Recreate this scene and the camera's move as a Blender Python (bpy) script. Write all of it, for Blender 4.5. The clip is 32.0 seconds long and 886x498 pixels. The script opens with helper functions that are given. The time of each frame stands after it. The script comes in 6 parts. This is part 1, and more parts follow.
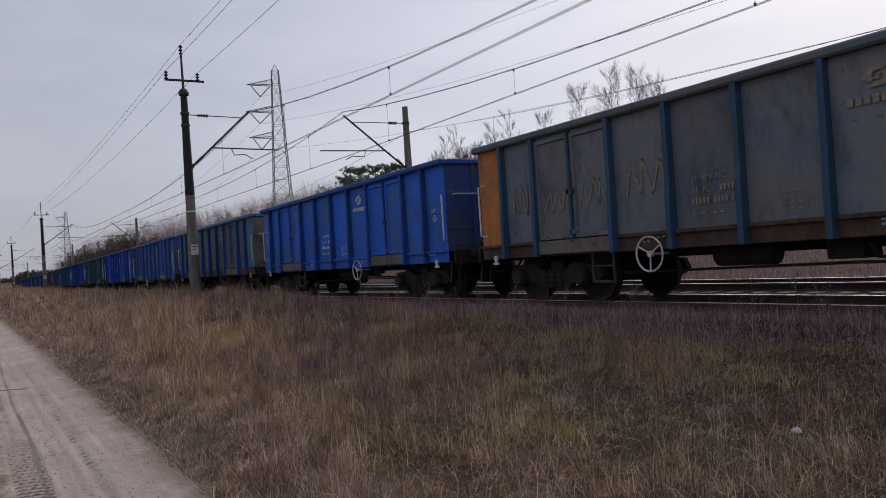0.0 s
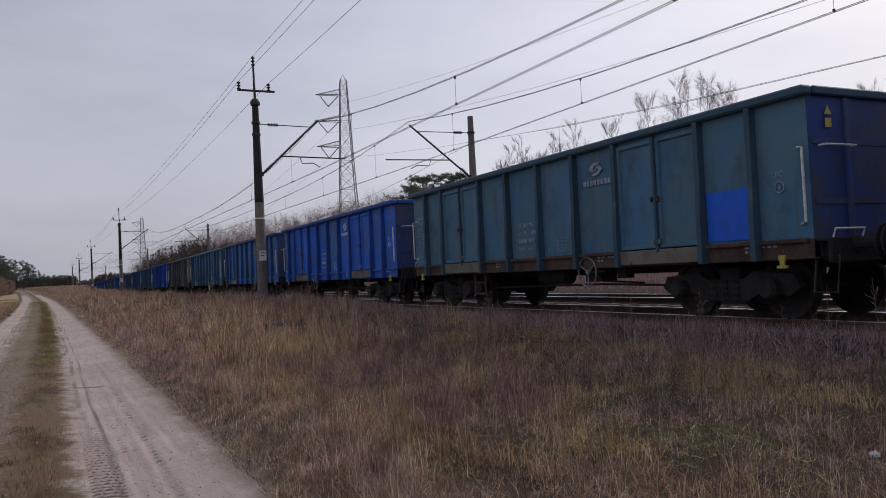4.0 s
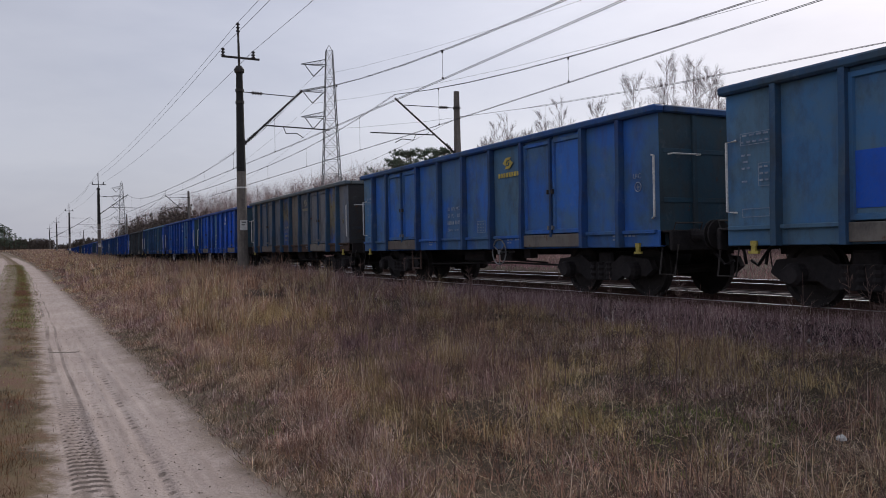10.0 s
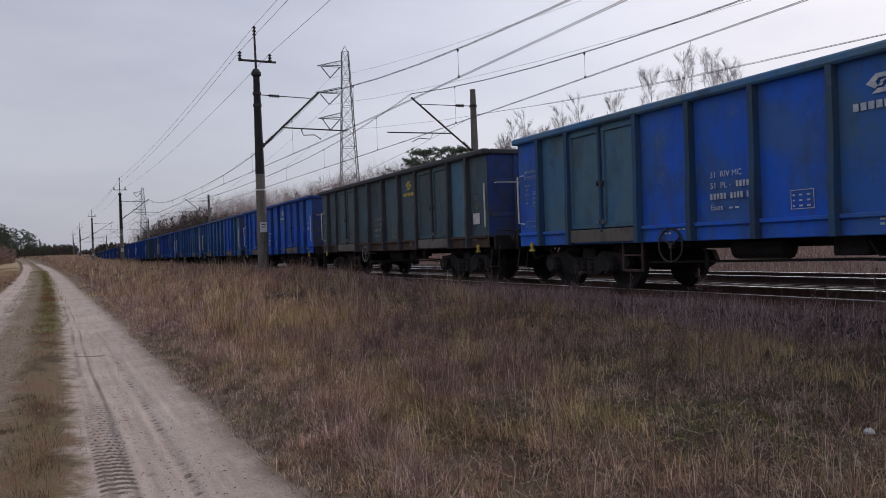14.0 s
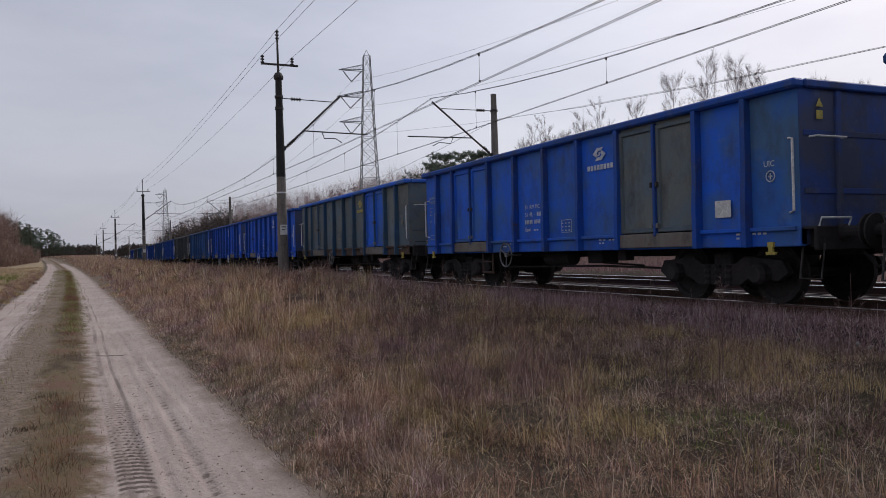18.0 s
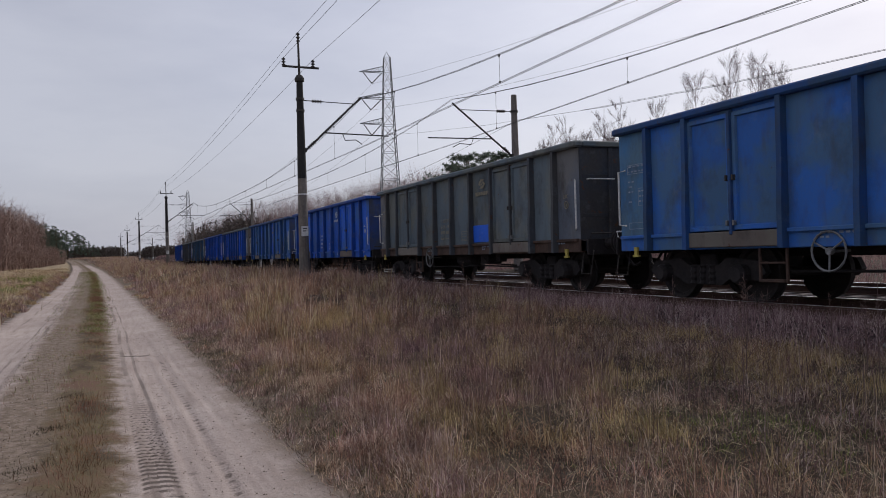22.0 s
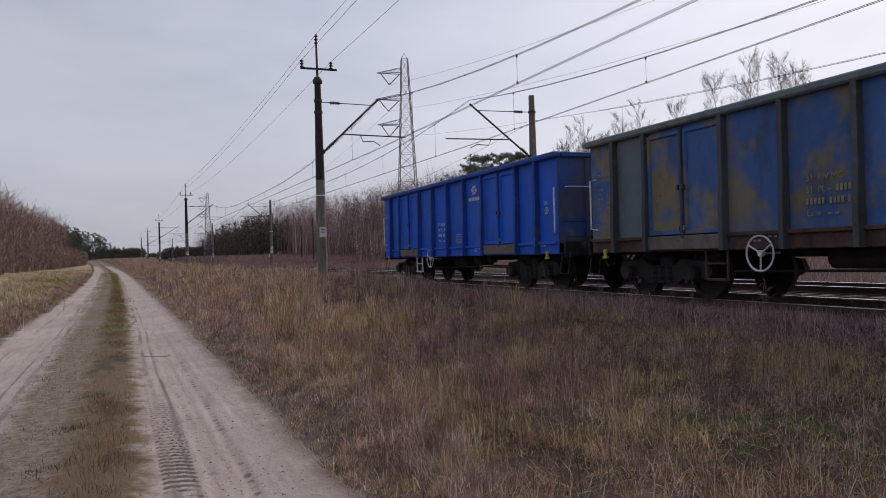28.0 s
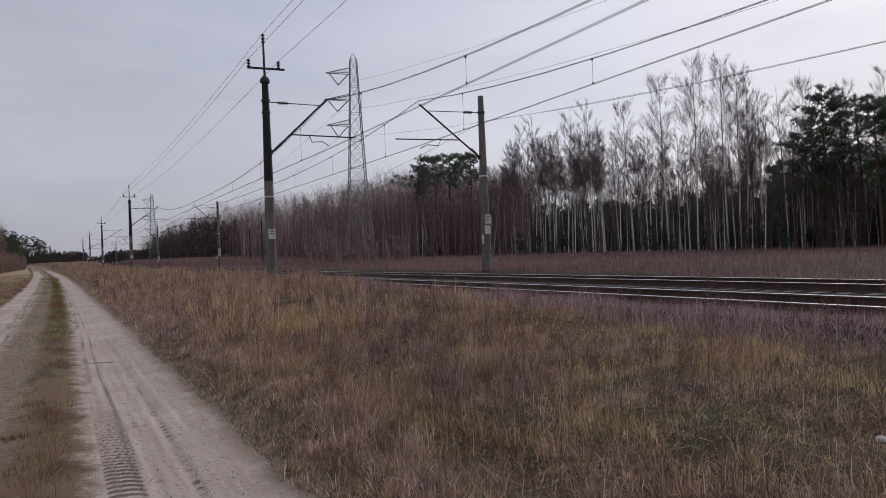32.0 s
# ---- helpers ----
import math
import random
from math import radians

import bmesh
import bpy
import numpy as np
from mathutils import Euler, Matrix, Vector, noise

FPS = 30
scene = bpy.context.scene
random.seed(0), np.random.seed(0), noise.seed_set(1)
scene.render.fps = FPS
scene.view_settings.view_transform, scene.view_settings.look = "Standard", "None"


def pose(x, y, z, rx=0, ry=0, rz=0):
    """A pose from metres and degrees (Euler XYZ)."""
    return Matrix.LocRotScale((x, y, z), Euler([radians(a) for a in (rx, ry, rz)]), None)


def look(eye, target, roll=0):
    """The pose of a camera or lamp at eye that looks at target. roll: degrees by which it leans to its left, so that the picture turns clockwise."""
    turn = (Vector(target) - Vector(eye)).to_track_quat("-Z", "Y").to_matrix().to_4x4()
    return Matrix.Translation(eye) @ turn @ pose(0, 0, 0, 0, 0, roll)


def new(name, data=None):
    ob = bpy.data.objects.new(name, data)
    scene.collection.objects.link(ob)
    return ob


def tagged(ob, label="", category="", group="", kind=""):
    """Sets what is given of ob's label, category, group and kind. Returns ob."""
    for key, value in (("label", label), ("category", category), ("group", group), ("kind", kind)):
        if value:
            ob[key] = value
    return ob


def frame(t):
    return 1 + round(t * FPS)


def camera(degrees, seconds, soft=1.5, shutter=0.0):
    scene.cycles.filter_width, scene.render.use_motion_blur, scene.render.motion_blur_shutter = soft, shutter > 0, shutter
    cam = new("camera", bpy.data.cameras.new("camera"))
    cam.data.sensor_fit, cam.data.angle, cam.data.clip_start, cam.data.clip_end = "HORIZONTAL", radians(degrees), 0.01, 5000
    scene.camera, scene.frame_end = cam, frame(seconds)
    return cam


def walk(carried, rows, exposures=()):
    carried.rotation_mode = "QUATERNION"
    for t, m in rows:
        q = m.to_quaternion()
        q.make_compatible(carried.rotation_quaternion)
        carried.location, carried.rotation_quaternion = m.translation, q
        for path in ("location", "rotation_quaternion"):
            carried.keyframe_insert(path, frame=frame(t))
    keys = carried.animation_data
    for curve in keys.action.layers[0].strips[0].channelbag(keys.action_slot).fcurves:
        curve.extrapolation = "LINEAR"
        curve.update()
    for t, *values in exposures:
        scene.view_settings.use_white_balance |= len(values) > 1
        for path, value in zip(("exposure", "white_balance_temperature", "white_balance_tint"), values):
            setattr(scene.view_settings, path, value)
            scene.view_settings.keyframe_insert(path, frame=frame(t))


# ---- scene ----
import functools

# The track runs along +Y; the camera stands at x = 0, y = 0, 1.5 m over a sandy lane.
EYE = 1.5
cam = camera(60.0, 32.0, soft=0.95, shutter=0.0)
PATH = [
    (0, pose(0, 0, EYE, 90 + 0.815, 3.827, -30.976)),
    (0.5, pose(0, 0, EYE, 90 + 1.024, 4.302, -31.580)),
    (1, pose(0, 0, EYE, 90 + 1.211, 3.848, -32.372)),
    (1.5, pose(0, 0, EYE, 90 + 1.165, 4.425, -32.259)),
    (2, pose(0, 0, EYE, 90 + 1.301, 3.585, -31.269)),
    (2.5, pose(0, 0, EYE, 90 + 1.453, 3.274, -29.665)),
    (3, pose(0, 0, EYE, 90 + 1.715, 2.884, -27.858)),
    (3.5, pose(0, 0, EYE, 90 + 1.663, 3.032, -27.111)),
    (4, pose(0, 0, EYE, 90 + 1.780, 2.859, -26.266)),
    (4.5, pose(0, 0, EYE, 90 + 1.790, 3.310, -25.218)),
    (6.5, pose(0, 0, EYE, 90 + 1.898, 3.654, -24.393)),
    (7, pose(0, 0, EYE, 90 + 1.931, 3.510, -24.434)),
    (7.5, pose(0, 0, EYE, 90 + 1.877, 2.376, -25.410)),
    (8, pose(0, 0, EYE, 90 + 1.573, 0.843, -27.265)),
    (8.5, pose(0, 0, EYE, 90 + 1.073, 0.833, -27.447)),
    (9, pose(0, 0, EYE, 90 + 0.817, 0.516, -27.853)),
    (9.5, pose(0, 0, EYE, 90 + 0.373, 1.045, -27.682)),
    (10, pose(0, 0, EYE, 90 - 0.110, 1.131, -27.653)),
    (10.5, pose(0, 0, EYE, 90 - 0.403, 2.596, -27.749)),
    (11, pose(0, 0, EYE, 90 - 0.353, 2.597, -27.648)),
    (11.5, pose(0, 0, EYE, 90 - 0.216, 2.353, -27.754)),
    (12, pose(0, 0, EYE, 90 - 0.210, 2.853, -27.649)),
    (12.5, pose(0, 0, EYE, 90 - 0.572, 3.323, -27.494)),
    (13, pose(0, 0, EYE, 90 - 0.520, 3.028, -27.111)),
    (13.5, pose(0, 0, EYE, 90 - 0.193, 2.315, -26.797)),
    (14, pose(0, 0, EYE, 90 - 0.179, 2.190, -26.231)),
    (14.5, pose(0, 0, EYE, 90 - 0.179, 2.230, -25.217)),
    (16.5, pose(0, 0, EYE, 90 + 0.166, 1.638, -24.863)),
    (17, pose(0, 0, EYE, 90 + 0.248, 1.548, -24.808)),
    (17.5, pose(0, 0, EYE, 90 + 0.182, 1.579, -24.813)),
    (18, pose(0, 0, EYE, 90 + 0.188, 1.544, -24.807)),
    (18.5, pose(0, 0, EYE, 90 + 0.213, 1.461, -24.806)),
    (19, pose(0, 0, EYE, 90 + 0.258, 1.216, -24.817)),
    (19.5, pose(0, 0, EYE, 90 + 0.258, 1.210, -24.756)),
    (20, pose(0, 0, EYE, 90 + 0.279, 1.154, -24.767)),
    (20.5, pose(0, 0, EYE, 90 + 0.281, 1.117, -24.333)),
    (21, pose(0, 0, EYE, 90 + 0.248, 1.542, -23.787)),
    (21.5, pose(0, 0, EYE, 90 + 0.315, 1.476, -23.752)),
    (22, pose(0, 0, EYE, 90 + 0.314, 1.630, -23.283)),
    (22.5, pose(0, 0, EYE, 90 + 0.319, 1.813, -22.771)),
    (23, pose(0, 0, EYE, 90 + 0.370, 1.931, -22.521)),
    (23.5, pose(0, 0, EYE, 90 + 0.406, 1.931, -22.101)),
    (24, pose(0, 0, EYE, 90 + 0.379, 1.891, -22.141)),
    (24.5, pose(0, 0, EYE, 90 + 0.383, 1.853, -22.161)),
    (25, pose(0, 0, EYE, 90 + 0.382, 1.810, -22.150)),
    (25.5, pose(0, 0, EYE, 90 + 0.381, 1.819, -22.154)),
    (27.5, pose(0, 0, EYE, 90 + 0.404, 1.679, -21.987)),
    (28, pose(0, 0, EYE, 90 + 0.423, 1.677, -21.966)),
    (28.5, pose(0, 0, EYE, 90 + 0.424, 2.130, -21.953)),
    (29, pose(0, 0, EYE, 90 + 0.465, 1.724, -21.989)),
    (29.5, pose(0, 0, EYE, 90 + 0.501, 1.536, -21.998)),
    (30, pose(0, 0, EYE, 90 + 0.506, 1.757, -23.633)),
    (30.5, pose(0, 0, EYE, 90 + 0.491, 1.637, -25.388)),
    (31, pose(0, 0, EYE, 90 + 0.654, 1.657, -25.581)),
    (31.5, pose(0, 0, EYE, 90 + 0.675, 2.004, -25.627)),
    (32, pose(0, 0, EYE, 90 + 0.325, 2.251, -25.630)),
]
walk(cam, PATH, exposures=[(0.0, -0.1, 6400, 13), (3.5, -0.08, 6400, 13), (7.0, -0.02, 6400, 13), (9.5, 0.03, 6400, 13), (11.0, 0.06, 6400, 13), (12.0, 0.0, 6400, 13), (13.0, 0.11, 6400, 13), (14.2, 0.0, 6400, 13), (20.0, 0.0, 6400, 13), (23.0, 0.06, 6400, 13), (27.0, 0.04, 6400, 13), (29.0, -0.02, 6400, 13), (29.6, -0.42, 6400, 13), (30.3, -0.42, 6400, 13), (31.0, -0.28, 6400, 13), (32.0, -0.1, 6400, 13)])

# ---------------------------------------------------------------- light
SUN_AZ, SUN_EL = radians(66), radians(36)      # azimuth from +Y towards +X
world = bpy.data.worlds.new("overcast_sky")
scene.world = world
world.use_nodes = True
wn, wl = world.node_tree.nodes, world.node_tree.links
wn.clear()
w_out = wn.new("ShaderNodeOutputWorld")
w_bg = wn.new("ShaderNodeBackground")
w_sky = wn.new("ShaderNodeTexSky")
w_sky.sky_type = "NISHITA"
w_sky.sun_disc = False
w_sky.sun_elevation, w_sky.sun_rotation = SUN_EL, SUN_AZ
w_sky.dust_density, w_sky.air_density = 3.0, 1.0
w_co = wn.new("ShaderNodeTexCoord")
w_map = wn.new("ShaderNodeMapping")
w_map.inputs["Scale"].default_value = (1.0, 1.0, 3.5)
w_no = wn.new("ShaderNodeTexNoise")
w_no.inputs["Scale"].default_value = 1.7
w_no.inputs["Detail"].default_value = 6.0
w_no.inputs["Roughness"].default_value = 0.55
w_ramp = wn.new("ShaderNodeValToRGB")
w_ramp.color_ramp.elements[0].position, w_ramp.color_ramp.elements[0].color = 0.36, (4.3, 4.5, 5.3, 1)
w_ramp.color_ramp.elements[1].position, w_ramp.color_ramp.elements[1].color = 0.66, (5.7, 5.85, 6.5, 1)
w_mix = wn.new("ShaderNodeMix")
w_mix.data_type = "RGBA"
w_mix.inputs["Factor"].default_value = 0.80
wl.new(w_co.outputs["Generated"], w_map.inputs["Vector"])
wl.new(w_map.outputs["Vector"], w_no.inputs["Vector"])
wl.new(w_no.outputs["Fac"], w_ramp.inputs["Fac"])
wl.new(w_sky.outputs["Color"], w_mix.inputs["A"])
wl.new(w_ramp.outputs["Color"], w_mix.inputs["B"])
# thin cloud glows around the hidden sun
w_dot = wn.new("ShaderNodeVectorMath")
w_dot.operation = "DOT_PRODUCT"
w_dot.inputs[1].default_value = (math.sin(SUN_AZ) * math.cos(SUN_EL), math.cos(SUN_AZ) * math.cos(SUN_EL), math.sin(SUN_EL))
w_glow = wn.new("ShaderNodeMapRange")
w_glow.inputs["From Min"].default_value, w_glow.inputs["From Max"].default_value = 0.45, 1.0
w_glow.inputs["To Min"].default_value, w_glow.inputs["To Max"].default_value = 0.985, 1.36
w_mul = wn.new("ShaderNodeMix")
w_mul.data_type, w_mul.blend_type = "RGBA", "MULTIPLY"
w_mul.inputs["Factor"].default_value = 1.0
wl.new(w_co.outputs["Generated"], w_dot.inputs[0])
wl.new(w_dot.outputs["Value"], w_glow.inputs["Value"])
wl.new(w_mix.outputs["Result"], w_mul.inputs["A"])
wl.new(w_glow.outputs["Result"], w_mul.inputs["B"])
wl.new(w_mul.outputs["Result"], w_bg.inputs["Color"])
w_bg.inputs["Strength"].default_value = 0.1
wl.new(w_bg.outputs["Background"], w_out.inputs["Surface"])

sun = new("sun", bpy.data.lights.new("sun", "SUN"))
sun.data.energy, sun.data.angle, sun.data.color = 1.5, radians(16), (1.0, 0.93, 0.84)
sun.matrix_world = look((0, 0, 60), (-math.sin(SUN_AZ) * math.cos(SUN_EL) * 10, -math.cos(SUN_AZ) * math.cos(SUN_EL) * 10, 60 - math.sin(SUN_EL) * 10))

# ---------------------------------------------------------------- materials
def node_mat(name, rough=0.8, metal=0.0, spec=0.4):
    m = bpy.data.materials.new(name)
    m.use_nodes = True
    b = m.node_tree.nodes["Principled BSDF"]
    b.inputs["Roughness"].default_value = rough
    b.inputs["Metallic"].default_value = metal
    b.inputs["Specular IOR Level"].default_value = spec
    return m, m.node_tree.nodes, m.node_tree.links, b


def noise_node(n, l, vec, scale, detail=5.0, rough=0.6, stretch=None):
    t = n.new("ShaderNodeTexNoise")
    t.inputs["Scale"].default_value = scale
    t.inputs["Detail"].default_value = detail
    t.inputs["Roughness"].default_value = rough
    if stretch:
        mp = n.new("ShaderNodeMapping")
        mp.inputs["Scale"].default_value = stretch
        l.new(vec, mp.inputs["Vector"])
        vec = mp.outputs["Vector"]
    l.new(vec, t.inputs["Vector"])
    return t.outputs["Fac"]


def ramp(n, l, fac, *stops):
    r = n.new("ShaderNodeValToRGB")
    e = r.color_ramp.elements
    while len(e) < len(stops):
        e.new(0.5)
    for el, (p, c) in zip(e, stops):
        el.position, el.color = p, (*c, 1) if len(c) == 3 else c
    l.new(fac, r.inputs["Fac"])
    return r.outputs["Color"]


def blend(n, l, fac, a, b):
    m = n.new("ShaderNodeMix")
    m.data_type = "RGBA"
    for sock, v in (("Factor", fac), ("A", a), ("B", b)):
        if isinstance(v, (int, float)):
            m.inputs[sock].default_value = v
        elif isinstance(v, tuple):
            m.inputs[sock].default_value = (*v, 1)
        else:
            l.new(v, m.inputs[sock])
    return m.outputs["Result"]


def bump(n, l, b, height, strength=0.3, dist=0.02):
    bp = n.new("ShaderNodeBump")
    bp.inputs["Strength"].default_value = strength
    bp.inputs["Distance"].default_value = dist
    l.new(height, bp.inputs["Height"])
    l.new(bp.outputs["Normal"], b.inputs["Normal"])


def mat_mottled(name, c1, c2, scale=6.0, rough=0.85, metal=0.0, bumpy=0.3, stretch=None, detail=6.0):
    m, n, l, b = node_mat(name, rough, metal)
    co = n.new("ShaderNodeTexCoord").outputs["Object"]
    f1 = noise_node(n, l, co, scale, detail, 0.65, stretch)
    f2 = noise_node(n, l, co, scale * 7, 3.0)
    c = ramp(n, l, f1, (0.32, c1), (0.68, c2))
    dark = ramp(n, l, f2, (0.3, (0.75, 0.75, 0.75)), (0.7, (1.15, 1.15, 1.15)))
    mu = n.new("ShaderNodeMix")
    mu.data_type, mu.blend_type = "RGBA", "MULTIPLY"
    mu.inputs["Factor"].default_value = 1.0
    l.new(c, mu.inputs["A"])
    l.new(dark, mu.inputs["B"])
    l.new(mu.outputs["Result"], b.inputs["Base Color"])
    bump(n, l, b, f2, bumpy)
    return m


PAINTS = {}


def paint(name, base, fade, rust=0.5, fade_amt=0.5, rough=0.55):
    """Weathered wagon paint: faded cloudy patches, rain streaks, rust blooms and dust."""
    m, n, l, b = node_mat("paint_" + name, rough, 0.0, 0.18)
    co = n.new("ShaderNodeTexCoord").outputs["Object"]
    rnd = n.new("ShaderNodeObjectInfo").outputs["Random"]
    mul = n.new("ShaderNodeMath")
    mul.operation = "MULTIPLY"
    mul.inputs[1].default_value = 37.0
    l.new(rnd, mul.inputs[0])
    add = n.new("ShaderNodeVectorMath")
    add.operation = "ADD"
    l.new(co, add.inputs[0])
    l.new(mul.outputs[0], add.inputs[1])
    v = add.outputs["Vector"]
    big = noise_node(n, l, v, 0.9, 4.0, 0.6)
    streak = noise_node(n, l, v, 2.2, 4.0, 0.6, (1.0, 2.2, 0.5))
    fine = noise_node(n, l, v, 22.0, 3.0, 0.7)
    spots = noise_node(n, l, v, 4.5, 8.0, 0.72)
    lo = 0.62 - 0.25 * fade_amt
    f = ramp(n, l, big, (lo - 0.06, (0, 0, 0)), (lo + 0.09, (1, 1, 1)))
    c = blend(n, l, f, base, fade)
    s = ramp(n, l, streak, (0.54, (0, 0, 0)), (0.80, (0.45, 0.45, 0.45)))
    c = blend(n, l, s, c, (0.075, 0.06, 0.05))
    grime = noise_node(n, l, v, 1.7, 7.0, 0.72, (1.0, 1.0, 0.6))
    c = blend(n, l, ramp(n, l, grime, (0.50, (0, 0, 0)), (0.70, (0.6 * rust + 0.2,) * 3)), c, (0.035, 0.034, 0.038))
    pale = noise_node(n, l, v, 2.6, 6.0, 0.7)
    c = blend(n, l, ramp(n, l, pale, (0.58, (0, 0, 0)), (0.74, (0.22, 0.22, 0.22))), c, (0.24, 0.27, 0.31))
    g = ramp(n, l, fine, (0.35, (0, 0, 0)), (0.75, (0.16, 0.16, 0.16)))
    c = blend(n, l, g, c, (0.16, 0.15, 0.15))
    r0 = 0.74 - 0.14 * rust
    rr = ramp(n, l, spots, (r0, (0, 0, 0)), (r0 + 0.05, (0.85, 0.85, 0.85)))
    c = blend(n, l, rr, c, (0.10, 0.045, 0.022))
    tone = n.new("ShaderNodeHueSaturation")
    tr = n.new("ShaderNodeMapRange")
    tr.inputs["To Min"].default_value, tr.inputs["To Max"].default_value = 0.86, 1.12
    l.new(rnd, tr.inputs["Value"])
    l.new(tr.outputs["Result"], tone.inputs["Value"])
    l.new(c, tone.inputs["Color"])
    l.new(tone.outputs["Color"], b.inputs["Base Color"])
    rg = ramp(n, l, fine, (0.3, (rough - 0.08,) * 3), (0.7, (rough + 0.2,) * 3))
    l.new(rg, b.inputs["Roughness"])
    bump(n, l, b, big, 0.25, 0.05)
    PAINTS[name] = m
    return m


paint("bright_blue", (0.009, 0.108, 0.64), (0.014, 0.10, 0.53), 0.15, 0.4, 0.5)
paint("blue", (0.013, 0.120, 0.64), (0.040, 0.130, 0.40), 0.45, 0.45)
paint("mid_blue", (0.030, 0.142, 0.50), (0.062, 0.150, 0.30), 0.45, 0.55)
paint("steel_blue", (0.059, 0.183, 0.383), (0.091, 0.189, 0.292), 0.5, 0.6)
paint("teal", (0.056, 0.158, 0.275), (0.080, 0.165, 0.225), 0.5, 0.6)
paint("sea_grey", (0.080, 0.112, 0.122), (0.066, 0.110, 0.140), 0.8, 0.55, 0.65)
paint("grey_green", (0.142, 0.158, 0.152), (0.112, 0.150, 0.182), 0.7, 0.6, 0.65)
paint("grey", (0.165, 0.170, 0.180), (0.126, 0.152, 0.200), 0.8, 0.5, 0.65)
paint("brown", (0.144, 0.121, 0.108), (0.172, 0.157, 0.138), 0.9, 0.6, 0.7)
paint("olive", (0.175, 0.155, 0.10), (0.045, 0.105, 0.30), 0.9, 0.62, 0.65)
paint("blotched", (0.05, 0.125, 0.34), (0.20, 0.172, 0.105), 0.6, 0.38, 0.65)
paint("orange", (0.529, 0.190, 0.044), (0.437, 0.168, 0.066), 0.8, 0.4, 0.65)
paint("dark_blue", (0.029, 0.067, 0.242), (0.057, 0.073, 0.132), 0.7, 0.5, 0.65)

# post paints: grimier, and darkened to hold the shade of deep post flanks
paint("post_mid", (0.017, 0.073, 0.24), (0.03, 0.08, 0.18), 0.75, 0.5, 0.6)
paint("post_blue", (0.007, 0.066, 0.335), (0.013, 0.06, 0.25), 0.75, 0.5, 0.55)
paint("post_steel", (0.027, 0.082, 0.175), (0.04, 0.082, 0.13), 0.6, 0.5, 0.6)
# darker teal for end walls, their shade put into the colour
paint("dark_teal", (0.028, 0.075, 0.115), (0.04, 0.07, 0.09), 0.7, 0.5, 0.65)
paint("dull_blue", (0.028, 0.095, 0.37), (0.04, 0.095, 0.26), 0.6, 0.5, 0.6)
paint("post_teal", (0.030, 0.078, 0.13), (0.04, 0.08, 0.11), 0.7, 0.5, 0.6)
paint("post_grey", (0.066, 0.071, 0.078), (0.056, 0.067, 0.084), 0.9, 0.5, 0.65)
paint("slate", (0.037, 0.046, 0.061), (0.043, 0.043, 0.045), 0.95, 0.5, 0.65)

M_SILL = mat_mottled("rusty_sill", (0.038, 0.023, 0.019), (0.10, 0.060, 0.046), 3.0, 0.85)
M_UNDER = mat_mottled("grimy_black_steel", (0.011, 0.0095, 0.011), (0.030, 0.025, 0.026), 4.0, 0.9)
M_WHEEL = mat_mottled("worn_wheel_steel", (0.014, 0.012, 0.012), (0.034, 0.028, 0.027), 8.0, 0.8, 0.1)
M_WHITE = mat_mottled("weathered_white_paint", (0.50, 0.50, 0.50), (0.72, 0.72, 0.70), 5.0, 0.6, 0.0, 0.1)
M_MARK = mat_mottled("stencil_white_paint", (0.32, 0.38, 0.48), (0.62, 0.66, 0.70), 9.0, 0.7, 0.0, 0.05)
M_FADED = mat_mottled("worn_stencil_paint", (0.13, 0.19, 0.31), (0.36, 0.41, 0.48), 7.0, 0.75, 0.0, 0.05)
M_OCHRE = mat_mottled("stencil_ochre_paint", (0.17, 0.155, 0.12), (0.29, 0.26, 0.19), 9.0, 0.7, 0.0, 0.05)
M_YELLOW = mat_mottled("yellow_hook_paint", (0.34, 0.27, 0.06), (0.56, 0.46, 0.10), 8.0, 0.6, 0.0, 0.1)
M_COAL = mat_mottled("rusty_wagon_floor", (0.02, 0.016, 0.014), (0.05, 0.035, 0.028), 2.0, 0.9)
M_RAIL = mat_mottled("rusty_rail_web", (0.055, 0.028, 0.02), (0.10, 0.052, 0.036), 7.0, 0.8)
M_RAILTOP, _n, _l, _b = node_mat("polished_rail_head", 0.22, 0.9, 0.5)
_b.inputs["Base Color"].default_value = (0.88, 0.88, 0.90, 1)
_l.new(ramp(_n, _l, noise_node(_n, _l, _n.new("ShaderNodeTexCoord").outputs["Object"], 9.0), (0.3, (0.22, 0.22, 0.22)), (0.7, (0.40, 0.40, 0.40))), _b.inputs["Roughness"])
M_SLEEPER = mat_mottled("stained_concrete_sleeper", (0.06, 0.048, 0.045), (0.20, 0.17, 0.155), 6.0, 0.9)
M_CONCRETE = mat_mottled("weathered_concrete", (0.115, 0.10, 0.09), (0.22, 0.195, 0.175), 2.5, 0.9, 0.0, 0.5, (1, 1, 0.35))
M_PITCH = mat_mottled("pitch_black_concrete", (0.012, 0.012, 0.013), (0.03, 0.028, 0.028), 3.0, 0.8)
M_GALV = mat_mottled("grey_galvanised_steel", (0.14, 0.145, 0.15), (0.26, 0.265, 0.27), 5.0, 0.6, 0.3)
M_DKSTEEL = mat_mottled("dark_weathered_steel", (0.025, 0.022, 0.022), (0.06, 0.052, 0.048), 6.0, 0.7)
M_WIRE = mat_mottled("oxidised_copper_wire", (0.035, 0.035, 0.035), (0.07, 0.065, 0.06), 3.0, 0.6, 0.3)
M_INSUL = mat_mottled("dark_glazed_porcelain", (0.018, 0.012, 0.010), (0.04, 0.025, 0.02), 12.0, 0.35)
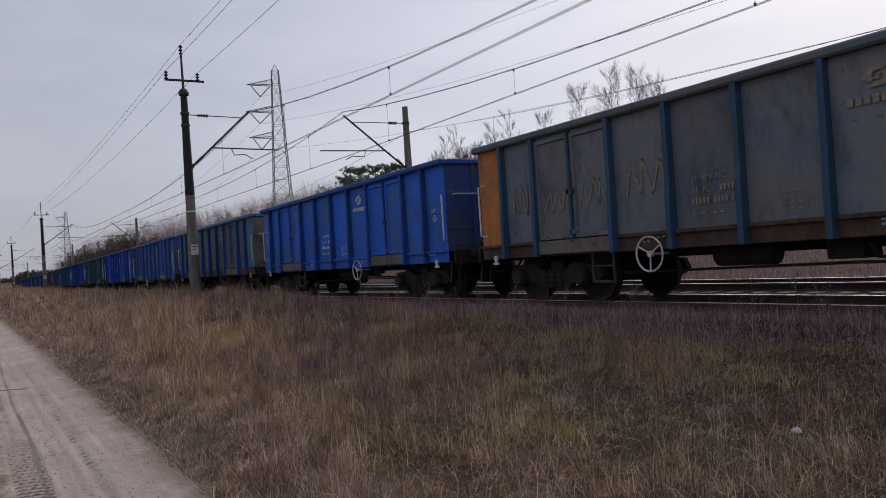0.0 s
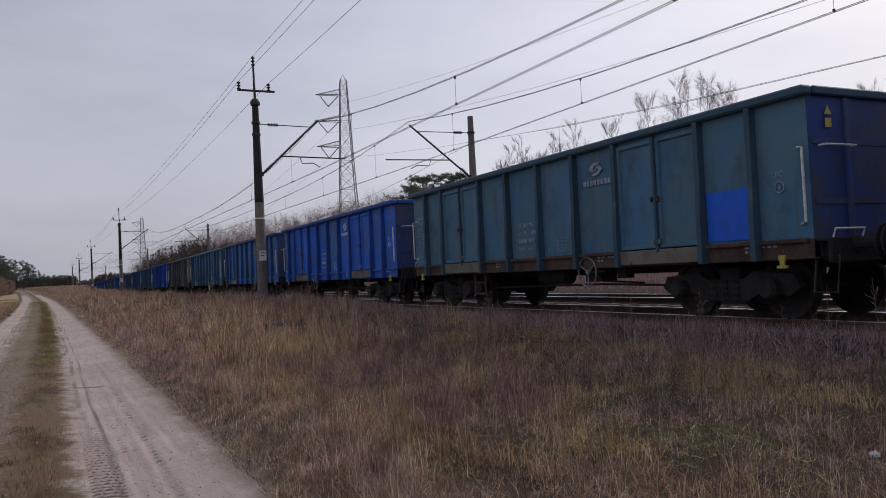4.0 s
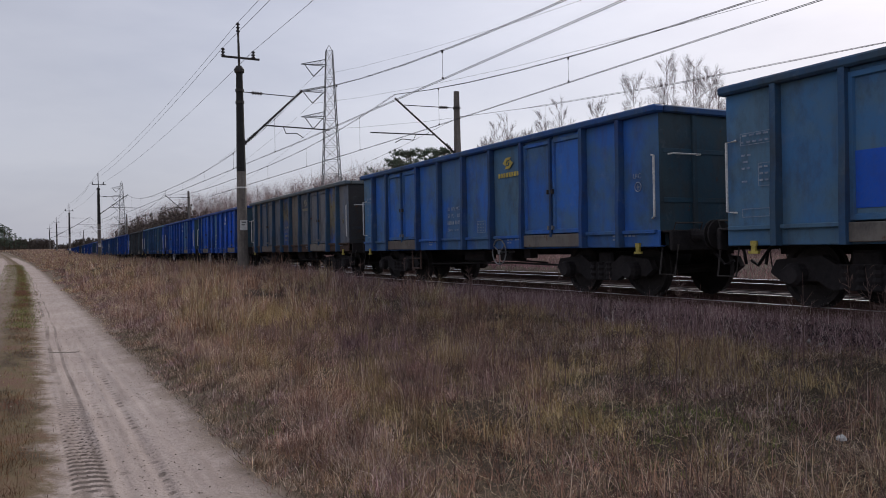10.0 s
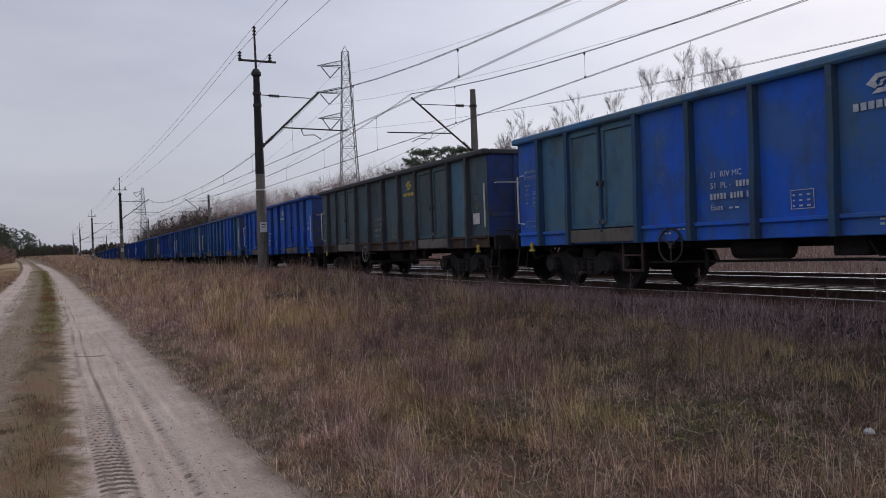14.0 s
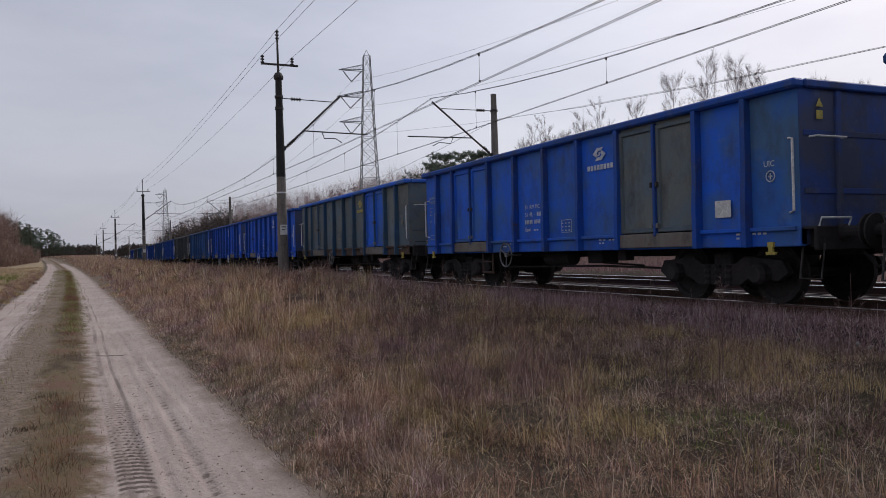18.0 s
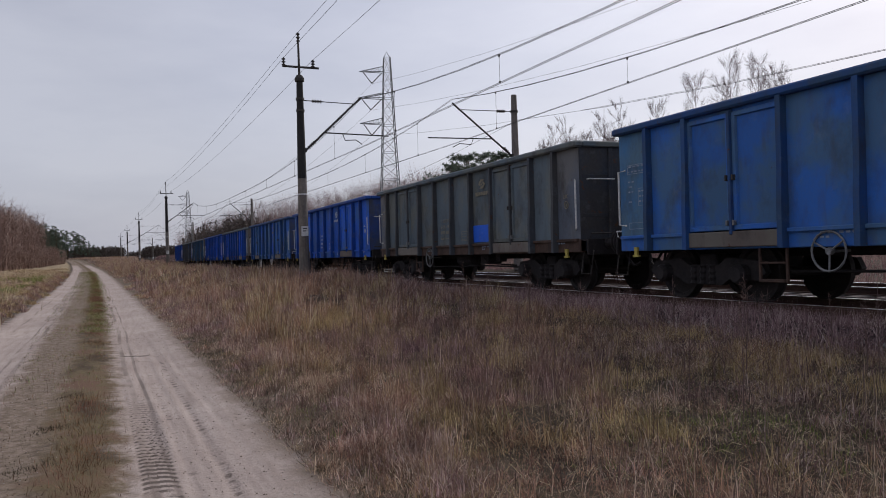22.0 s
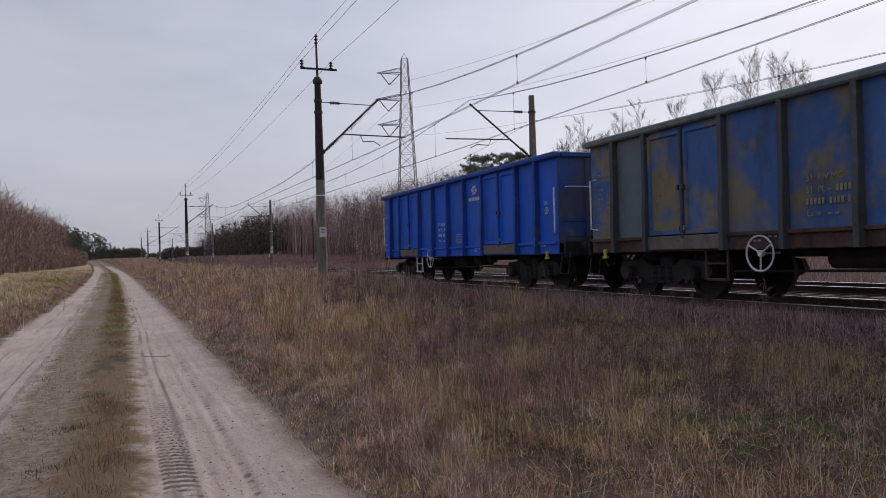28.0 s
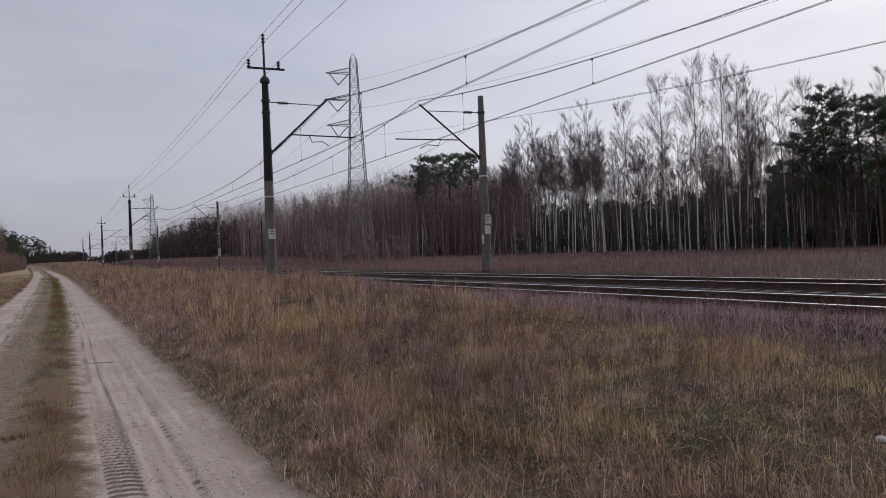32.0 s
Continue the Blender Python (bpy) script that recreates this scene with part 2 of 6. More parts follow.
M_SIGN = mat_mottled("dirty_white_enamel", (0.48, 0.48, 0.47), (0.68, 0.68, 0.66), 5.0, 0.5, 0.0, 0.05)
M_INK = mat_mottled("black_sign_ink", (0.03, 0.03, 0.03), (0.06, 0.06, 0.06), 9.0, 0.7, 0.0, 0.05)
M_STONE = mat_mottled("pale_stone", (0.22, 0.205, 0.19), (0.42, 0.40, 0.37), 9.0, 0.85, 0.0, 0.6)
M_TWIG = mat_mottled("birch_twigs", (0.105, 0.070, 0.072), (0.185, 0.130, 0.133), 0.8, 0.9)
M_BROWNBARK = mat_mottled("brown_bark", (0.042, 0.030, 0.026), (0.085, 0.064, 0.054), 2.0, 0.95, 0.0, 0.5, (1, 1, 0.3))
M_PINEBARK = mat_mottled("pine_bark", (0.06, 0.035, 0.022), (0.14, 0.08, 0.05), 2.5, 0.95, 0.0, 0.5, (1, 1, 0.3))


def mat_birch():
    m, n, l, b = node_mat("birch_bark", 0.8)
    co = n.new("ShaderNodeTexCoord").outputs["Object"]
    f = noise_node(n, l, co, 2.6, 5.0, 0.7, (0.6, 0.6, 2.4))
    c = ramp(n, l, f, (0.33, (0.05, 0.04, 0.038)), (0.40, (0.66, 0.64, 0.62)), (0.85, (0.88, 0.87, 0.85)))
    # young bark high on the stem is still reddish brown
    sep = n.new("ShaderNodeSeparateXYZ")
    l.new(co, sep.inputs[0])
    up = n.new("ShaderNodeMapRange")
    up.inputs["From Min"].default_value, up.inputs["From Max"].default_value = 6.0, 12.5
    l.new(sep.outputs["Z"], up.inputs["Value"])
    c = blend(n, l, up.outputs["Result"], c, (0.11, 0.075, 0.075))
    l.new(c, b.inputs["Base Color"])
    return m


def mat_islands(name, stops, rough=0.9, patch=0.35, stops2=None, patch_scale=0.25, trans=0.0, stops3=None, mottle=0.0):
    """Small pieces whose colour changes from piece to piece and, in drifts, from place to place."""
    m, n, l, b = node_mat(name, rough, 0.0, 0.2)
    rnd = n.new("ShaderNodeNewGeometry").outputs["Random Per Island"]
    c = ramp(n, l, rnd, *stops)
    if stops2:
        co = n.new("ShaderNodeTexCoord").outputs["Object"]
        f = noise_node(n, l, co, patch_scale, 4.0, 0.6)
        k = ramp(n, l, f, (0.5 - patch * 0.3, (0, 0, 0)), (0.5 + patch * 0.3, (1, 1, 1)))
        c = blend(n, l, k, c, ramp(n, l, rnd, *stops2))
        if stops3:
            f = noise_node(n, l, co, patch_scale * 2.6, 4.0, 0.6, (1.0, 1.0, 0.2))
            k = ramp(n, l, f, (0.50, (0, 0, 0)), (0.60, (1, 1, 1)))
            c = blend(n, l, k, c, ramp(n, l, rnd, *stops3))
        if mottle > 0:
            f = noise_node(n, l, co, 3.2, 3.0, 0.7, (1.0, 1.0, 0.25))
            k = ramp(n, l, f, (0.36, (1 - mottle,) * 3), (0.64, (1 + 0.6 * mottle,) * 3))
            mu = n.new("ShaderNodeMix")
            mu.data_type, mu.blend_type = "RGBA", "MULTIPLY"
            mu.inputs["Factor"].default_value = 1.0
            l.new(c, mu.inputs["A"])
            l.new(k, mu.inputs["B"])
            c = mu.outputs["Result"]
    l.new(c, b.inputs["Base Color"])
    if trans > 0:
        tb = n.new("ShaderNodeBsdfTranslucent")
        mx = n.new("ShaderNodeMixShader")
        mx.inputs["Fac"].default_value = trans
        l.new(c, tb.inputs["Color"])
        l.new(b.outputs["BSDF"], mx.inputs[1])
        l.new(tb.outputs["BSDF"], mx.inputs[2])
        l.new(mx.outputs["Shader"], n["Material Output"].inputs["Surface"])
    return m


M_BIRCH = mat_birch()
M_NEEDLE = mat_islands("pine_needles", [(0.0, (0.060, 0.082, 0.066)), (0.6, (0.102, 0.136, 0.100)), (1.0, (0.175, 0.205, 0.142))], trans=0.4)
M_THICKET = mat_islands("brown_thicket", [(0.0, (0.140, 0.088, 0.083)), (0.6, (0.265, 0.168, 0.157)), (0.88, (0.38, 0.275, 0.262)), (0.94, (0.62, 0.54, 0.52)), (1.0, (0.82, 0.77, 0.75))])
M_BRUSH = mat_islands("dark_undergrowth", [(0.0, (0.075, 0.052, 0.048)), (0.7, (0.145, 0.100, 0.092)), (0.94, (0.24, 0.175, 0.165)), (1.0, (0.60, 0.54, 0.52))])
M_LEFTWOOD = mat_islands("tawny_thicket", [(0.0, (0.140, 0.093, 0.078)), (0.6, (0.266, 0.177, 0.146)), (0.9, (0.434, 0.315, 0.264)), (1.0, (0.728, 0.630, 0.542))])
M_GRASS = mat_islands("dry_tall_grass", [(0.0, (0.130, 0.069, 0.054)), (0.4, (0.313, 0.173, 0.123)), (0.75, (0.56, 0.325, 0.215)), (1.0, (0.74, 0.58, 0.44))], 0.9, 0.35,
                      [(0.0, (0.089, 0.049, 0.055)), (0.45, (0.200, 0.118, 0.128)), (0.8, (0.39, 0.245, 0.25)), (1.0, (0.62, 0.46, 0.47))], 0.35, 0.3,
                      [(0.0, (0.143, 0.098, 0.045)), (0.4, (0.343, 0.245, 0.113)), (0.75, (0.60, 0.46, 0.225)), (1.0, (0.80, 0.70, 0.44))], 0.6)
M_TALLGRASS = mat_islands("tall_golden_brown_grass", [(0.0, (0.150, 0.082, 0.060)), (0.4, (0.37, 0.208, 0.140)), (0.75, (0.70, 0.43, 0.285)), (1.0, (0.88, 0.77, 0.60))], 0.9, 0.35,
                          [(0.0, (0.110, 0.062, 0.062)), (0.45, (0.245, 0.147, 0.145)), (0.8, (0.47, 0.305, 0.30)), (1.0, (0.80, 0.63, 0.62))], 0.35, 0.3,
                          [(0.0, (0.160, 0.110, 0.055)), (0.4, (0.38, 0.27, 0.135)), (0.75, (0.70, 0.54, 0.29)), (1.0, (0.88, 0.82, 0.56))], 0.5)
M_GOLD = mat_islands("golden_grass", [(0.0, (0.16, 0.108, 0.052)), (0.4, (0.42, 0.295, 0.14)), (1.0, (0.80, 0.63, 0.36))], trans=0.3)
M_LUSH = mat_islands("fresh_green_grass", [(0.0, (0.07, 0.10, 0.025)), (0.5, (0.17, 0.21, 0.055)), (1.0, (0.34, 0.36, 0.13))], trans=0.3)
M_FIELD = mat_islands("dark_heathy_grass", [(0.0, (0.108, 0.056, 0.066)), (0.6, (0.205, 0.113, 0.127)), (1.0, (0.37, 0.225, 0.24))], 0.9, 0.5,
                      [(0.0, (0.140, 0.085, 0.075)), (0.6, (0.285, 0.182, 0.155)), (1.0, (0.48, 0.335, 0.29))], 0.06, 0.3)
M_GREENGRASS = mat_islands("yellow_green_grass", [(0.0, (0.138, 0.100, 0.074)), (0.5, (0.385, 0.280, 0.188)), (1.0, (0.84, 0.66, 0.48))], 0.9, 0.4,
                           [(0.0, (0.175, 0.113, 0.100)), (0.6, (0.46, 0.31, 0.255)), (1.0, (0.88, 0.75, 0.65))], 0.7, 0.35,
                           [(0.0, (0.168, 0.096, 0.100)), (0.6, (0.38, 0.228, 0.232)), (1.0, (0.80, 0.65, 0.61))], 0.5)
M_LANEGRASS = mat_islands("worn_lane_grass", [(0.0, (0.110, 0.053, 0.038)), (0.5, (0.219, 0.105, 0.072)), (1.0, (0.377, 0.203, 0.144))], 0.9, 0.35,
                          [(0.0, (0.099, 0.066, 0.030)), (0.6, (0.219, 0.136, 0.062)), (1.0, (0.377, 0.234, 0.128))], 0.5, 0.3,
                          [(0.0, (0.119, 0.066, 0.047)), (0.6, (0.269, 0.160, 0.111)), (1.0, (0.437, 0.272, 0.204))], 0.5)
M_HEATH = mat_islands("purplish_dry_weeds", [(0.0, (0.150, 0.090, 0.098)), (0.5, (0.315, 0.198, 0.206)), (0.85, (0.53, 0.385, 0.375)), (1.0, (0.84, 0.72, 0.65))], trans=0.25)
M_FARWOOD = mat_islands("hazy_brown_wood", [(0.0, (0.055, 0.042, 0.038)), (0.6, (0.10, 0.076, 0.068)), (1.0, (0.15, 0.13, 0.105))])
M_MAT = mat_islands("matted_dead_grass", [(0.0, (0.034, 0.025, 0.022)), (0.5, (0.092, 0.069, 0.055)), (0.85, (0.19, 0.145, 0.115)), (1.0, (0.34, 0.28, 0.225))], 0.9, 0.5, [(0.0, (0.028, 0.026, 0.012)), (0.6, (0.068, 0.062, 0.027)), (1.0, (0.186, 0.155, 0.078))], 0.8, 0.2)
M_WEED = mat_islands("dead_weed_stems", [(0.0, (0.085, 0.055, 0.05)), (0.6, (0.17, 0.112, 0.10)), (1.0, (0.32, 0.235, 0.20))])
M_STRAW = mat_islands("pale_flattened_straw", [(0.0, (0.227, 0.160, 0.093)), (0.6, (0.455, 0.344, 0.201)), (1.0, (0.850, 0.736, 0.489))], trans=0.2)
M_CRUMB = mat_islands("soil_crumbs", [(0.0, (0.10, 0.076, 0.058)), (0.6, (0.22, 0.175, 0.14)), (0.85, (0.36, 0.30, 0.26)), (1.0, (0.5, 0.46, 0.42))])
M_BALLAST_BITS = mat_islands("ballast_stones", [(0.0, (0.02, 0.013, 0.015)), (0.7, (0.042, 0.029, 0.031)), (0.97, (0.07, 0.052, 0.054)), (1.0, (0.20, 0.18, 0.17))])


def math_node(n, l, op, a, b=0.0, c=None):
    t = n.new("ShaderNodeMath")
    t.operation = op
    for i, v in enumerate((a, b) if c is None else (a, b, c)):
        if isinstance(v, (int, float)):
            t.inputs[i].default_value = v
        else:
            l.new(v, t.inputs[i])
    return t.outputs[0]


def step_node(n, l, v, a, b):
    t = n.new("ShaderNodeMapRange")
    t.interpolation_type = "SMOOTHSTEP"
    t.inputs["From Min"].default_value, t.inputs["From Max"].default_value = a, b
    l.new(v, t.inputs["Value"])
    return t.outputs["Result"]


def mat_ground():
    """Turf and earth, with pale sand laid bare in the two wheel tracks of the lane."""
    m, n, l, b = node_mat("earth_turf_and_sand", 0.95, 0.0, 0.2)
    co = n.new("ShaderNodeTexCoord").outputs["Object"]
    sep = n.new("ShaderNodeSeparateXYZ")
    l.new(co, sep.inputs[0])
    X, Y = sep.outputs["X"], sep.outputs["Y"]
    f1 = noise_node(n, l, co, 0.35, 6.0, 0.65)
    f2 = noise_node(n, l, co, 9.0, 5.0, 0.7)
    f4 = noise_node(n, l, co, 40.0, 4.0, 0.7)
    f3 = noise_node(n, l, co, 2.4, 5.0, 0.65, (4.0, 0.30, 1.0))
    f5 = noise_node(n, l, co, 2.3, 5.0, 0.7)
    c1 = ramp(n, l, f1, (0.35, (0.032, 0.022, 0.017)), (0.55, (0.044, 0.033, 0.022)), (0.7, (0.042, 0.038, 0.019)))
    turf = blend(n, l, ramp(n, l, f2, (0.3, (0, 0, 0)), (0.75, (0.6, 0.6, 0.6))), c1, (0.075, 0.055, 0.038))
    s1 = ramp(n, l, f1, (0.35, (0.36, 0.295, 0.262)), (0.65, (0.47, 0.395, 0.355)))
    s2 = blend(n, l, ramp(n, l, f3, (0.46, (0, 0, 0)), (0.70, (0.55, 0.55, 0.55))), s1, (0.26, 0.205, 0.175))
    sand = blend(n, l, ramp(n, l, f4, (0.57, (0, 0, 0)), (0.68, (0.65, 0.65, 0.65))), s2, (0.17, 0.132, 0.105))
    u = math_node(n, l, "ADD", X, math_node(n, l, "ADD", math_node(n, l, "MULTIPLY", Y, 0.010), math_node(n, l, "MULTIPLY", math_node(n, l, "MULTIPLY", Y, Y), 0.00012)))
    j = math_node(n, l, "MULTIPLY", math_node(n, l, "SUBTRACT", f5, 0.5), 0.75)
    uj = math_node(n, l, "ADD", u, j)
    inv = lambda v: math_node(n, l, "SUBTRACT", 1.0, v)
    mul = lambda *v: functools.reduce(lambda a, c: math_node(n, l, "MULTIPLY", a, c), v)
    right = mul(step_node(n, l, uj, 0.02, 0.26), inv(step_node(n, l, uj, 1.0, 1.5)))
    left = mul(step_node(n, l, uj, -2.5, -2.15), inv(step_node(n, l, uj, -1.25, -0.95)))
    # dead straw litter over the field beside the lane
    straw = blend(n, l, ramp(n, l, f5, (0.38, (0, 0, 0)), (0.6, (1, 1, 1))), (0.16, 0.112, 0.07), (0.40, 0.325, 0.21))
    turf = blend(n, l, inv(step_node(n, l, uj, -3.2, -2.3)), turf, straw)
    # trodden grey-brown earth and moss between the tracks
    fm = noise_node(n, l, co, 1.3, 5.0, 0.7, (1.0, 0.5, 1.0))
    moss = ramp(n, l, fm, (0.36, (0.07, 0.05, 0.032)), (0.5, (0.14, 0.105, 0.058)), (0.62, (0.15, 0.09, 0.06)))
    trod = blend(n, l, ramp(n, l, f2, (0.38, (0, 0, 0)), (0.62, (1, 1, 1))), (0.28, 0.22, 0.175), (0.145, 0.108, 0.076))
    trod = blend(n, l, ramp(n, l, f4, (0.54, (0, 0, 0)), (0.64, (0.8, 0.8, 0.8))), trod, (0.09, 0.068, 0.05))
    between = mul(step_node(n, l, u, -2.3, -2.0), inv(step_node(n, l, u, 0.9, 1.5)))
    core = mul(step_node(n, l, uj, -0.62, -0.36), inv(step_node(n, l, uj, -0.05, 0.2)))
    turf = blend(n, l, between, turf, blend(n, l, core, trod, moss))
    # verge margin: thin trodden soil and short dead grass
    margin = mul(step_node(n, l, uj, 1.0, 1.35), inv(step_node(n, l, uj, 1.9, 2.9)))
    turf = blend(n, l, margin, turf, ramp(n, l, f5, (0.34, (0.075, 0.056, 0.038)), (0.52, (0.15, 0.112, 0.078)), (0.68, (0.225, 0.178, 0.14))))
    # tyre prints, damp and groove shade both in the colour: a lugged tyre, and two lines of small dashes
    near = mul(inv(step_node(n, l, Y, 7.2, 10.0)), step_node(n, l, Y, 1.0, 2.0))
    chev = math_node(n, l, "ADD", Y, math_node(n, l, "MULTIPLY", math_node(n, l, "ABSOLUTE", math_node(n, l, "SUBTRACT", u, 0.33), 0.0), 0.6))
    lug = step_node(n, l, math_node(n, l, "SINE", math_node(n, l, "MULTIPLY", chev, 6.2832 / 0.115)), -0.5, 0.2)
    print1 = mul(lug, step_node(n, l, u, 0.19, 0.22), inv(step_node(n, l, u, 0.43, 0.46)), near, step_node(n, l, f5, 0.36, 0.52), 0.9)
    dash = step_node(n, l, math_node(n, l, "SINE", math_node(n, l, "MULTIPLY", Y, 6.2832 / 0.16)), 0.1, 0.6)
    print2 = mul(dash, step_node(n, l, u, 0.74, 0.76), inv(step_node(n, l, u, 0.79, 0.81)), inv(step_node(n, l, Y, 12.0, 22.0)), step_node(n, l, f5, 0.4, 0.6), 0.8)
    print3 = mul(dash, step_node(n, l, u, 0.51, 0.53), inv(step_node(n, l, u, 0.57, 0.59)), inv(step_node(n, l, Y, 9.0, 16.0)), step_node(n, l, f5, 0.48, 0.62), 0.6)
    # long dark wheel scores
    score = lambda c, w: mul(step_node(n, l, uk, c - w, c - 0.3 * w), inv(step_node(n, l, uk, c + 0.3 * w, c + w)), step_node(n, l, noise_node(n, l, co, 0.8, 4.0, 0.7, (1.0, 0.35, 1.0)), 0.34 + 0.05 * math.sin(9 * c), 0.64))
    uk = math_node(n, l, "ADD", u, math_node(n, l, "MULTIPLY", math_node(n, l, "SUBTRACT", noise_node(n, l, co, 0.12, 1.0), 0.5), 0.3))
    scores = functools.reduce(lambda a, c: math_node(n, l, "MAXIMUM", a, c), [score(c, w) for c, w in ((-1.2, 0.06), (-1.38, 0.03), (-1.9, 0.035), (0.28, 0.05), (0.42, 0.03))])
    cross = mul(step_node(n, l, Y, 13.35, 13.42), inv(step_node(n, l, Y, 13.5, 13.58)), step_node(n, l, u, 0.2, 0.26), inv(step_node(n, l, u, 0.6, 0.7)), 0.9)
    marks = functools.reduce(lambda a, c: math_node(n, l, "MAXIMUM", a, c), [print1, print2, print3, mul(scores, 0.62), cross])
    sand = blend(n, l, marks, sand, (0.085, 0.066, 0.055))
    mask = math_node(n, l, "MAXIMUM", right, left)
    mask = math_node(n, l, "MULTIPLY", mask, math_node(n, l, "SUBTRACT", 1.0, step_node(n, l, Y, 170.0, 200.0)))
    l.new(blend(n, l, mask, turf, sand), b.inputs["Base Color"])
    bump(n, l, b, math_node(n, l, "ADD", f2, math_node(n, l, "MULTIPLY", f4, 0.5)), 0.6, 0.04)
    return m


M_GROUND = mat_ground()
M_BALLAST = mat_mottled("stained_ballast", (0.042, 0.029, 0.031), (0.095, 0.066, 0.069), 14.0, 0.95, 0.0, 1.0)

# ---------------------------------------------------------------- mesh helpers
class Geo:
    """Collects vertices and faces of one mesh."""

    def __init__(self):
        self.v, self.f = [], []

    def add(self, verts, faces):
        o = len(self.v)
        self.v += [tuple(p) for p in verts]
        self.f += [tuple(i + o for i in f) for f in faces]
        return self

    def box(self, x0, y0, z0, x1, y1, z1, b=0.0):
        """A box from corner to corner; b chamfers its edges."""
        if b <= 0:
            vs = [(x, y, z) for x in (x0, x1) for y in (y0, y1) for z in (z0, z1)]
            return self.add(vs, [(0, 1, 3, 2), (4, 6, 7, 5), (0, 4, 5, 1), (2, 3, 7, 6), (0, 2, 6, 4), (1, 5, 7, 3)])
        lo, hi, vs, idx = (x0, y0, z0), (x1, y1, z1), [], {}
        for sx in (0, 1):
            for sy in (0, 1):
                for sz in (0, 1):
                    s = (sx, sy, sz)
                    for ax in range(3):
                        p = [(hi[k] if s[k] else lo[k]) if k == ax else (hi[k] - b if s[k] else lo[k] + b) for k in range(3)]
                        idx[s, ax] = len(vs)
                        vs.append(p)
        fs = []
        for ax in range(3):
            u, w = [k for k in range(3) if k != ax]
            for side in (0, 1):
                q = []
                for a, c in ((0, 0), (1, 0), (1, 1), (0, 1)):
                    s = [0, 0, 0]
                    s[ax], s[u], s[w] = side, a, c
                    q.append(idx[tuple(s), ax])
                fs.append(tuple(q))
            for a in (0, 1):
                for c in (0, 1):
                    s0, s1 = [0, 0, 0], [0, 0, 0]
                    s0[u] = s1[u] = a
                    s0[w] = s1[w] = c
                    s1[ax] = 1
                    fs.append((idx[tuple(s0), u], idx[tuple(s0), w], idx[tuple(s1), w], idx[tuple(s1), u]))
        for s in [(a, c, d) for a in (0, 1) for c in (0, 1) for d in (0, 1)]:
            fs.append(tuple(idx[s, k] for k in range(3)))
        return self.add(vs, fs)

    def tube(self, pts, r0, r1=None, sides=6, cap=True):
        """A tapering tube along points."""
        r1 = r0 if r1 is None else r1
        pts = [Vector(p) for p in pts]
        n = len(pts)
        vs, fs = [], []
        for i, p in enumerate(pts):
            d = (pts[min(i + 1, n - 1)] - pts[max(i - 1, 0)]).normalized()
            a = d.cross(Vector((0, 0, 1)) if abs(d.z) < 0.9 else Vector((1, 0, 0))).normalized()
            c = d.cross(a)
            r = r0 + (r1 - r0) * i / (n - 1)
            for k in range(sides):
                t = 2 * math.pi * k / sides
                vs.append(p + a * (r * math.cos(t)) + c * (r * math.sin(t)))
        for i in range(n - 1):
            for k in range(sides):
                k2 = (k + 1) % sides
                fs.append((i * sides + k, i * sides + k2, (i + 1) * sides + k2, (i + 1) * sides + k))
        if cap:
            fs.append(tuple(reversed(range(sides))))
            fs.append(tuple((n - 1) * sides + k for k in range(sides)))
        return self.add(vs, fs)

    def prism(self, poly, a, b, axis=1):
        """A polygon in the plane across the axis, drawn out from a to b."""
        n = len(poly)
        put = {0: lambda u, w, t: (t, u, w), 1: lambda u, w, t: (u, t, w), 2: lambda u, w, t: (u, w, t)}[axis]
        vs = [put(u, w, a) for u, w in poly] + [put(u, w, b) for u, w in poly]
        fs = [tuple(range(n)), tuple(reversed(range(n, 2 * n)))] + [(i, n + i, n + (i + 1) % n, (i + 1) % n) for i in range(n)]
        return self.add(vs, fs)

    def lathe(self, profile, centre, axis=2, sides=12):
        """Rings of (radius, along) about an axis."""
        cx, cy, cz = centre
        vs, fs = [], []
        for r, h in profile:
            for k in range(sides):
                t = 2 * math.pi * k / sides
                u, w = r * math.cos(t), r * math.sin(t)
                vs.append({0: (cx + h, cy + u, cz + w), 1: (cx + u, cy + h, cz + w), 2: (cx + u, cy + w, cz + h)}[axis])
        for i in range(len(profile) - 1):
            for k in range(sides):
                k2 = (k + 1) % sides
                fs.append((i * sides + k, i * sides + k2, (i + 1) * sides + k2, (i + 1) * sides + k))
        fs.append(tuple(reversed(range(sides))))
        fs.append(tuple((len(profile) - 1) * sides + k for k in range(sides)))
        return self.add(vs, fs)

    def mesh(self, name, mat=None):
        me = bpy.data.meshes.new(name)
        me.from_pydata(self.v, [], self.f)
        if mat:
            me.materials.append(mat)
        bm = bmesh.new()
        bm.from_mesh(me)
        bmesh.ops.recalc_face_normals(bm, faces=bm.faces)
        bm.to_mesh(me)
        bm.free()
        return me


def part(name, geo, mat, parent=None, label="", at=None):
    """Links a Geo or a mesh as one mesh object, under a thing or a part."""
    me = geo.mesh(name, mat) if isinstance(geo, Geo) else geo
    ob = new(name, me)
    if parent is not None:
        ob.parent = parent
    if at is not None:
        ob.matrix_local = at
    if label:
        ob["label"] = label
    return ob


def dress(ob, mat):
    """A material of the object's own over a shared mesh."""
    ob.material_slots[0].link = "OBJECT"
    ob.material_slots[0].material = mat
    return ob


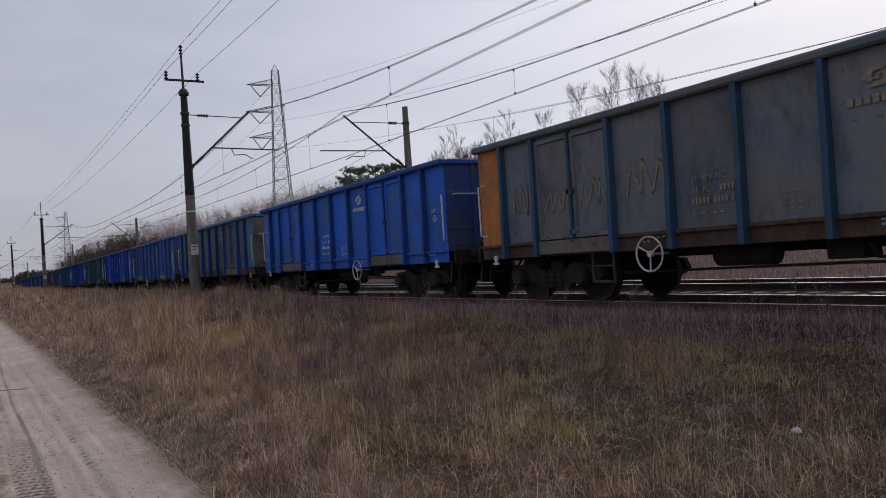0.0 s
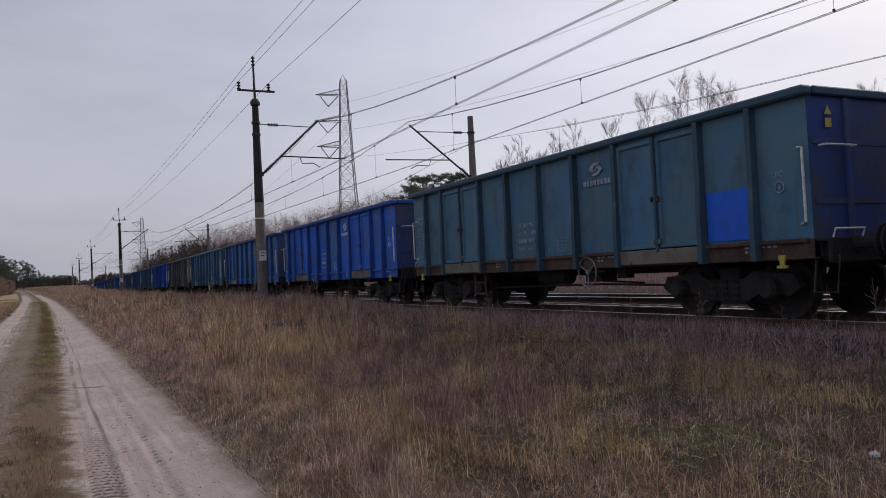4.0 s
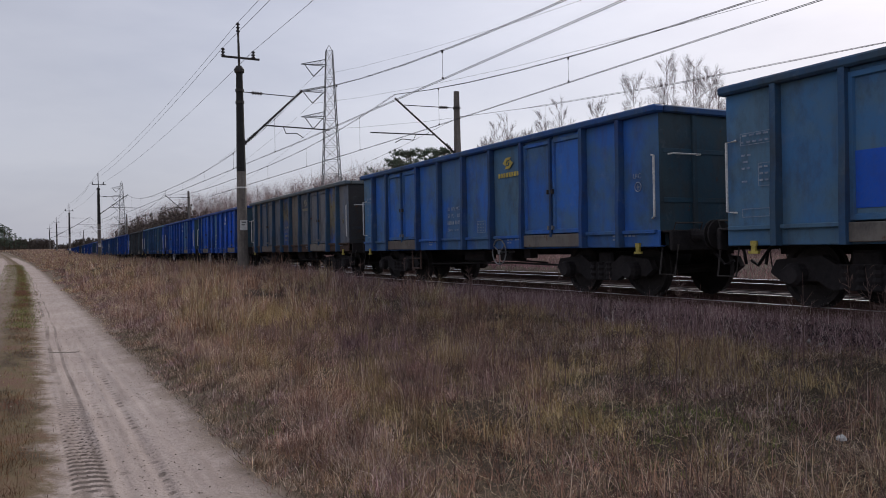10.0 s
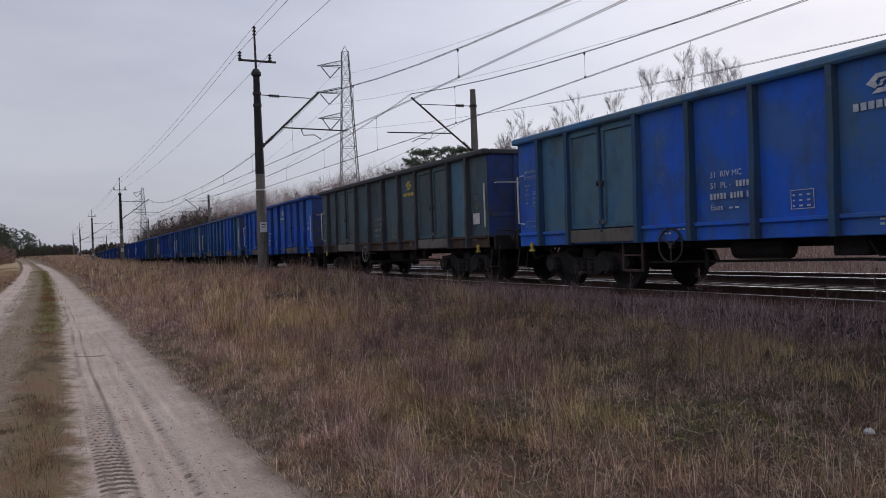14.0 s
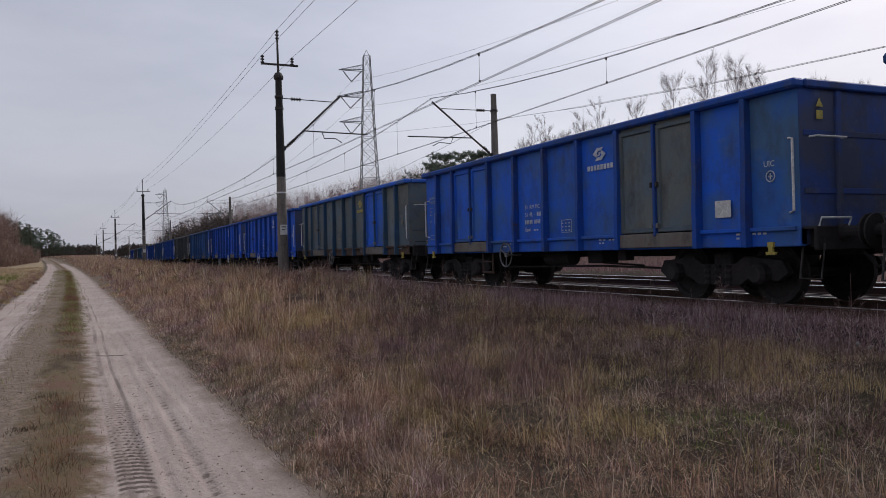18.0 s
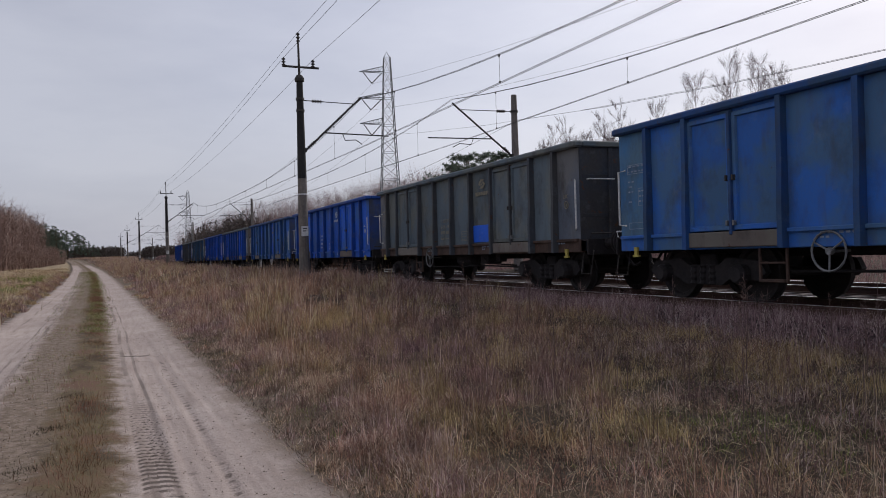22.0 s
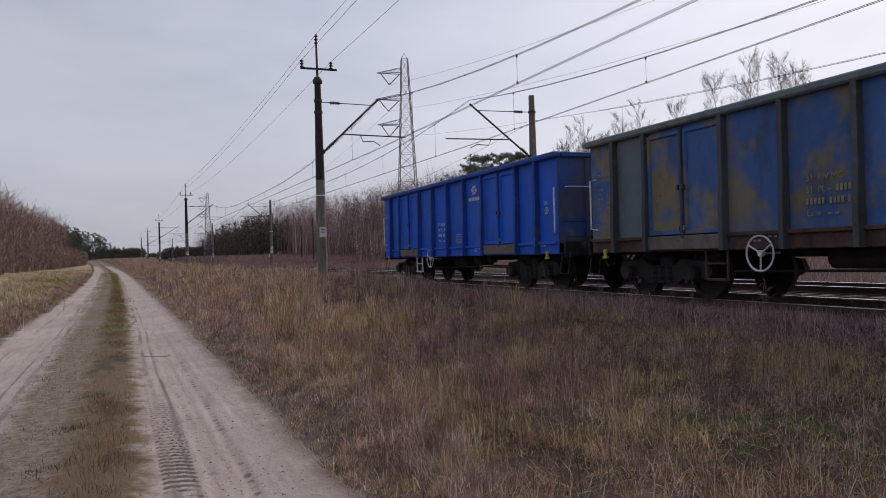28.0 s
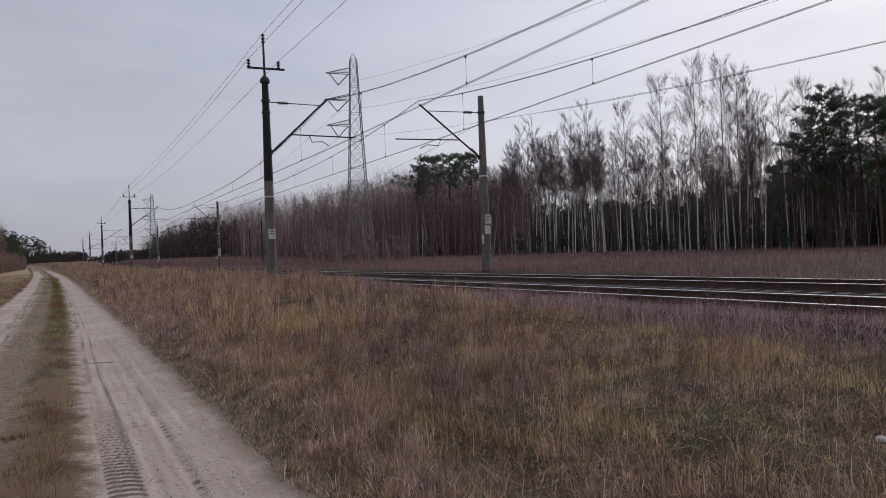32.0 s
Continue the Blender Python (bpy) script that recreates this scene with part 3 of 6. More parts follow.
def quick_mesh(name, verts, tris=None, quads=None, mat=None):
    """A mesh from numpy arrays of points and of triangles and quads."""
    me = bpy.data.meshes.new(name)
    nt, nq = (0 if tris is None else len(tris)), (0 if quads is None else len(quads))
    me.vertices.add(len(verts))
    me.vertices.foreach_set("co", np.ascontiguousarray(verts, dtype=np.float32).ravel())
    me.loops.add(nt * 3 + nq * 4)
    me.polygons.add(nt + nq)
    ids = np.concatenate([a.ravel() for a in (tris, quads) if a is not None and len(a)]).astype(np.int32)
    me.loops.foreach_set("vertex_index", ids)
    starts = np.concatenate([np.arange(nt) * 3, nt * 3 + np.arange(nq) * 4]).astype(np.int32)
    me.polygons.foreach_set("loop_start", starts)
    me.update(calc_edges=True)
    me.validate()
    if mat:
        me.materials.append(mat)
    return me


rng = np.random.default_rng(7)


def smooth(a, b, x):
    t = np.clip((x - a) / (b - a), 0, 1)
    return t * t * (3 - 2 * t)


def wave(x, y, s, k=0):
    """A cheap smooth field of bumps, about -1 to 1."""
    r = np.random.default_rng(100 + k)
    out = 0
    for i in range(7):
        a, f, p = r.uniform(0, 6.283), s * r.uniform(0.5, 2.2), r.uniform(0, 6.283)
        out = out + np.sin((x * math.cos(a) + y * math.sin(a)) * f + p)
    return out / 3.2


# ---------------------------------------------------------------- lie of the land
TRACK_1, TRACK_2, RAIL_Z = 10.2, 14.62, 0.58


def lane_shift(y):
    y = np.clip(y, 0, 400)
    return -(0.010 * y + 0.00012 * y * y)


def land(x, y):
    """Height of the ground."""
    x, y = np.asarray(x, float), np.asarray(y, float)
    u = x - lane_shift(y)
    far = 0.0065 * np.clip(y - 45, 0, 400) + 1.1 * smooth(150, 300, y)
    verge = smooth(1.35, 2.6, u) * (0.10 + 0.05 * wave(x, y, 0.9, 1)) + smooth(2.2, 5.5, u) * 0.42 * smooth(8, 26, y) + smooth(5.0, 7.6, x) * 0.12 + smooth(1.5, 4, u) * 0.03 * wave(x, y, 2.3, 2)
    left = smooth(-2.35, -3.0, u) * (0.24 + 0.10 * wave(x, y, 0.6, 3) + 0.10 * wave(x, y, 1.3, 13)) + smooth(-4, -14, u) * 0.25
    rut = -0.035 * np.exp(-((u - 0.62) / 0.42) ** 2) - 0.045 * np.exp(-((u + 1.6) / 0.45) ** 2) + 0.02 * np.exp(-((u + 0.25) / 0.3) ** 2)
    rough = 0.008 * wave(x, y, 2.2, 4)
    worn = np.exp(-((u - 0.6) / 0.6) ** 4) + np.exp(-((u + 1.8) / 0.75) ** 4)
    rough = rough + worn * (1 - smooth(11, 18, y)) * (0.0035 * np.sin(u * 31 + 2.5 * wave(x, y, 0.5, 6)) + 0.0025 * np.sin(u * 57 + 2 * wave(x, y, 0.7, 7)) )
    tread = np.sin(6.283 * (y + 0.6 * np.abs(u - 0.33)) / 0.115)
    rough = rough - 0.05 * smooth(-0.3, 0.5, tread) * smooth(0.19, 0.22, u) * (1 - smooth(0.43, 0.46, u)) * (1 - smooth(7.2, 9.5, y)) * smooth(-1.0, 0.3, wave(x, y, 0.9, 12))
    tread = np.sin(6.283 * y / 0.09)
    rough = rough - 0.018 * smooth(-0.2, 0.5, tread) * np.exp(-((u - 0.78) / 0.045) ** 2) * (1 - smooth(8, 12, y))
    z = verge + left + rut + rough + far * (1 - smooth(7.4, 8.4, x) * (1 - smooth(17.5, 24, x)))
    bed = smooth(7.9, 8.6, x) * (1 - smooth(16.8, 17.9, x))
    z = z * (1 - bed) + bed * 0.22
    field = -0.10 * smooth(17.5, 20, x) + smooth(18, 24, x) * 0.05 * wave(x, y, 0.35, 5)
    return z + field


def axis_steps(stops):
    out = []
    for (a, b, s) in stops:
        out += list(np.arange(a, b, s))
    return np.array(out + [stops[-1][1]])


def ground_sheet():
    xs = axis_steps([(-2500, -300, 220), (-300, -60, 24), (-60, -14, 3), (-14, -5.5, 0.5), (-5.5, -2.9, 0.1), (-2.9, -0.25, 0.06), (-0.25, 0.9, 0.025), (0.9, 1.7, 0.06), (1.7, 3, 0.13), (3, 8, 0.25), (8, 17, 0.6), (17, 24, 0.5), (24, 80, 4), (80, 300, 22), (300, 2500, 220)])
    ys = axis_steps([(-2500, -200, 230), (-200, -20, 12), (-20, 2, 1.0), (2, 3.4, 0.14), (3.4, 11, 0.026), (11, 16, 0.14), (16, 50, 0.5), (50, 130, 2.5), (130, 400, 15), (400, 2500, 210)])
    X, Y = np.meshgrid(xs, ys)
    Z = land(X, Y)
    nx, ny = len(xs), len(ys)
    V = np.stack([X, Y, Z], -1).reshape(-1, 3)
    i = (np.arange(ny - 1)[:, None] * nx + np.arange(nx - 1)[None]).ravel()
    Q = np.stack([i, i + 1, i + nx + 1, i + nx], 1)
    me = quick_mesh("ground", V, quads=Q, mat=M_GROUND)
    me.polygons.foreach_set("use_smooth", np.ones(len(Q), bool))
    return tagged(new("ground", me), "sandy lane and brown grassy verge beside the railway", "ground", kind="structure")


ground = ground_sheet()

# ---------------------------------------------------------------- railway
def ballast_bed():
    g = Geo()
    prof = [(7.95, 0.16), (8.72, 0.375), (16.6, 0.39), (17.6, 0.16), (17.6, 0.0), (7.95, 0.0)]
    g.prism(prof, -120, 420, 1)
    return tagged(part("ballast_bed", g, M_BALLAST), "dark brown stained ballast under the two tracks", "ballast", kind="structure")


def rail_track(x0, name):
    track = tagged(new(name), "double-rail track with polished rail heads on stained concrete sleepers", "railway track", "tracks", kind="structure")
    track.location = (x0, 0, 0)
    prof = [(-0.075, 0.0), (0.075, 0.0), (0.075, 0.012), (0.012, 0.03), (0.010, 0.115), (0.036, 0.128), (0.036, 0.158), (-0.036, 0.158), (-0.036, 0.128), (-0.010, 0.115), (-0.012, 0.03), (-0.075, 0.012)]
    for side in (-1, 1):
        g = Geo().prism([(side * 0.75 + u, RAIL_Z - 0.162 + w) for u, w in prof], -120, 420, 1)
        rail = part("rail", g, M_RAIL, track)
        part("rail_head", Geo().prism([(side * 0.75 + u, RAIL_Z + w) for u, w in [(-0.034, -0.006), (0.034, -0.006), (0.03, 0.0), (-0.03, 0.0)]], -120, 420, 1), M_RAILTOP, rail, "polished bright steel running surface")
    sl = Geo().box(-1.3, -0.12, RAIL_Z - 0.26, 1.3, 0.12, RAIL_Z - 0.164, 0.015).mesh("sleeper", M_SLEEPER)
    for k in range(120):
        part("sleeper", sl, None, track, at=pose(0, -6 + 0.62 * k, 0.004 * math.sin(k * 2.1), 0, 0, 0.4 * math.sin(k * 1.7)))
    return track


ballast_bed()
track_1 = rail_track(TRACK_1, "track_1")
track_2 = rail_track(TRACK_2, "track_2")


def scatter_stones(name, n, sampler, size, mat, label, kind_cat):
    """Angular stones as one mesh."""
    base = np.array([(1, 0, 0), (-1, 0, 0), (0, 1, 0), (0, -1, 0), (0, 0, 0.8), (0, 0, -0.8)], float)
    tri = np.array([(0, 2, 4), (2, 1, 4), (1, 3, 4), (3, 0, 4), (2, 0, 5), (1, 2, 5), (3, 1, 5), (0, 3, 5)])
    p = sampler(n)
    s = size * rng.uniform(0.5, 1.5, (n, 1, 1))
    jit = rng.uniform(0.6, 1.3, (n, 6, 3))
    a = rng.uniform(0, 6.283, n)
    v = base[None] * jit * s
    x = v[..., 0] * np.cos(a)[:, None] - v[..., 1] * np.sin(a)[:, None]
    y = v[..., 0] * np.sin(a)[:, None] + v[..., 1] * np.cos(a)[:, None]
    V = np.stack([x, y, v[..., 2]], -1) + p[:, None]
    T = (tri[None] + 6 * np.arange(n)[:, None, None]).reshape(-1, 3)
    return tagged(new(name, quick_mesh(name, V.reshape(-1, 3), tris=T, mat=mat)), label, kind_cat, kind="stuff")


def ballast_points(n):
    y = 3 + 57 * rng.random(n) ** 1.6
    x = rng.uniform(8.0, 9.6, n)
    z = np.interp(x, [7.95, 8.72, 16.6], [0.17, 0.38, 0.395])
    return np.stack([x, y, z], 1)


scatter_stones("ballast_stones", 18000, ballast_points, 0.024, M_BALLAST_BITS, "loose dark ballast stones along the track shoulder", "stones")
scatter_stones("pale_rubble", 90, lambda n: np.stack([rng.normal(8.25, 0.13, n), 4 + 26 * rng.random(n), rng.uniform(0.24, 0.30, n)], 1), 0.038, M_STONE, "pale broken stones along the ballast foot", "stones")


def crumbs(n):
    y = 1.5 + 16 * rng.random(n) ** 1.2
    u = np.where(rng.random(n) < 0.5, rng.normal(-0.75, 0.25, n), rng.uniform(0.2, 1.7, n))
    x = u + lane_shift(y)
    return np.stack([x, y, land(x, y) + 0.003], 1)


scatter_stones("soil_crumbs", 3500, crumbs, 0.0055, M_CRUMB, "small dark clods and pebbles strewn on the lane", "clods")


# ---------------------------------------------------------------- masts and wires
SPAN, FIRST = 70.0, 32.4


def sign_plate(parent, x, y, z, w, h, rows):
    pl = part("sign_plate", Geo().box(x - w / 2, y - 0.012, z - h / 2, x + w / 2, y, z + h / 2, 0.004), M_SIGN, parent, "small white enamel plate")
    for k in range(rows):
        zz = z + h * (0.28 - 0.26 * k)
        part("sign_bar", Geo().box(x - w * 0.3, y - 0.017, zz - 0.02, x + w * (0.3 - 0.12 * (k % 2)), y - 0.0125, zz + 0.02), M_INK, pl)


def insulator(parent, a, b, r=0.06, n=4):
    g = Geo()
    a, b = Vector(a), Vector(b)
    d = b - a
    g.tube([a, b], r * 0.45, sides=6)
    for k in range(n):
        c = a + d * ((k + 0.5) / n)
        e = d.normalized() * 0.018
        g.tube([c - e, c + e], r, sides=8)
    return part("insulator", g, M_INSUL, parent)


def mast(x, y, base, top, to, reach, tall, label, plates):
    """A tapered concrete mast with a bracket to the track; tall ones carry a power line on a steel crossarm."""
    m = tagged(new("catenary_mast"), label, "catenary mast", "masts along the railway")
    m.location = (x, y, base)
    H = top - base
    conc = 4.3 if tall else H * 0.62
    g = Geo()
    for z0, z1 in ((0, conc),):
        r0, r1 = 0.235, 0.235 - 0.10 * conc / H
        g.lathe([(r0, z0), (r1, z1)], (0, 0, 0), 2, 12)
    part("lower_pole", g, M_CONCRETE, m)
    body_top = (9.15 - base) if tall else H
    r1, r2 = 0.235 - 0.10 * conc / H, 0.135
    part("upper_pole", Geo().lathe([(r1 + 0.003, conc), (r2, body_top)], (0, 0, 0), 2, 12), M_PITCH if tall else M_CONCRETE, m, "pitch-blackened upper shaft" if tall else "")
    part("band", Geo().lathe([(0.21, conc - 0.7), (0.21, conc - 0.64)], (0, 0, 0), 2, 12), M_SIGN, m, "pale painted ring")
    if tall:
        part("clamp", Geo().lathe([(0.19, body_top - 0.16), (0.21, body_top - 0.12), (0.21, body_top - 0.02), (0.12, body_top + 0.12)], (0, 0, 0), 2, 10), M_DKSTEEL, m)
        part("spike", Geo().tube([(0, 0, body_top), (-0.02, 0, top - base)], 0.055, 0.04, 6), M_DKSTEEL, m)
        zc = 9.62 - base
        part("crossarm", Geo().box(-0.72, -0.04, zc - 0.04, 0.86, 0.04, zc + 0.04, 0.008), M_DKSTEEL, m)
        for dx, z0, z1 in ((-0.66, zc, zc + 0.36), (0.60, zc, zc + 0.34), (-0.02, top - base - 0.42, top - base + 0.02)):
            insulator(m, (dx, 0, z0), (dx, 0, z1), 0.085, 3)
    s = 1 if to > x else -1
    arm = part("bracket", Geo().tube([(s * 0.2, 0, 6.07 - base), (s * reach, 0, 8.45 - base)], 0.045, sides=6), M_DKSTEEL, m, "dark slanting steel bracket tube")
    part("tie_rod", Geo().tube([(s * 0.12, 0, 8.2 - base), (s * (reach - 0.35), 0, 8.16 - base)], 0.02, sides=5), M_DKSTEEL, arm)
    insulator(arm, (s * 0.5, 0, 8.19 - base), (s * 0.95, 0, 8.185 - base), 0.075, 4)
    insulator(arm, (s * 0.3, 0, 6.16 - base), (s * 0.62, 0, 6.46 - base), 0.075, 4)
    reg = part("registration_arm", Geo().tube([(s * reach * 0.36, 0, 6.85 - base), (s * (reach + 1.25), 0, 6.80 - base)], 0.03, sides=6), M_DKSTEEL, m)
    part("steady_arm", Geo().tube([(s * reach * 0.68, 0, 6.83 - base), (s * reach * 0.72, 0, 6.55 - base), (s * (reach * 0.9), 0, 6.58 - base), (s * (reach + 0.02), 0, 6.40 - base)], 0.022, sides=5), M_DKSTEEL, reg)
    for px, z, w, h, rows in plates:
        sign_plate(m, px, -0.24, z, w, h, rows)
    for zz in ((8.25 - base, 7.75 - base) if tall else (8.2 - base,)):
        part("strap", Geo().lathe([(0.185, zz - 0.05), (0.185, zz + 0.05)], (0, 0, 0), 2, 10), M_DKSTEEL, m)
    part("bracket_foot", Geo().box(-0.05 + s * 0.18, -0.09, 5.98 - base, 0.05 + s * 0.18, 0.09, 6.16 - base, 0.01), M_DKSTEEL, m)
    return m


def rise(y):
    """The line climbs gently with the land."""
    return 0.0055 * max(0, y - FIRST)


def near_x(y):
    return 7.5 - 0.0165 * max(0, y - FIRST)


def far_x(y):
    return 17.87 - 0.0135 * max(0, y - FIRST)


MASTS = [FIRST + SPAN * k for k in (-1, 0, 1, 2, 3, 4)]
for y in MASTS:
    b = float(land(near_x(y), y)) - 0.05
    t1, t2 = TRACK_1 - 0.008 * max(0, y - FIRST), TRACK_2 - 0.008 * max(0, y - FIRST)
    mast(near_x(y), y, b - rise(y), 11.08, t1, abs(t1 - near_x(y)), True, "tall concrete mast blackened above with steel crossarm and track bracket", [(0.0, 2.6 - b, 0.30, 0.42, 2)]).location.z = b
    b = float(land(far_x(y), y)) - 0.05
    mast(far_x(y), y, b - rise(y), 9.0, t2, abs(t2 - far_x(y)), False, "plain grey concrete catenary mast with slanting track bracket", [(0.02, 3.05 - b, 0.34, 0.44, 2), (-0.02, 2.55 - b, 0.32, 0.4, 0), (-0.3, 2.1 - b, 0.12, 0.42, 0)]).location.z = b


def wire(name, pts, r, label, group):
    return tagged(part(name, Geo().tube(pts, r, sides=5), M_WIRE), label, "wire", group)


def catenary(x0, contact_z, mess_top, mess_low, low_on, group):
    """Twin messenger wires that hang from bracket to bracket over level twin contact wires."""
    mess = []

    def messenger_z(y, f, a):
        low = mess_low if a < 0 else mess_low + low_on
        return low + (mess_top - low) * f ** 1.5 + rise(y)
    for a, b in zip(MASTS[:-1], MASTS[1:]):
        for k in range(20):
            y = a + (b - a) * k / 20
            f = ((k / 20 - 0.5) * 2) ** 2
            xx = x0 - 0.008 * max(0, y - FIRST)
            mess.append((xx, y, messenger_z(y, f, a)))
    y = MASTS[-1]
    mess.append((x0 - 0.008 * (y - FIRST), y, messenger_z(y, 1.0, y)))
    for dx in (-0.04, 0.04):
        wire("messenger_wire", [(p[0] + dx * 0.9, p[1], p[2]) for p in mess], 0.009, "dark messenger wire of the overhead line", group)
        wire("contact_wire", [(p[0] + dx, p[1], contact_z + rise(p[1])) for p in mess], 0.0085, "dark contact wire of the overhead line", group)
    for a in MASTS[:-2]:
        for k in range(8):
            y = a + SPAN * (k + 0.5) / 8
            f = ((k + 0.5) / 8 - 0.5) * 2
            z, foot = messenger_z(y, f * f, a), contact_z + rise(y)
            xx = x0 - 0.008 * max(0, y - FIRST)
            dr = tagged(part("dropper", Geo().tube([(xx, y, foot), (xx, y, z)], 0.006, sides=4), M_WIRE), "thin vertical dropper wire with dark clamps", "dropper", group + " droppers")
            part("clamp", Geo().box(xx - 0.022, y - 0.02, z - 0.07, xx + 0.022, y + 0.02, z + 0.01), M_DKSTEEL, dr)
            part("clamp", Geo().box(xx - 0.022, y - 0.02, foot, xx + 0.022, y + 0.02, foot + 0.06), M_DKSTEEL, dr)


catenary(TRACK_1, 6.28, 8.42, 6.66, 0.15, "overhead line of the near track")
catenary(TRACK_2, 6.55, 8.62, 6.92, 0.45, "overhead line of the far track")


def sagging(name, fx, dx, z_top, sag, r, label, group):
    pts = []
    for a, b in zip(MASTS[:-1], MASTS[1:]):
        for k in range(10):
            y = a + (b - a) * k / 10
            f = 1 - ((k / 10 - 0.5) * 2) ** 2
            pts.append((fx(y) + dx, y, z_top - sag * f + rise(y)))
    wire(name, pts, r, label, group)


for dx, z in ((-0.66, 9.98), (0.60, 9.96), (-0.02, 11.1)):
    sagging("power_wire", near_x, dx, z, 0.55, 0.008, "thin dark power wire between mast tops", "power line wires")
sagging("earth_wire", far_x, 0.16, 7.8, 1.9, 0.008, "thin dark wire along the far masts", "far mast wires")

# ---------------------------------------------------------------- freight wagons
PITCH, HALF = 14.04, 6.33
Z_SILL0, Z_SILL1, Z_TOP = 0.86, 1.13, 3.15
POSTS = [5.45, 4.45, 2.47, 1.24, 0.0, -1.24, -2.47, -4.45, -5.45]
BAYS = [(5.45, HALF), (4.45, 5.45), (1.24, 2.47), (0.0, 1.24), (-1.24, 0.0), (-2.47, -1.24), (-5.45, -4.45), (-HALF, -5.45)]
DOORS = [(3.46, 4.45), (2.47, 3.46), (-3.46, -2.47), (-4.45, -3.46)]
SIDE_X = 1.38


def lettering(words, size, mat):
    """Raised lettering facing the lane, read along the train towards -y."""
    cu = bpy.data.curves.new("lettering", "FONT")
    cu.body, cu.size, cu.extrude = words, size, 0.0015
    cu.resolution_u = 2
    ob = bpy.data.objects.new("lettering", cu)
    me = bpy.data.meshes.new_from_object(ob)
    me.transform(Matrix(((0, 0, -1, 0), (-1, 0, 0, 0), (0, 1, 0, 0), (0, 0, 0, 1))))
    bpy.data.objects.remove(ob)
    me.materials.clear()
    me.materials.append(mat)
    return me


def wagon_meshes():
    """One mesh for each kind of part; y along the wagon, the side at x = -1.38 faces the lane."""
    M = {}
    for s, tag in ((-1, "n"), (1, "f")):
        for i, (a, b) in enumerate(BAYS):
            g = Geo()
            x0, x1 = sorted((s * SIDE_X, s * (SIDE_X - 0.05)))
            # slightly dished sheet between the posts
            n, m = 5, 5
            vs, fs = [], []
            for side in (0, 1):
                for iy in range(n):
                    for iz in range(m):
                        y, z = a + (b - a) * iy / (n - 1), Z_SILL1 + (Z_TOP - 0.1 - Z_SILL1) * iz / (m - 1)
                        dish = 0.018 * math.sin(math.pi * iy / (n - 1)) * math.sin(math.pi * iz / (m - 1)) * math.sin(i * 2.3 + 1.0)
                        vs.append((s * (SIDE_X - 0.05 * side) - s * dish, y, z))
            for side in (0, 1):
                o = side * n * m
                for iy in range(n - 1):
                    for iz in range(m - 1):
                        q = (o + iy * m + iz, o + (iy + 1) * m + iz, o + (iy + 1) * m + iz + 1, o + iy * m + iz + 1)
                        fs.append(q)
            g.add(vs, fs)
            M["panel", tag, i] = g.mesh("side_panel", PAINTS["blue"])
        # post: shallow above, deeper below the knee
        X = SIDE_X
        poly = [(X - 0.05, Z_SILL0), (X + 0.15, Z_SILL0), (X + 0.15, 1.5), (X + 0.125, 1.95), (X + 0.12, Z_TOP - 0.12), (X - 0.05, Z_TOP - 0.12)]
        M["post", tag] = Geo().prism([(s * u, w) for u, w in poly], -0.045, 0.045, 1).mesh("post", PAINTS["blue"])
        for i, (a, b) in enumerate(DOORS):
            g = Geo()
            c = 0.022
            lo, hi = Z_SILL1 + 0.015, Z_TOP - 0.128
            x0, x1 = sorted((s * (X - 0.03), s * (X + 0.012)))
            g.box(x0, a + c, lo, x1, b - c, hi)
            M["door", tag, i] = g.mesh("door", PAINTS["blue"])
            f0, f1 = s * (X + 0.0125), s * (X + 0.052)
            ring = []
            for xx, ins in ((f0, 0.0), (f1, 0.012), (f1, 0.075), (f0, 0.09)):
                ring += [(xx, a + c + ins, lo + ins), (xx, b - c - ins, lo + ins), (xx, b - c - ins, hi - 0.05 - ins), (xx, a + c + ins, hi - 0.05 - ins)]
            faces = [(4 * k + j, 4 * k + (j + 1) % 4, 4 * ((k + 1) % 4) + (j + 1) % 4, 4 * ((k + 1) % 4) + j) for k in range(4) for j in range(4)]
            M["doorframe", tag, i] = Geo().add(ring, faces).mesh("door_frame", PAINTS["blue"])
            h0, h1 = sorted((s * (X + 0.052), s * (X + 0.115)))
            yy = (a + 0.07) if i in (0, 2) else (b - 0.07)
            M["handle", tag, i] = Geo().box(h0, yy - 0.018, 1.91, h1, yy + 0.018, 2.0, 0.008).mesh("handle", M_DKSTEEL)
            M["latch", tag, i] = Geo().box(h0, yy - 0.02, 1.22, h1, yy + 0.02, 1.30, 0.008).mesh("latch", M_GALV)
        for i, y in enumerate((3.46, -3.46)):
            b0, b1 = sorted((s * (X + 0.01), s * (X + 0.105)))
            M["lockbar", tag, i] = Geo().box(b0, y - 0.03, Z_SILL1 - 0.05, b1, y + 0.03, Z_TOP - 0.16, 0.01).mesh("lock_bar", PAINTS["dark_blue"])
            d0, d1 = sorted((s * (X + 0.02), s * (X + 0.085)))
            M["doorsill", tag, i] = Geo().box(d0, y - 0.97, Z_SILL0 + 0.03, d1, y + 0.97, Z_SILL1, 0.01).mesh("door_sill", M_SILL)
        s0, s1 = sorted((s * (X - 0.12), s * (X + 0.02)))
        g = Geo().box(s0, -HALF, Z_SILL0, s1, HALF, Z_SILL1, 0.012)
        t0, t1 = sorted((s * (X - 0.05), s * (X + 0.075)))
        for a, b in BAYS:
            g.box(t0, a + 0.05, Z_SILL1 - 0.05, t1, b - 0.05, Z_SILL1 + 0.012, 0.01)
        M["sill", tag] = g.mesh("side_sill", M_SILL)
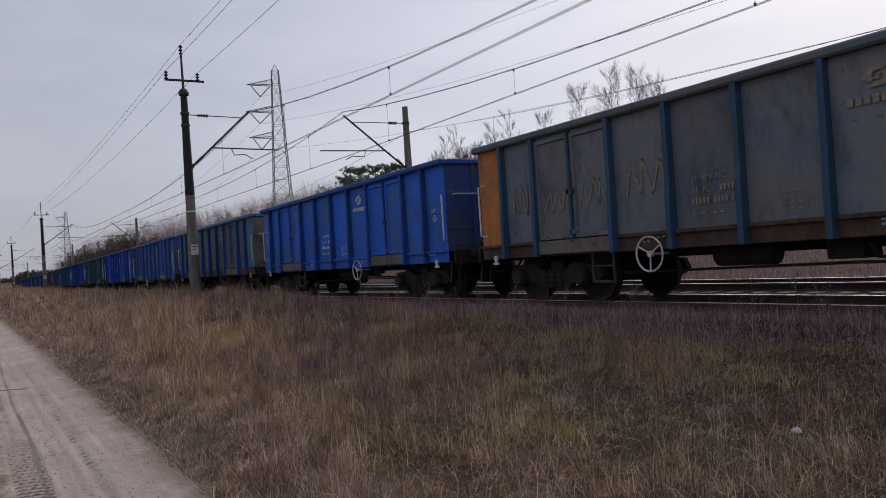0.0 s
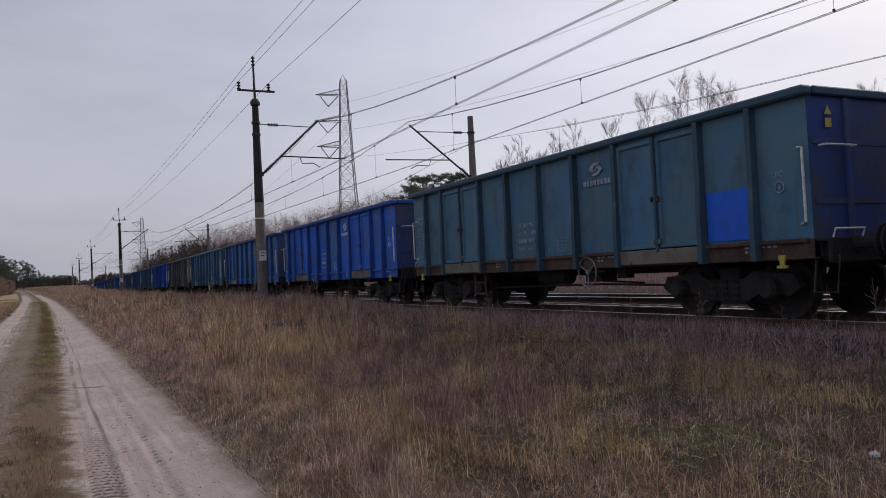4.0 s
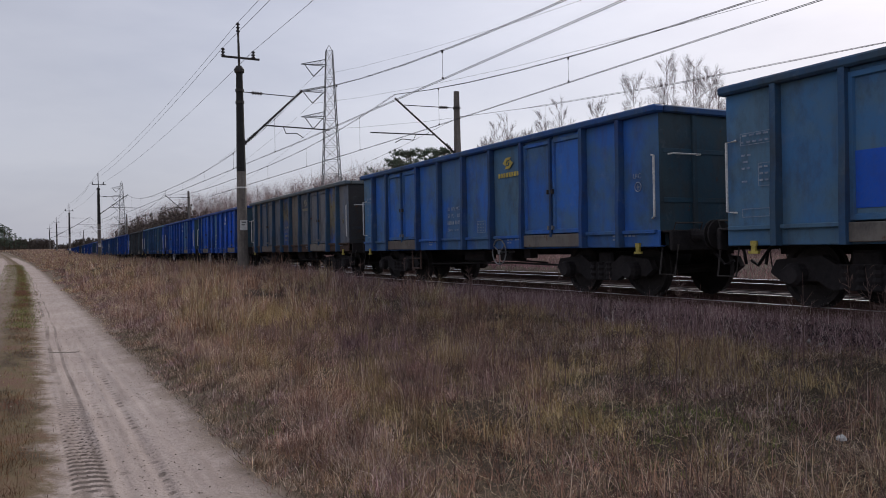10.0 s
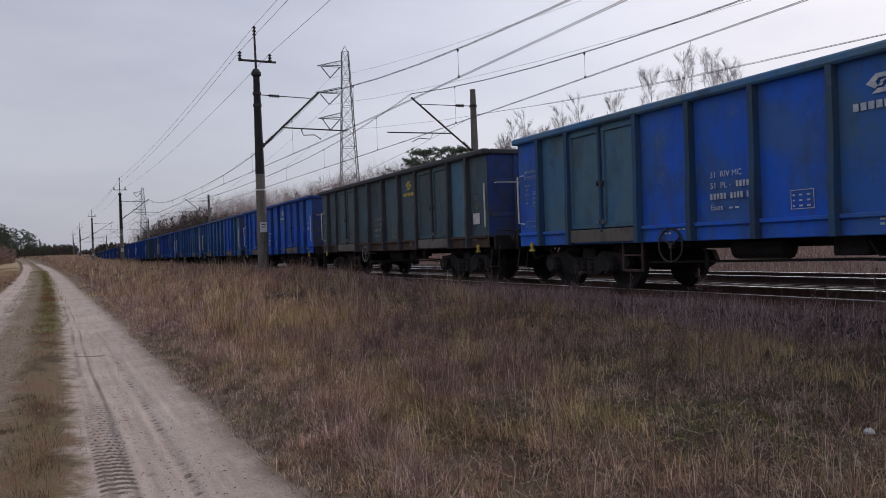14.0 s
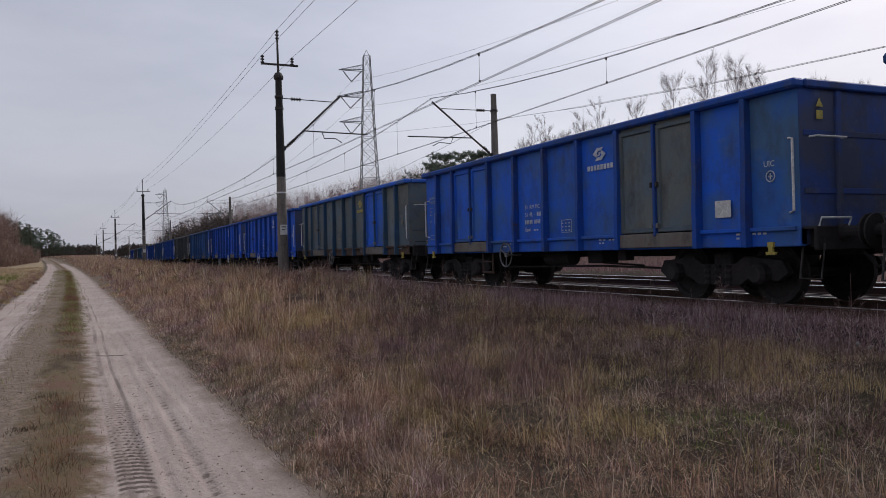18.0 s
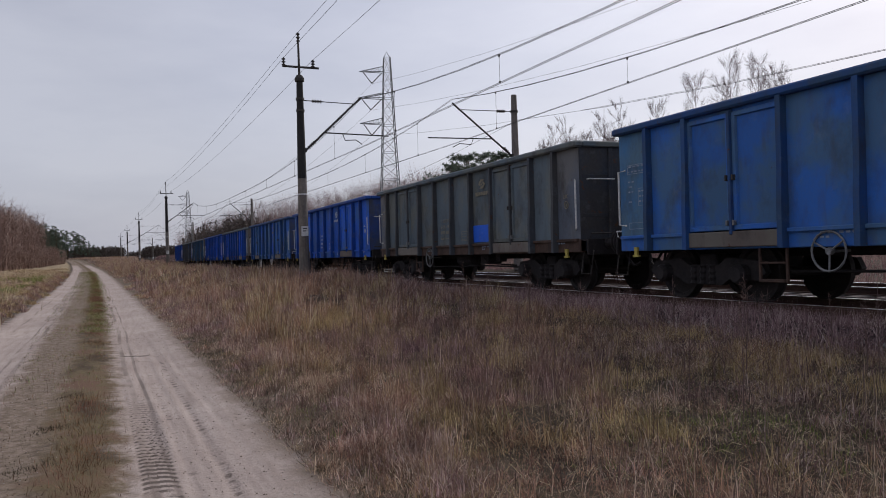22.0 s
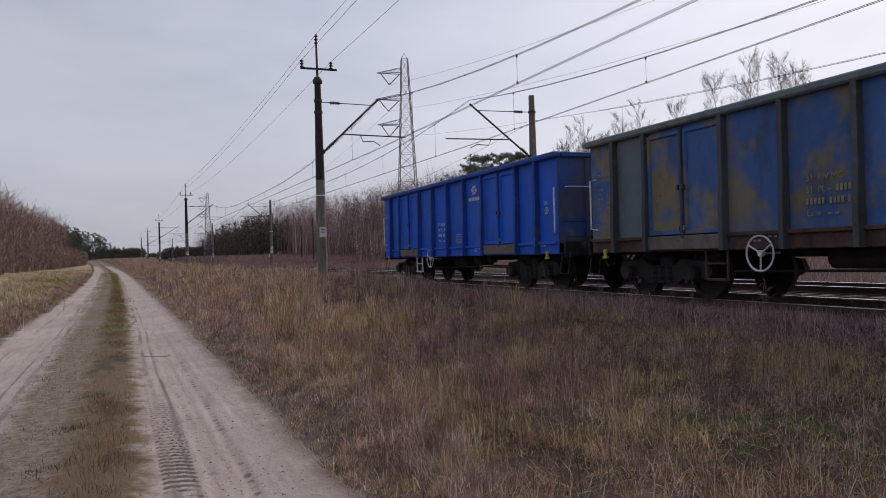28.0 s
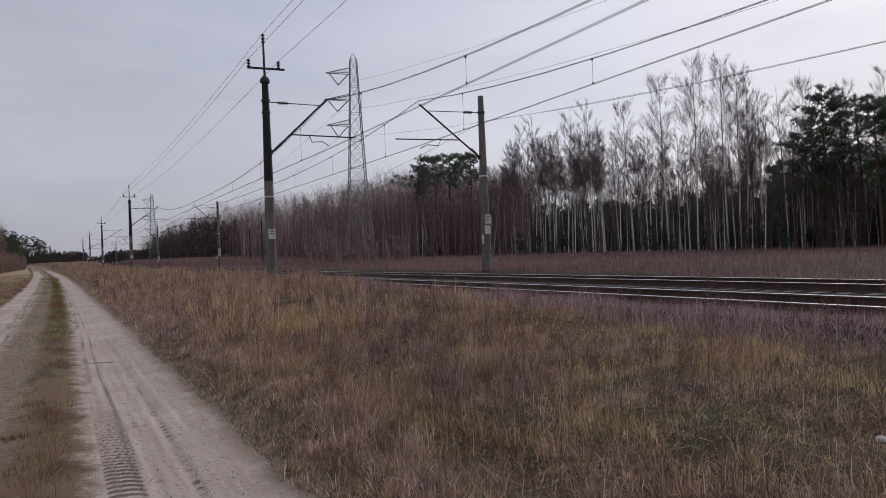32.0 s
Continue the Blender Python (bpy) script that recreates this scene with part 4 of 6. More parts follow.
        r0, r1 = sorted((s * (X - 0.08), s * (X + 0.135)))
        M["rim", tag] = Geo().box(r0, -HALF - 0.06, Z_TOP - 0.13, r1, HALF + 0.06, Z_TOP, 0.03).mesh("top_rim", PAINTS["blue"])
        # corner grab rails, both ends
        for e, et in ((1, "r"), (-1, "l")):
            yy = e * (HALF - 0.05)
            xx = s * (X + 0.07)
            M["grab", tag, et] = Geo().tube([(s * X, yy - e * 0.12, 1.33), (xx, yy, 1.35), (xx, yy, 2.34), (s * X, yy - e * 0.12, 2.36)], 0.019, sides=6).mesh("grab_rail", M_WHITE)
            xx = s * (X - 0.1)
            g = Geo().prism([(-0.12, 0.0), (0.12, 0.0), (0.135, 0.06), (0.10, 0.05), (0.055, 0.06), (0.05, 0.16), (0.075, 0.17), (0.075, 0.28), (-0.075, 0.28), (-0.075, 0.17), (-0.05, 0.16), (-0.055, 0.06), (-0.10, 0.05), (-0.135, 0.06)], s * (X + 0.02), s * (X + 0.06), 0)
            M["hook", tag, et] = Geo().add([(x, y * 0.66 + e * 5.85, z * 0.64 + Z_SILL0 - 0.11) for x, y, z in g.v], g.f).mesh("rope_hook", M_YELLOW)
            M["step", tag, et] = Geo().tube([(s * 1.25, e * (HALF + 0.26), 0.9), (s * 1.33, e * (HALF + 0.26), 0.42), (s * 1.33, e * (HALF - 0.08), 0.42), (s * 1.25, e * (HALF - 0.08), 0.9)], 0.017, sides=5).mesh("corner_step", M_DKSTEEL)
    # ends
    for e, et in ((1, "r"), (-1, "l")):
        y0, y1 = sorted((e * (HALF - 0.06), e * HALF))
        M["end", et] = Geo().box(-SIDE_X + 0.004, y0, Z_SILL0 + 0.02, SIDE_X - 0.004, y1, Z_TOP - 0.02, 0.01).mesh("end_wall", PAINTS["blue"])
        r0, r1 = sorted((e * HALF, e * (HALF + 0.022)))
        for j, z in enumerate((1.62, 2.42)):
            M["endrib", et, j] = Geo().box(-1.30, r0 if e > 0 else -HALF - 0.012, z - 0.04, 1.30, HALF + 0.012 if e > 0 else r1, z + 0.04, 0.005).mesh("end_rib", PAINTS["blue"])
        for j, x in enumerate((-0.62, 0.62)):
            p0, p1 = sorted((e * (HALF - 0.01), e * (HALF + 0.045)))
            M["endpost", et, j] = Geo().box(x - 0.05, p0, Z_SILL0 + 0.01, x + 0.05, p1, Z_TOP - 0.125, 0.012).mesh("end_post", PAINTS["blue"])
        M["endrim", et] = Geo().box(-1.3, *((r0, Z_TOP - 0.12, 1.3, e * (HALF + 0.075) , Z_TOP - 0.003) if e > 0 else (e * (HALF + 0.075), Z_TOP - 0.12, 1.3, r1, Z_TOP - 0.003)), 0.02).mesh("end_rim", PAINTS["blue"])
        b0, b1 = sorted((e * (HALF + 0.17), e * (HALF + 0.24)))
        M["beam", et] = Geo().box(-1.36, b0, 0.80, 1.36, b1, 1.13, 0.015).mesh("head_stock", M_UNDER)
        b0, b1 = sorted((e * (HALF - 0.05), e * (HALF + 0.17)))
        g = Geo().box(-1.34, b0, 1.09, 1.34, b1, 1.125, 0.006)
        for x in (-1.2, 1.06):
            g.box(x, b0, 0.84, x + 0.14, b1, 1.088, 0.01)
        M["platform", et] = g.mesh("end_platform", M_UNDER)
        M["endstep", et] = Geo().tube([(-1.3, e * (HALF + 0.22), 1.13), (-1.3, e * (HALF + 0.26), 1.24), (-0.72, e * (HALF + 0.26), 1.24), (-0.72, e * (HALF + 0.22), 1.13)], 0.015, sides=5).mesh("shunter_handle", M_DKSTEEL)
        for j, x in enumerate((-0.875, 0.875)):
            g = Geo().lathe([(0.11, 0.0), (0.11, 0.10), (0.085, 0.12), (0.085, 0.42), (0.10, 0.44)], (x, 0, 1.04), 1, 10)
            g.lathe([(0.10, 0.44), (0.235, 0.46), (0.235, 0.49), (0.12, 0.515)], (x, 0, 1.04), 1, 16)
            M["buffer", et, j] = Geo().add([(px, e * (HALF + 0.20 + py * 0.94), pz) for px, py, pz in g.v], g.f).mesh("buffer", M_UNDER)
        M["coupling", et] = Geo().box(-0.04, e * HALF if e > 0 else e * (HALF + 0.42), 0.96, 0.04, e * (HALF + 0.42) if e > 0 else e * HALF, 1.07, 0.015).tube([(0, e * (HALF + 0.36), 1.0), (0, e * (HALF + 0.46), 0.75), (0, e * (HALF + 0.50), 0.55)], 0.028, sides=6).mesh("coupling", M_UNDER)
        M["hose", et] = Geo().tube([(-0.35, e * HALF, 0.95), (-0.36, e * (HALF + 0.2), 0.72), (-0.34, e * (HALF + 0.36), 0.55), (-0.3, e * (HALF + 0.52), 0.62)], 0.026, sides=6).mesh("brake_hose", M_UNDER)
        M["handbar", et] = Geo().tube([(-1.2, e * (HALF + 0.02), 2.36), (-1.2, e * (HALF + 0.13), 2.36), (-0.6, e * (HALF + 0.13), 2.36), (-0.6, e * (HALF + 0.02), 2.36)], 0.014, sides=5).mesh("end_grab_rail", M_WHITE)
    M["floor"] = Geo().box(-1.37, -HALF + 0.05, 1.16, 1.37, HALF - 0.05, 1.22).mesh("floor", M_COAL)
    g = Geo().box(-0.28, -HALF, 0.72, -0.1, HALF, 1.15).box(0.1, -HALF, 0.72, 0.28, HALF, 1.15)
    for y in (-4.5, -2.4, -0.8, 0.8, 2.4, 4.5):
        g.box(-1.3, y - 0.08, 0.9, 1.3, y + 0.08, 1.15)
    for y in (-5.9, 5.9):
        g.box(-1.28, y - 0.06, 0.9, 1.28, y + 0.06, 1.15)
    M["frame"] = g.mesh("underframe", M_UNDER)
    M["tank"] = Geo().lathe([(0.05, -0.55), (0.17, -0.48), (0.17, 0.48), (0.05, 0.55)], (-0.7, 0.55, 0.72), 1, 12).box(-0.75, 0.2, 0.85, -0.65, 0.26, 1.0).mesh("air_tank", M_UNDER)
    g = Geo().tube([(-0.9, -3.0, 0.52), (-0.9, -1.2, 0.55), (-0.85, 2.9, 0.50)], 0.022, sides=5).tube([(-0.5, -2.0, 0.55), (-1.15, -1.6, 0.62), (-1.25, -1.55, 0.8)], 0.02, sides=5)
    g.box(-1.0, -1.35, 0.60, -0.6, -0.85, 0.95, 0.02).box(-1.1, -2.2, 0.66, -0.9, -1.95, 0.98, 0.01)
    M["rigging"] = g.mesh("brake_rigging", M_UNDER)
    # bogie about its own centre
    for s, tag in ((-1, "n"), (1, "f")):
        x0, x1 = sorted((s * 0.98, s * 1.10))
        g = Geo().prism([(-1.35, 0.48), (-1.25, 0.66), (-0.55, 0.72), (-0.35, 0.60), (0.35, 0.60), (0.55, 0.72), (1.25, 0.66), (1.35, 0.48), (1.18, 0.36), (0.62, 0.38), (0.42, 0.27), (-0.42, 0.27), (-0.62, 0.38), (-1.18, 0.36)], x0, x1, 0)
        M["bogieside", tag] = g.mesh("side_frame", M_UNDER)
        for j, y in enumerate((-0.9, 0.9)):
            M["axlebox", tag, j] = Geo().lathe([(0.16, 0.0), (0.16, 0.14), (0.12, 0.20)] if s > 0 else [(0.12, -0.20), (0.16, -0.14), (0.16, 0.0)], (s * 1.09, y, 0.46), 0, 12).mesh("axle_box", M_UNDER)
        g = Geo()
        for y in (-0.22, 0.0, 0.22):
            g.lathe([(0.085, 0.29), (0.06, 0.34), (0.085, 0.39), (0.06, 0.44), (0.085, 0.49), (0.06, 0.54), (0.085, 0.59)], (s * 1.08, y, 0), 2, 8)
        M["springs", tag] = g.mesh("spring_nest", M_UNDER)
    M["bolster"] = Geo().box(-1.0, -0.2, 0.5, 1.0, 0.2, 0.78, 0.03).mesh("bolster", M_UNDER)
    for j, y in enumerate((-0.9, 0.9)):
        g = Geo().tube([(-1.05, y, 0.46), (1.05, y, 0.46)], 0.08, sides=8)
        for s in (-1, 1):
            prof = [(0.10, -0.075), (0.14, -0.07), (0.16, -0.03), (0.36, -0.02), (0.39, -0.065), (0.46, -0.068), (0.462, 0.04), (0.49, 0.05), (0.49, 0.07), (0.39, 0.072), (0.36, 0.01), (0.16, 0.03), (0.1, 0.07)]
            g.lathe([(r, -h * s) for r, h in (prof if s < 0 else prof)], (s * 0.75, y, 0.46), 0, 24)
        M["wheelset", j] = g.mesh("wheelset", M_WHEEL)
    # hand wheel with three spokes, step ladder
    g = Geo()
    ring = [(0.0, 0.27 * math.cos(t), 0.27 * math.sin(t)) for t in np.linspace(0, 2 * math.pi, 21)]
    g.tube(ring, 0.016, sides=6, cap=False)
    for t in (0.5, 2.6, 4.7):
        g.tube([(0.02, 0, 0), (0, 0.27 * math.cos(t), 0.27 * math.sin(t))], 0.013, sides=5)
    g.lathe([(0.05, -0.03), (0.05, 0.04)], (0.02, 0, 0), 0, 8).tube([(0.03, 0, 0), (0.4, 0, 0)], 0.022, sides=6)
    M["wheel"] = g.mesh("hand_wheel", M_WHITE)
    M["ladder"] = Geo().box(-0.02, -0.27, 0.0, 0.02, -0.23, 0.55, 0.006).box(-0.02, 0.23, 0.0, 0.02, 0.27, 0.55, 0.006).box(-0.05, -0.23, 0.0, 0.05, 0.23, 0.045, 0.006).mesh("step_ladder", M_WHITE)
    M["rung"] = Geo().box(-0.02, -0.23, 0.27, 0.02, 0.23, 0.30, 0.005).mesh("rung", M_WHITE)
    # stencilled markings as thin raised bars; local y runs towards the rear
    def bars(rows, h, gap, th=0.003):
        g = Geo()
        for r, words in enumerate(rows):
            y = 0.0
            z = -r * (h + gap)
            for w in words:
                if w > 0:
                    m = max(1, round(w / 0.062)) if h > 0.04 else max(1, round(w / 0.11))
                    for c in range(m):
                        g.box(-th, -(y + (c + 0.62) * w / m), z - h, 0, -(y + c * w / m), z)
                y += abs(w)
        return g
    g = bars([(-0.5, 0.32), (0.33, -0.06, 0.25, -0.05, 0.05)], 0.088, 0.075)
    g.add(*(lambda q: (q.v, q.f))(bars([(-0.36, 0.22)], 0.026, 0.0)))
    n = len(g.v) - 8 * max(1, round(0.22 / 0.11))
    g.v = [(x, y, z - (0.375 if i >= n else 0.0)) for i, (x, y, z) in enumerate(g.v)]
    M["number"] = g.mesh("number_marking", M_MARK)
    g = bars([(-0.03, 0.05, -0.05, 0.08, -0.04, 0.08), (-0.03, 0.05, -0.05, 0.08, -0.04, 0.08), (-0.03, 0.05, -0.05, 0.08, -0.04, 0.08)], 0.022, 0.05)
    for y0, z0, y1, z1 in ((-0.36, 0.05, 0.0, 0.059), (-0.36, -0.20, 0.0, -0.191), (-0.36, -0.191, -0.351, 0.05), (-0.009, -0.191, 0.0, 0.05)):
        g.box(-0.003, y0, z0, 0, y1, z1)
    M["table"] = g.mesh("load_table", M_MARK)
    g = bars([(-0.02, 0.48), (0.06, -0.03, 0.41), (), (0.20,), (-0.02, 0.14), (0.17, -0.12, 0.18), (-0.30, 0.18), (0.14, -0.16, 0.18)], 0.026, 0.066)
    for y0, y1, z0, z1 in ((-0.52, 0.02, -0.15, 0.02), (-0.50, -0.28, -0.74, -0.42), (-0.46, 0.0, -1.16, -1.04)):
        for a, b, c, d in ((y0, y1, z0, z0 + 0.008), (y0, y1, z1 - 0.008, z1), (y0, y0 + 0.008, z0, z1), (y1 - 0.008, y1, z0, z1)):
            g.box(-0.003, a, c, 0, b, d)
    M["corner"] = g.mesh("inspection_table", M_MARK)
    M["plate"] = Geo().box(-0.006, -0.16, -0.13, 0, 0.16, 0.13, 0.002).mesh("label_plate", M_SIGN)
    M["foot"] = bars([(0.24, -0.06, 0.3), (0.18,)], 0.03, 0.03).mesh("sill_marking", M_MARK)
    M["code"] = lettering("31  RIV MC", 0.128, M_MARK)
    M["country"] = lettering("51  PL -", 0.128, M_MARK)
    M["type"] = lettering("Eaos", 0.128, M_MARK)
    M["uic"] = lettering("UIC", 0.12, M_MARK)
    g = Geo().tube([(-0.002, 0.075 * math.cos(t), 0.075 * math.sin(t)) for t in np.linspace(0, 2 * math.pi, 17)], 0.010, sides=4, cap=False)
    M["ring"] = g.box(-0.003, -0.035, -0.01, 0, 0.035, 0.01).box(-0.003, -0.01, -0.045, 0, 0.01, 0.045).mesh("ring_mark", M_MARK)
    g = Geo()
    for sgn in (1, -1):
        poly = [(-0.20, 0.01), (-0.07, 0.118), (0.13, 0.118), (0.06, 0.062), (-0.03, 0.062), (-0.075, 0.02), (-0.045, -0.03), (-0.085, -0.062)]
        g.prism([(-sgn * u, sgn * w) for u, w in poly], -0.003, 0.0, 0)
        g.prism([(-sgn * u, sgn * w) for u, w in [(-0.005, 0.035), (0.05, 0.035), (0.02, 0.004), (-0.022, 0.004)]], -0.003, 0.0, 0)
    M["logo"] = g.mesh("logo_shape", M_MARK)
    g = Geo()
    for c in range(8):
        g.box(-0.003, -c * 0.102 - 0.076, -0.095, 0, -c * 0.102, 0.0)
    M["wordmark"] = g.mesh("wordmark", M_MARK)
    M["tri"] = Geo().prism([(-0.07, 0), (0.07, 0), (0, 0.12)], -0.004, 0, 1).prism([(-0.06, -0.05), (0.06, -0.05), (0.06, -0.17), (-0.06, -0.17)], -0.004, 0, 1).mesh("warning_sign", M_YELLOW)
    return M


WM = wagon_meshes()


def wagon(scheme):
    """One open freight wagon in its own colours; its origin lies on the rail heads at its middle."""
    w = tagged(new("freight_wagon"), scheme["label"], "freight wagon", "wagons of the passing train")
    base = PAINTS[scheme["base"]]
    # posts wear a darker copy of the side paint, flank shade included
    worn_shaded_post = {"bright_blue": "post_blue", "blue": "post_blue", "mid_blue": "post_mid", "steel_blue": "post_steel", "teal": "post_teal", "grey_green": "post_grey", "grey": "post_grey"}
    post = PAINTS[scheme.get("post", worn_shaded_post.get(scheme["base"], scheme["base"]))]
    door = scheme.get("doors", {})
    bays = scheme.get("bays", {})
    # end walls mostly get darker paint than the sides, standing in for shade
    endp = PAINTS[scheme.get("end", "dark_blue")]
    rim = PAINTS[scheme["rim"]] if "rim" in scheme else post
    for tag in ("n", "f"):
        for i in range(len(BAYS)):
            dress(part("side_panel", WM["panel", tag, i], None, w), PAINTS[bays[i]] if i in bays else base)
        for y in POSTS:
            dress(part("post", WM["post", tag], None, w, at=pose(0, y, 0)), post)
        for i in range(4):
            d = dress(part("door", WM["door", tag, i], None, w), PAINTS[door[i]] if i in door else base)
            dress(part("door_frame", WM["doorframe", tag, i], None, d), PAINTS[door[i]] if i in door else base)
            part("handle", WM["handle", tag, i], None, d)
            part("latch", WM["latch", tag, i], None, d)
        for i in range(2):
            dress(part("lock_bar", WM["lockbar", tag, i], None, w), post)
            dress(part("door_sill", WM["doorsill", tag, i], None, w), PAINTS["brown"])
        dress(part("side_sill", WM["sill", tag], None, w), {True: M_SILL, False: base}.get(scheme.get("rusty", "blue" not in scheme["base"])))
        dress(part("top_rim", WM["rim", tag], None, w), rim)
        for et in ("r", "l"):
            dress(part("grab_rail", WM["grab", tag, et], None, w, "thin white grab rail"), M_WHITE)
            dress(part("rope_hook", WM["hook", tag, et], None, w), M_YELLOW if scheme.get("hooks", True) else M_WHITE)
            part("corner_step", WM["step", tag, et], None, w)
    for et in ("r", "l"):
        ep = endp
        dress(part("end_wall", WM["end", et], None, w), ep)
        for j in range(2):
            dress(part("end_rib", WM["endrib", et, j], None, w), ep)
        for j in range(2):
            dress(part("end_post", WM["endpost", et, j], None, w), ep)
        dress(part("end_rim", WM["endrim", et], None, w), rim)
        part("head_stock", WM["beam", et], None, w)
        part("end_platform", WM["platform", et], None, w)
        dress(part("shunter_handle", WM["endstep", et], None, w), M_WHITE if scheme.get("signs", False) else M_DKSTEEL)
        for j in range(2):
            part("buffer", WM["buffer", et, j], None, w)
        part("coupling", WM["coupling", et], None, w)
        part("brake_hose", WM["hose", et], None, w)
        part("end_grab_rail", WM["handbar", et], None, w)
    part("floor", WM["floor"], None, w)
    part("underframe", WM["frame"], None, w)
    part("air_tank", WM["tank"], None, w)
    part("brake_rigging", WM["rigging"], None, w)
    for y in (-4.5, 4.5):
        b = part("bogie", WM["bolster"], None, w, at=pose(0, y, 0))
        for tag in ("n", "f"):
            part("side_frame", WM["bogieside", tag], None, b)
            part("spring_nest", WM["springs", tag], None, b)
            for j in range(2):
                part("axle_box", WM["axlebox", tag, j], None, b)
        for j in range(2):
            part("wheelset", WM["wheelset", j], None, b)
    steel = {"white": M_WHITE, "rust": M_SILL, "dark": M_DKSTEEL, "grey": M_GALV}
    hw = scheme.get("wheel", (1.75, "grey"))
    dress(part("hand_wheel", WM["wheel"], None, w, at=pose(-1.43, hw[0], 0.80)), steel[hw[1]])
    la = scheme.get("ladder", (2.75, "rust"))
    lad = dress(part("step_ladder", WM["ladder"], None, w, at=pose(-1.36, la[0], 0.36)), steel[la[1]])
    dress(part("rung", WM["rung"], None, lad), steel[la[1]])
    ink = {"white": M_MARK if scheme["base"] in ("bright_blue", "blue") else M_FADED, "faded": M_FADED, "ochre": M_OCHRE, "yellow": M_YELLOW}
    x = -SIDE_X - 0.026
    c = scheme.get("ink", "white")
    for kind, y, z, col in [("number", 0.88, 1.72, c), ("code", 0.88, 1.80, c), ("country", 0.88, 1.635, c), ("type", 0.88, 1.31, c), ("table", -0.55, 1.44, c), ("corner", 6.05, 2.42, "faded" if c == "white" else c), ("uic", -5.74, 2.0, c), ("ring", -5.86, 1.86, c), ("foot", 1.9, 1.07, "white"), ("foot", -1.8, 1.07, "white"), ("foot", -5.2, 1.07, "white"), ("logo", -1.88, 2.68, scheme.get("logo", c)), ("wordmark", -1.50, 2.48, scheme.get("logo", c))] + scheme.get("extra", []):
        xx = -SIDE_X - 0.022 if kind == "foot" else x
        mk = dress(part({"number": "number_marking", "code": "code_lettering", "country": "country_lettering", "type": "type_lettering", "uic": "union_lettering", "ring": "ring_mark", "table": "load_table", "corner": "inspection_table", "foot": "sill_marking", "logo": "logo_shape", "wordmark": "wordmark", "plate": "label_plate"}[kind], WM[kind], None, w, at=pose(xx, y, z)), M_SIGN if kind == "plate" else ink[col])
        if kind != "plate":
            mk["kind"] = "stuff"
    if scheme.get("signs", False):
        part("warning_sign", WM["tri"], None, w, "small yellow warning marks", at=pose(-1.0, -HALF - 0.03, 2.78))
    for y0, y1, z0, z1, p in scheme.get("patch", []):
        part("repainted_patch", Geo().box(-SIDE_X - 0.025, y0, z0, -SIDE_X - 0.02, y1, z1, 0.001), PAINTS[p], w, "freshly repainted patch")
    for build in scheme.get("scrawl", []):
        build(w)
    return w


def scrawl(paths, col, r=0.018):
    """Sprayed loops: thin flat strokes on the side sheet."""
    def make(w):
        g = Geo()
        for pts in paths:
            for (y0, z0), (y1, z1) in zip(pts[:-1], pts[1:]):
                d = Vector((0, y1 - y0, z1 - z0)).normalized()
                n = Vector((0, -d.z, d.y)) * r
                a, b = Vector((-SIDE_X - 0.024, y0, z0)), Vector((-SIDE_X - 0.024, y1, z1))
                g.add([a - n, b - n, b + n, a + n, *(p + Vector((0.004, 0, 0)) for p in (a - n, b - n, b + n, a + n))], [(0, 1, 2, 3), (4, 7, 6, 5), (0, 4, 5, 1), (1, 5, 6, 2), (2, 6, 7, 3), (3, 7, 4, 0)])
        part("sprayed_scrawl", g, col, w, "thin sprayed scrawl")["kind"] = "stuff"
    return make


def zigzag(y, z, n, w, h, seed):
    r = random.Random(seed)
    return [(y - w * k / n + r.uniform(-0.05, 0.05), z + (h if k % 2 else 0) + r.uniform(-0.1, 0.1) * h) for k in range(n + 1)]


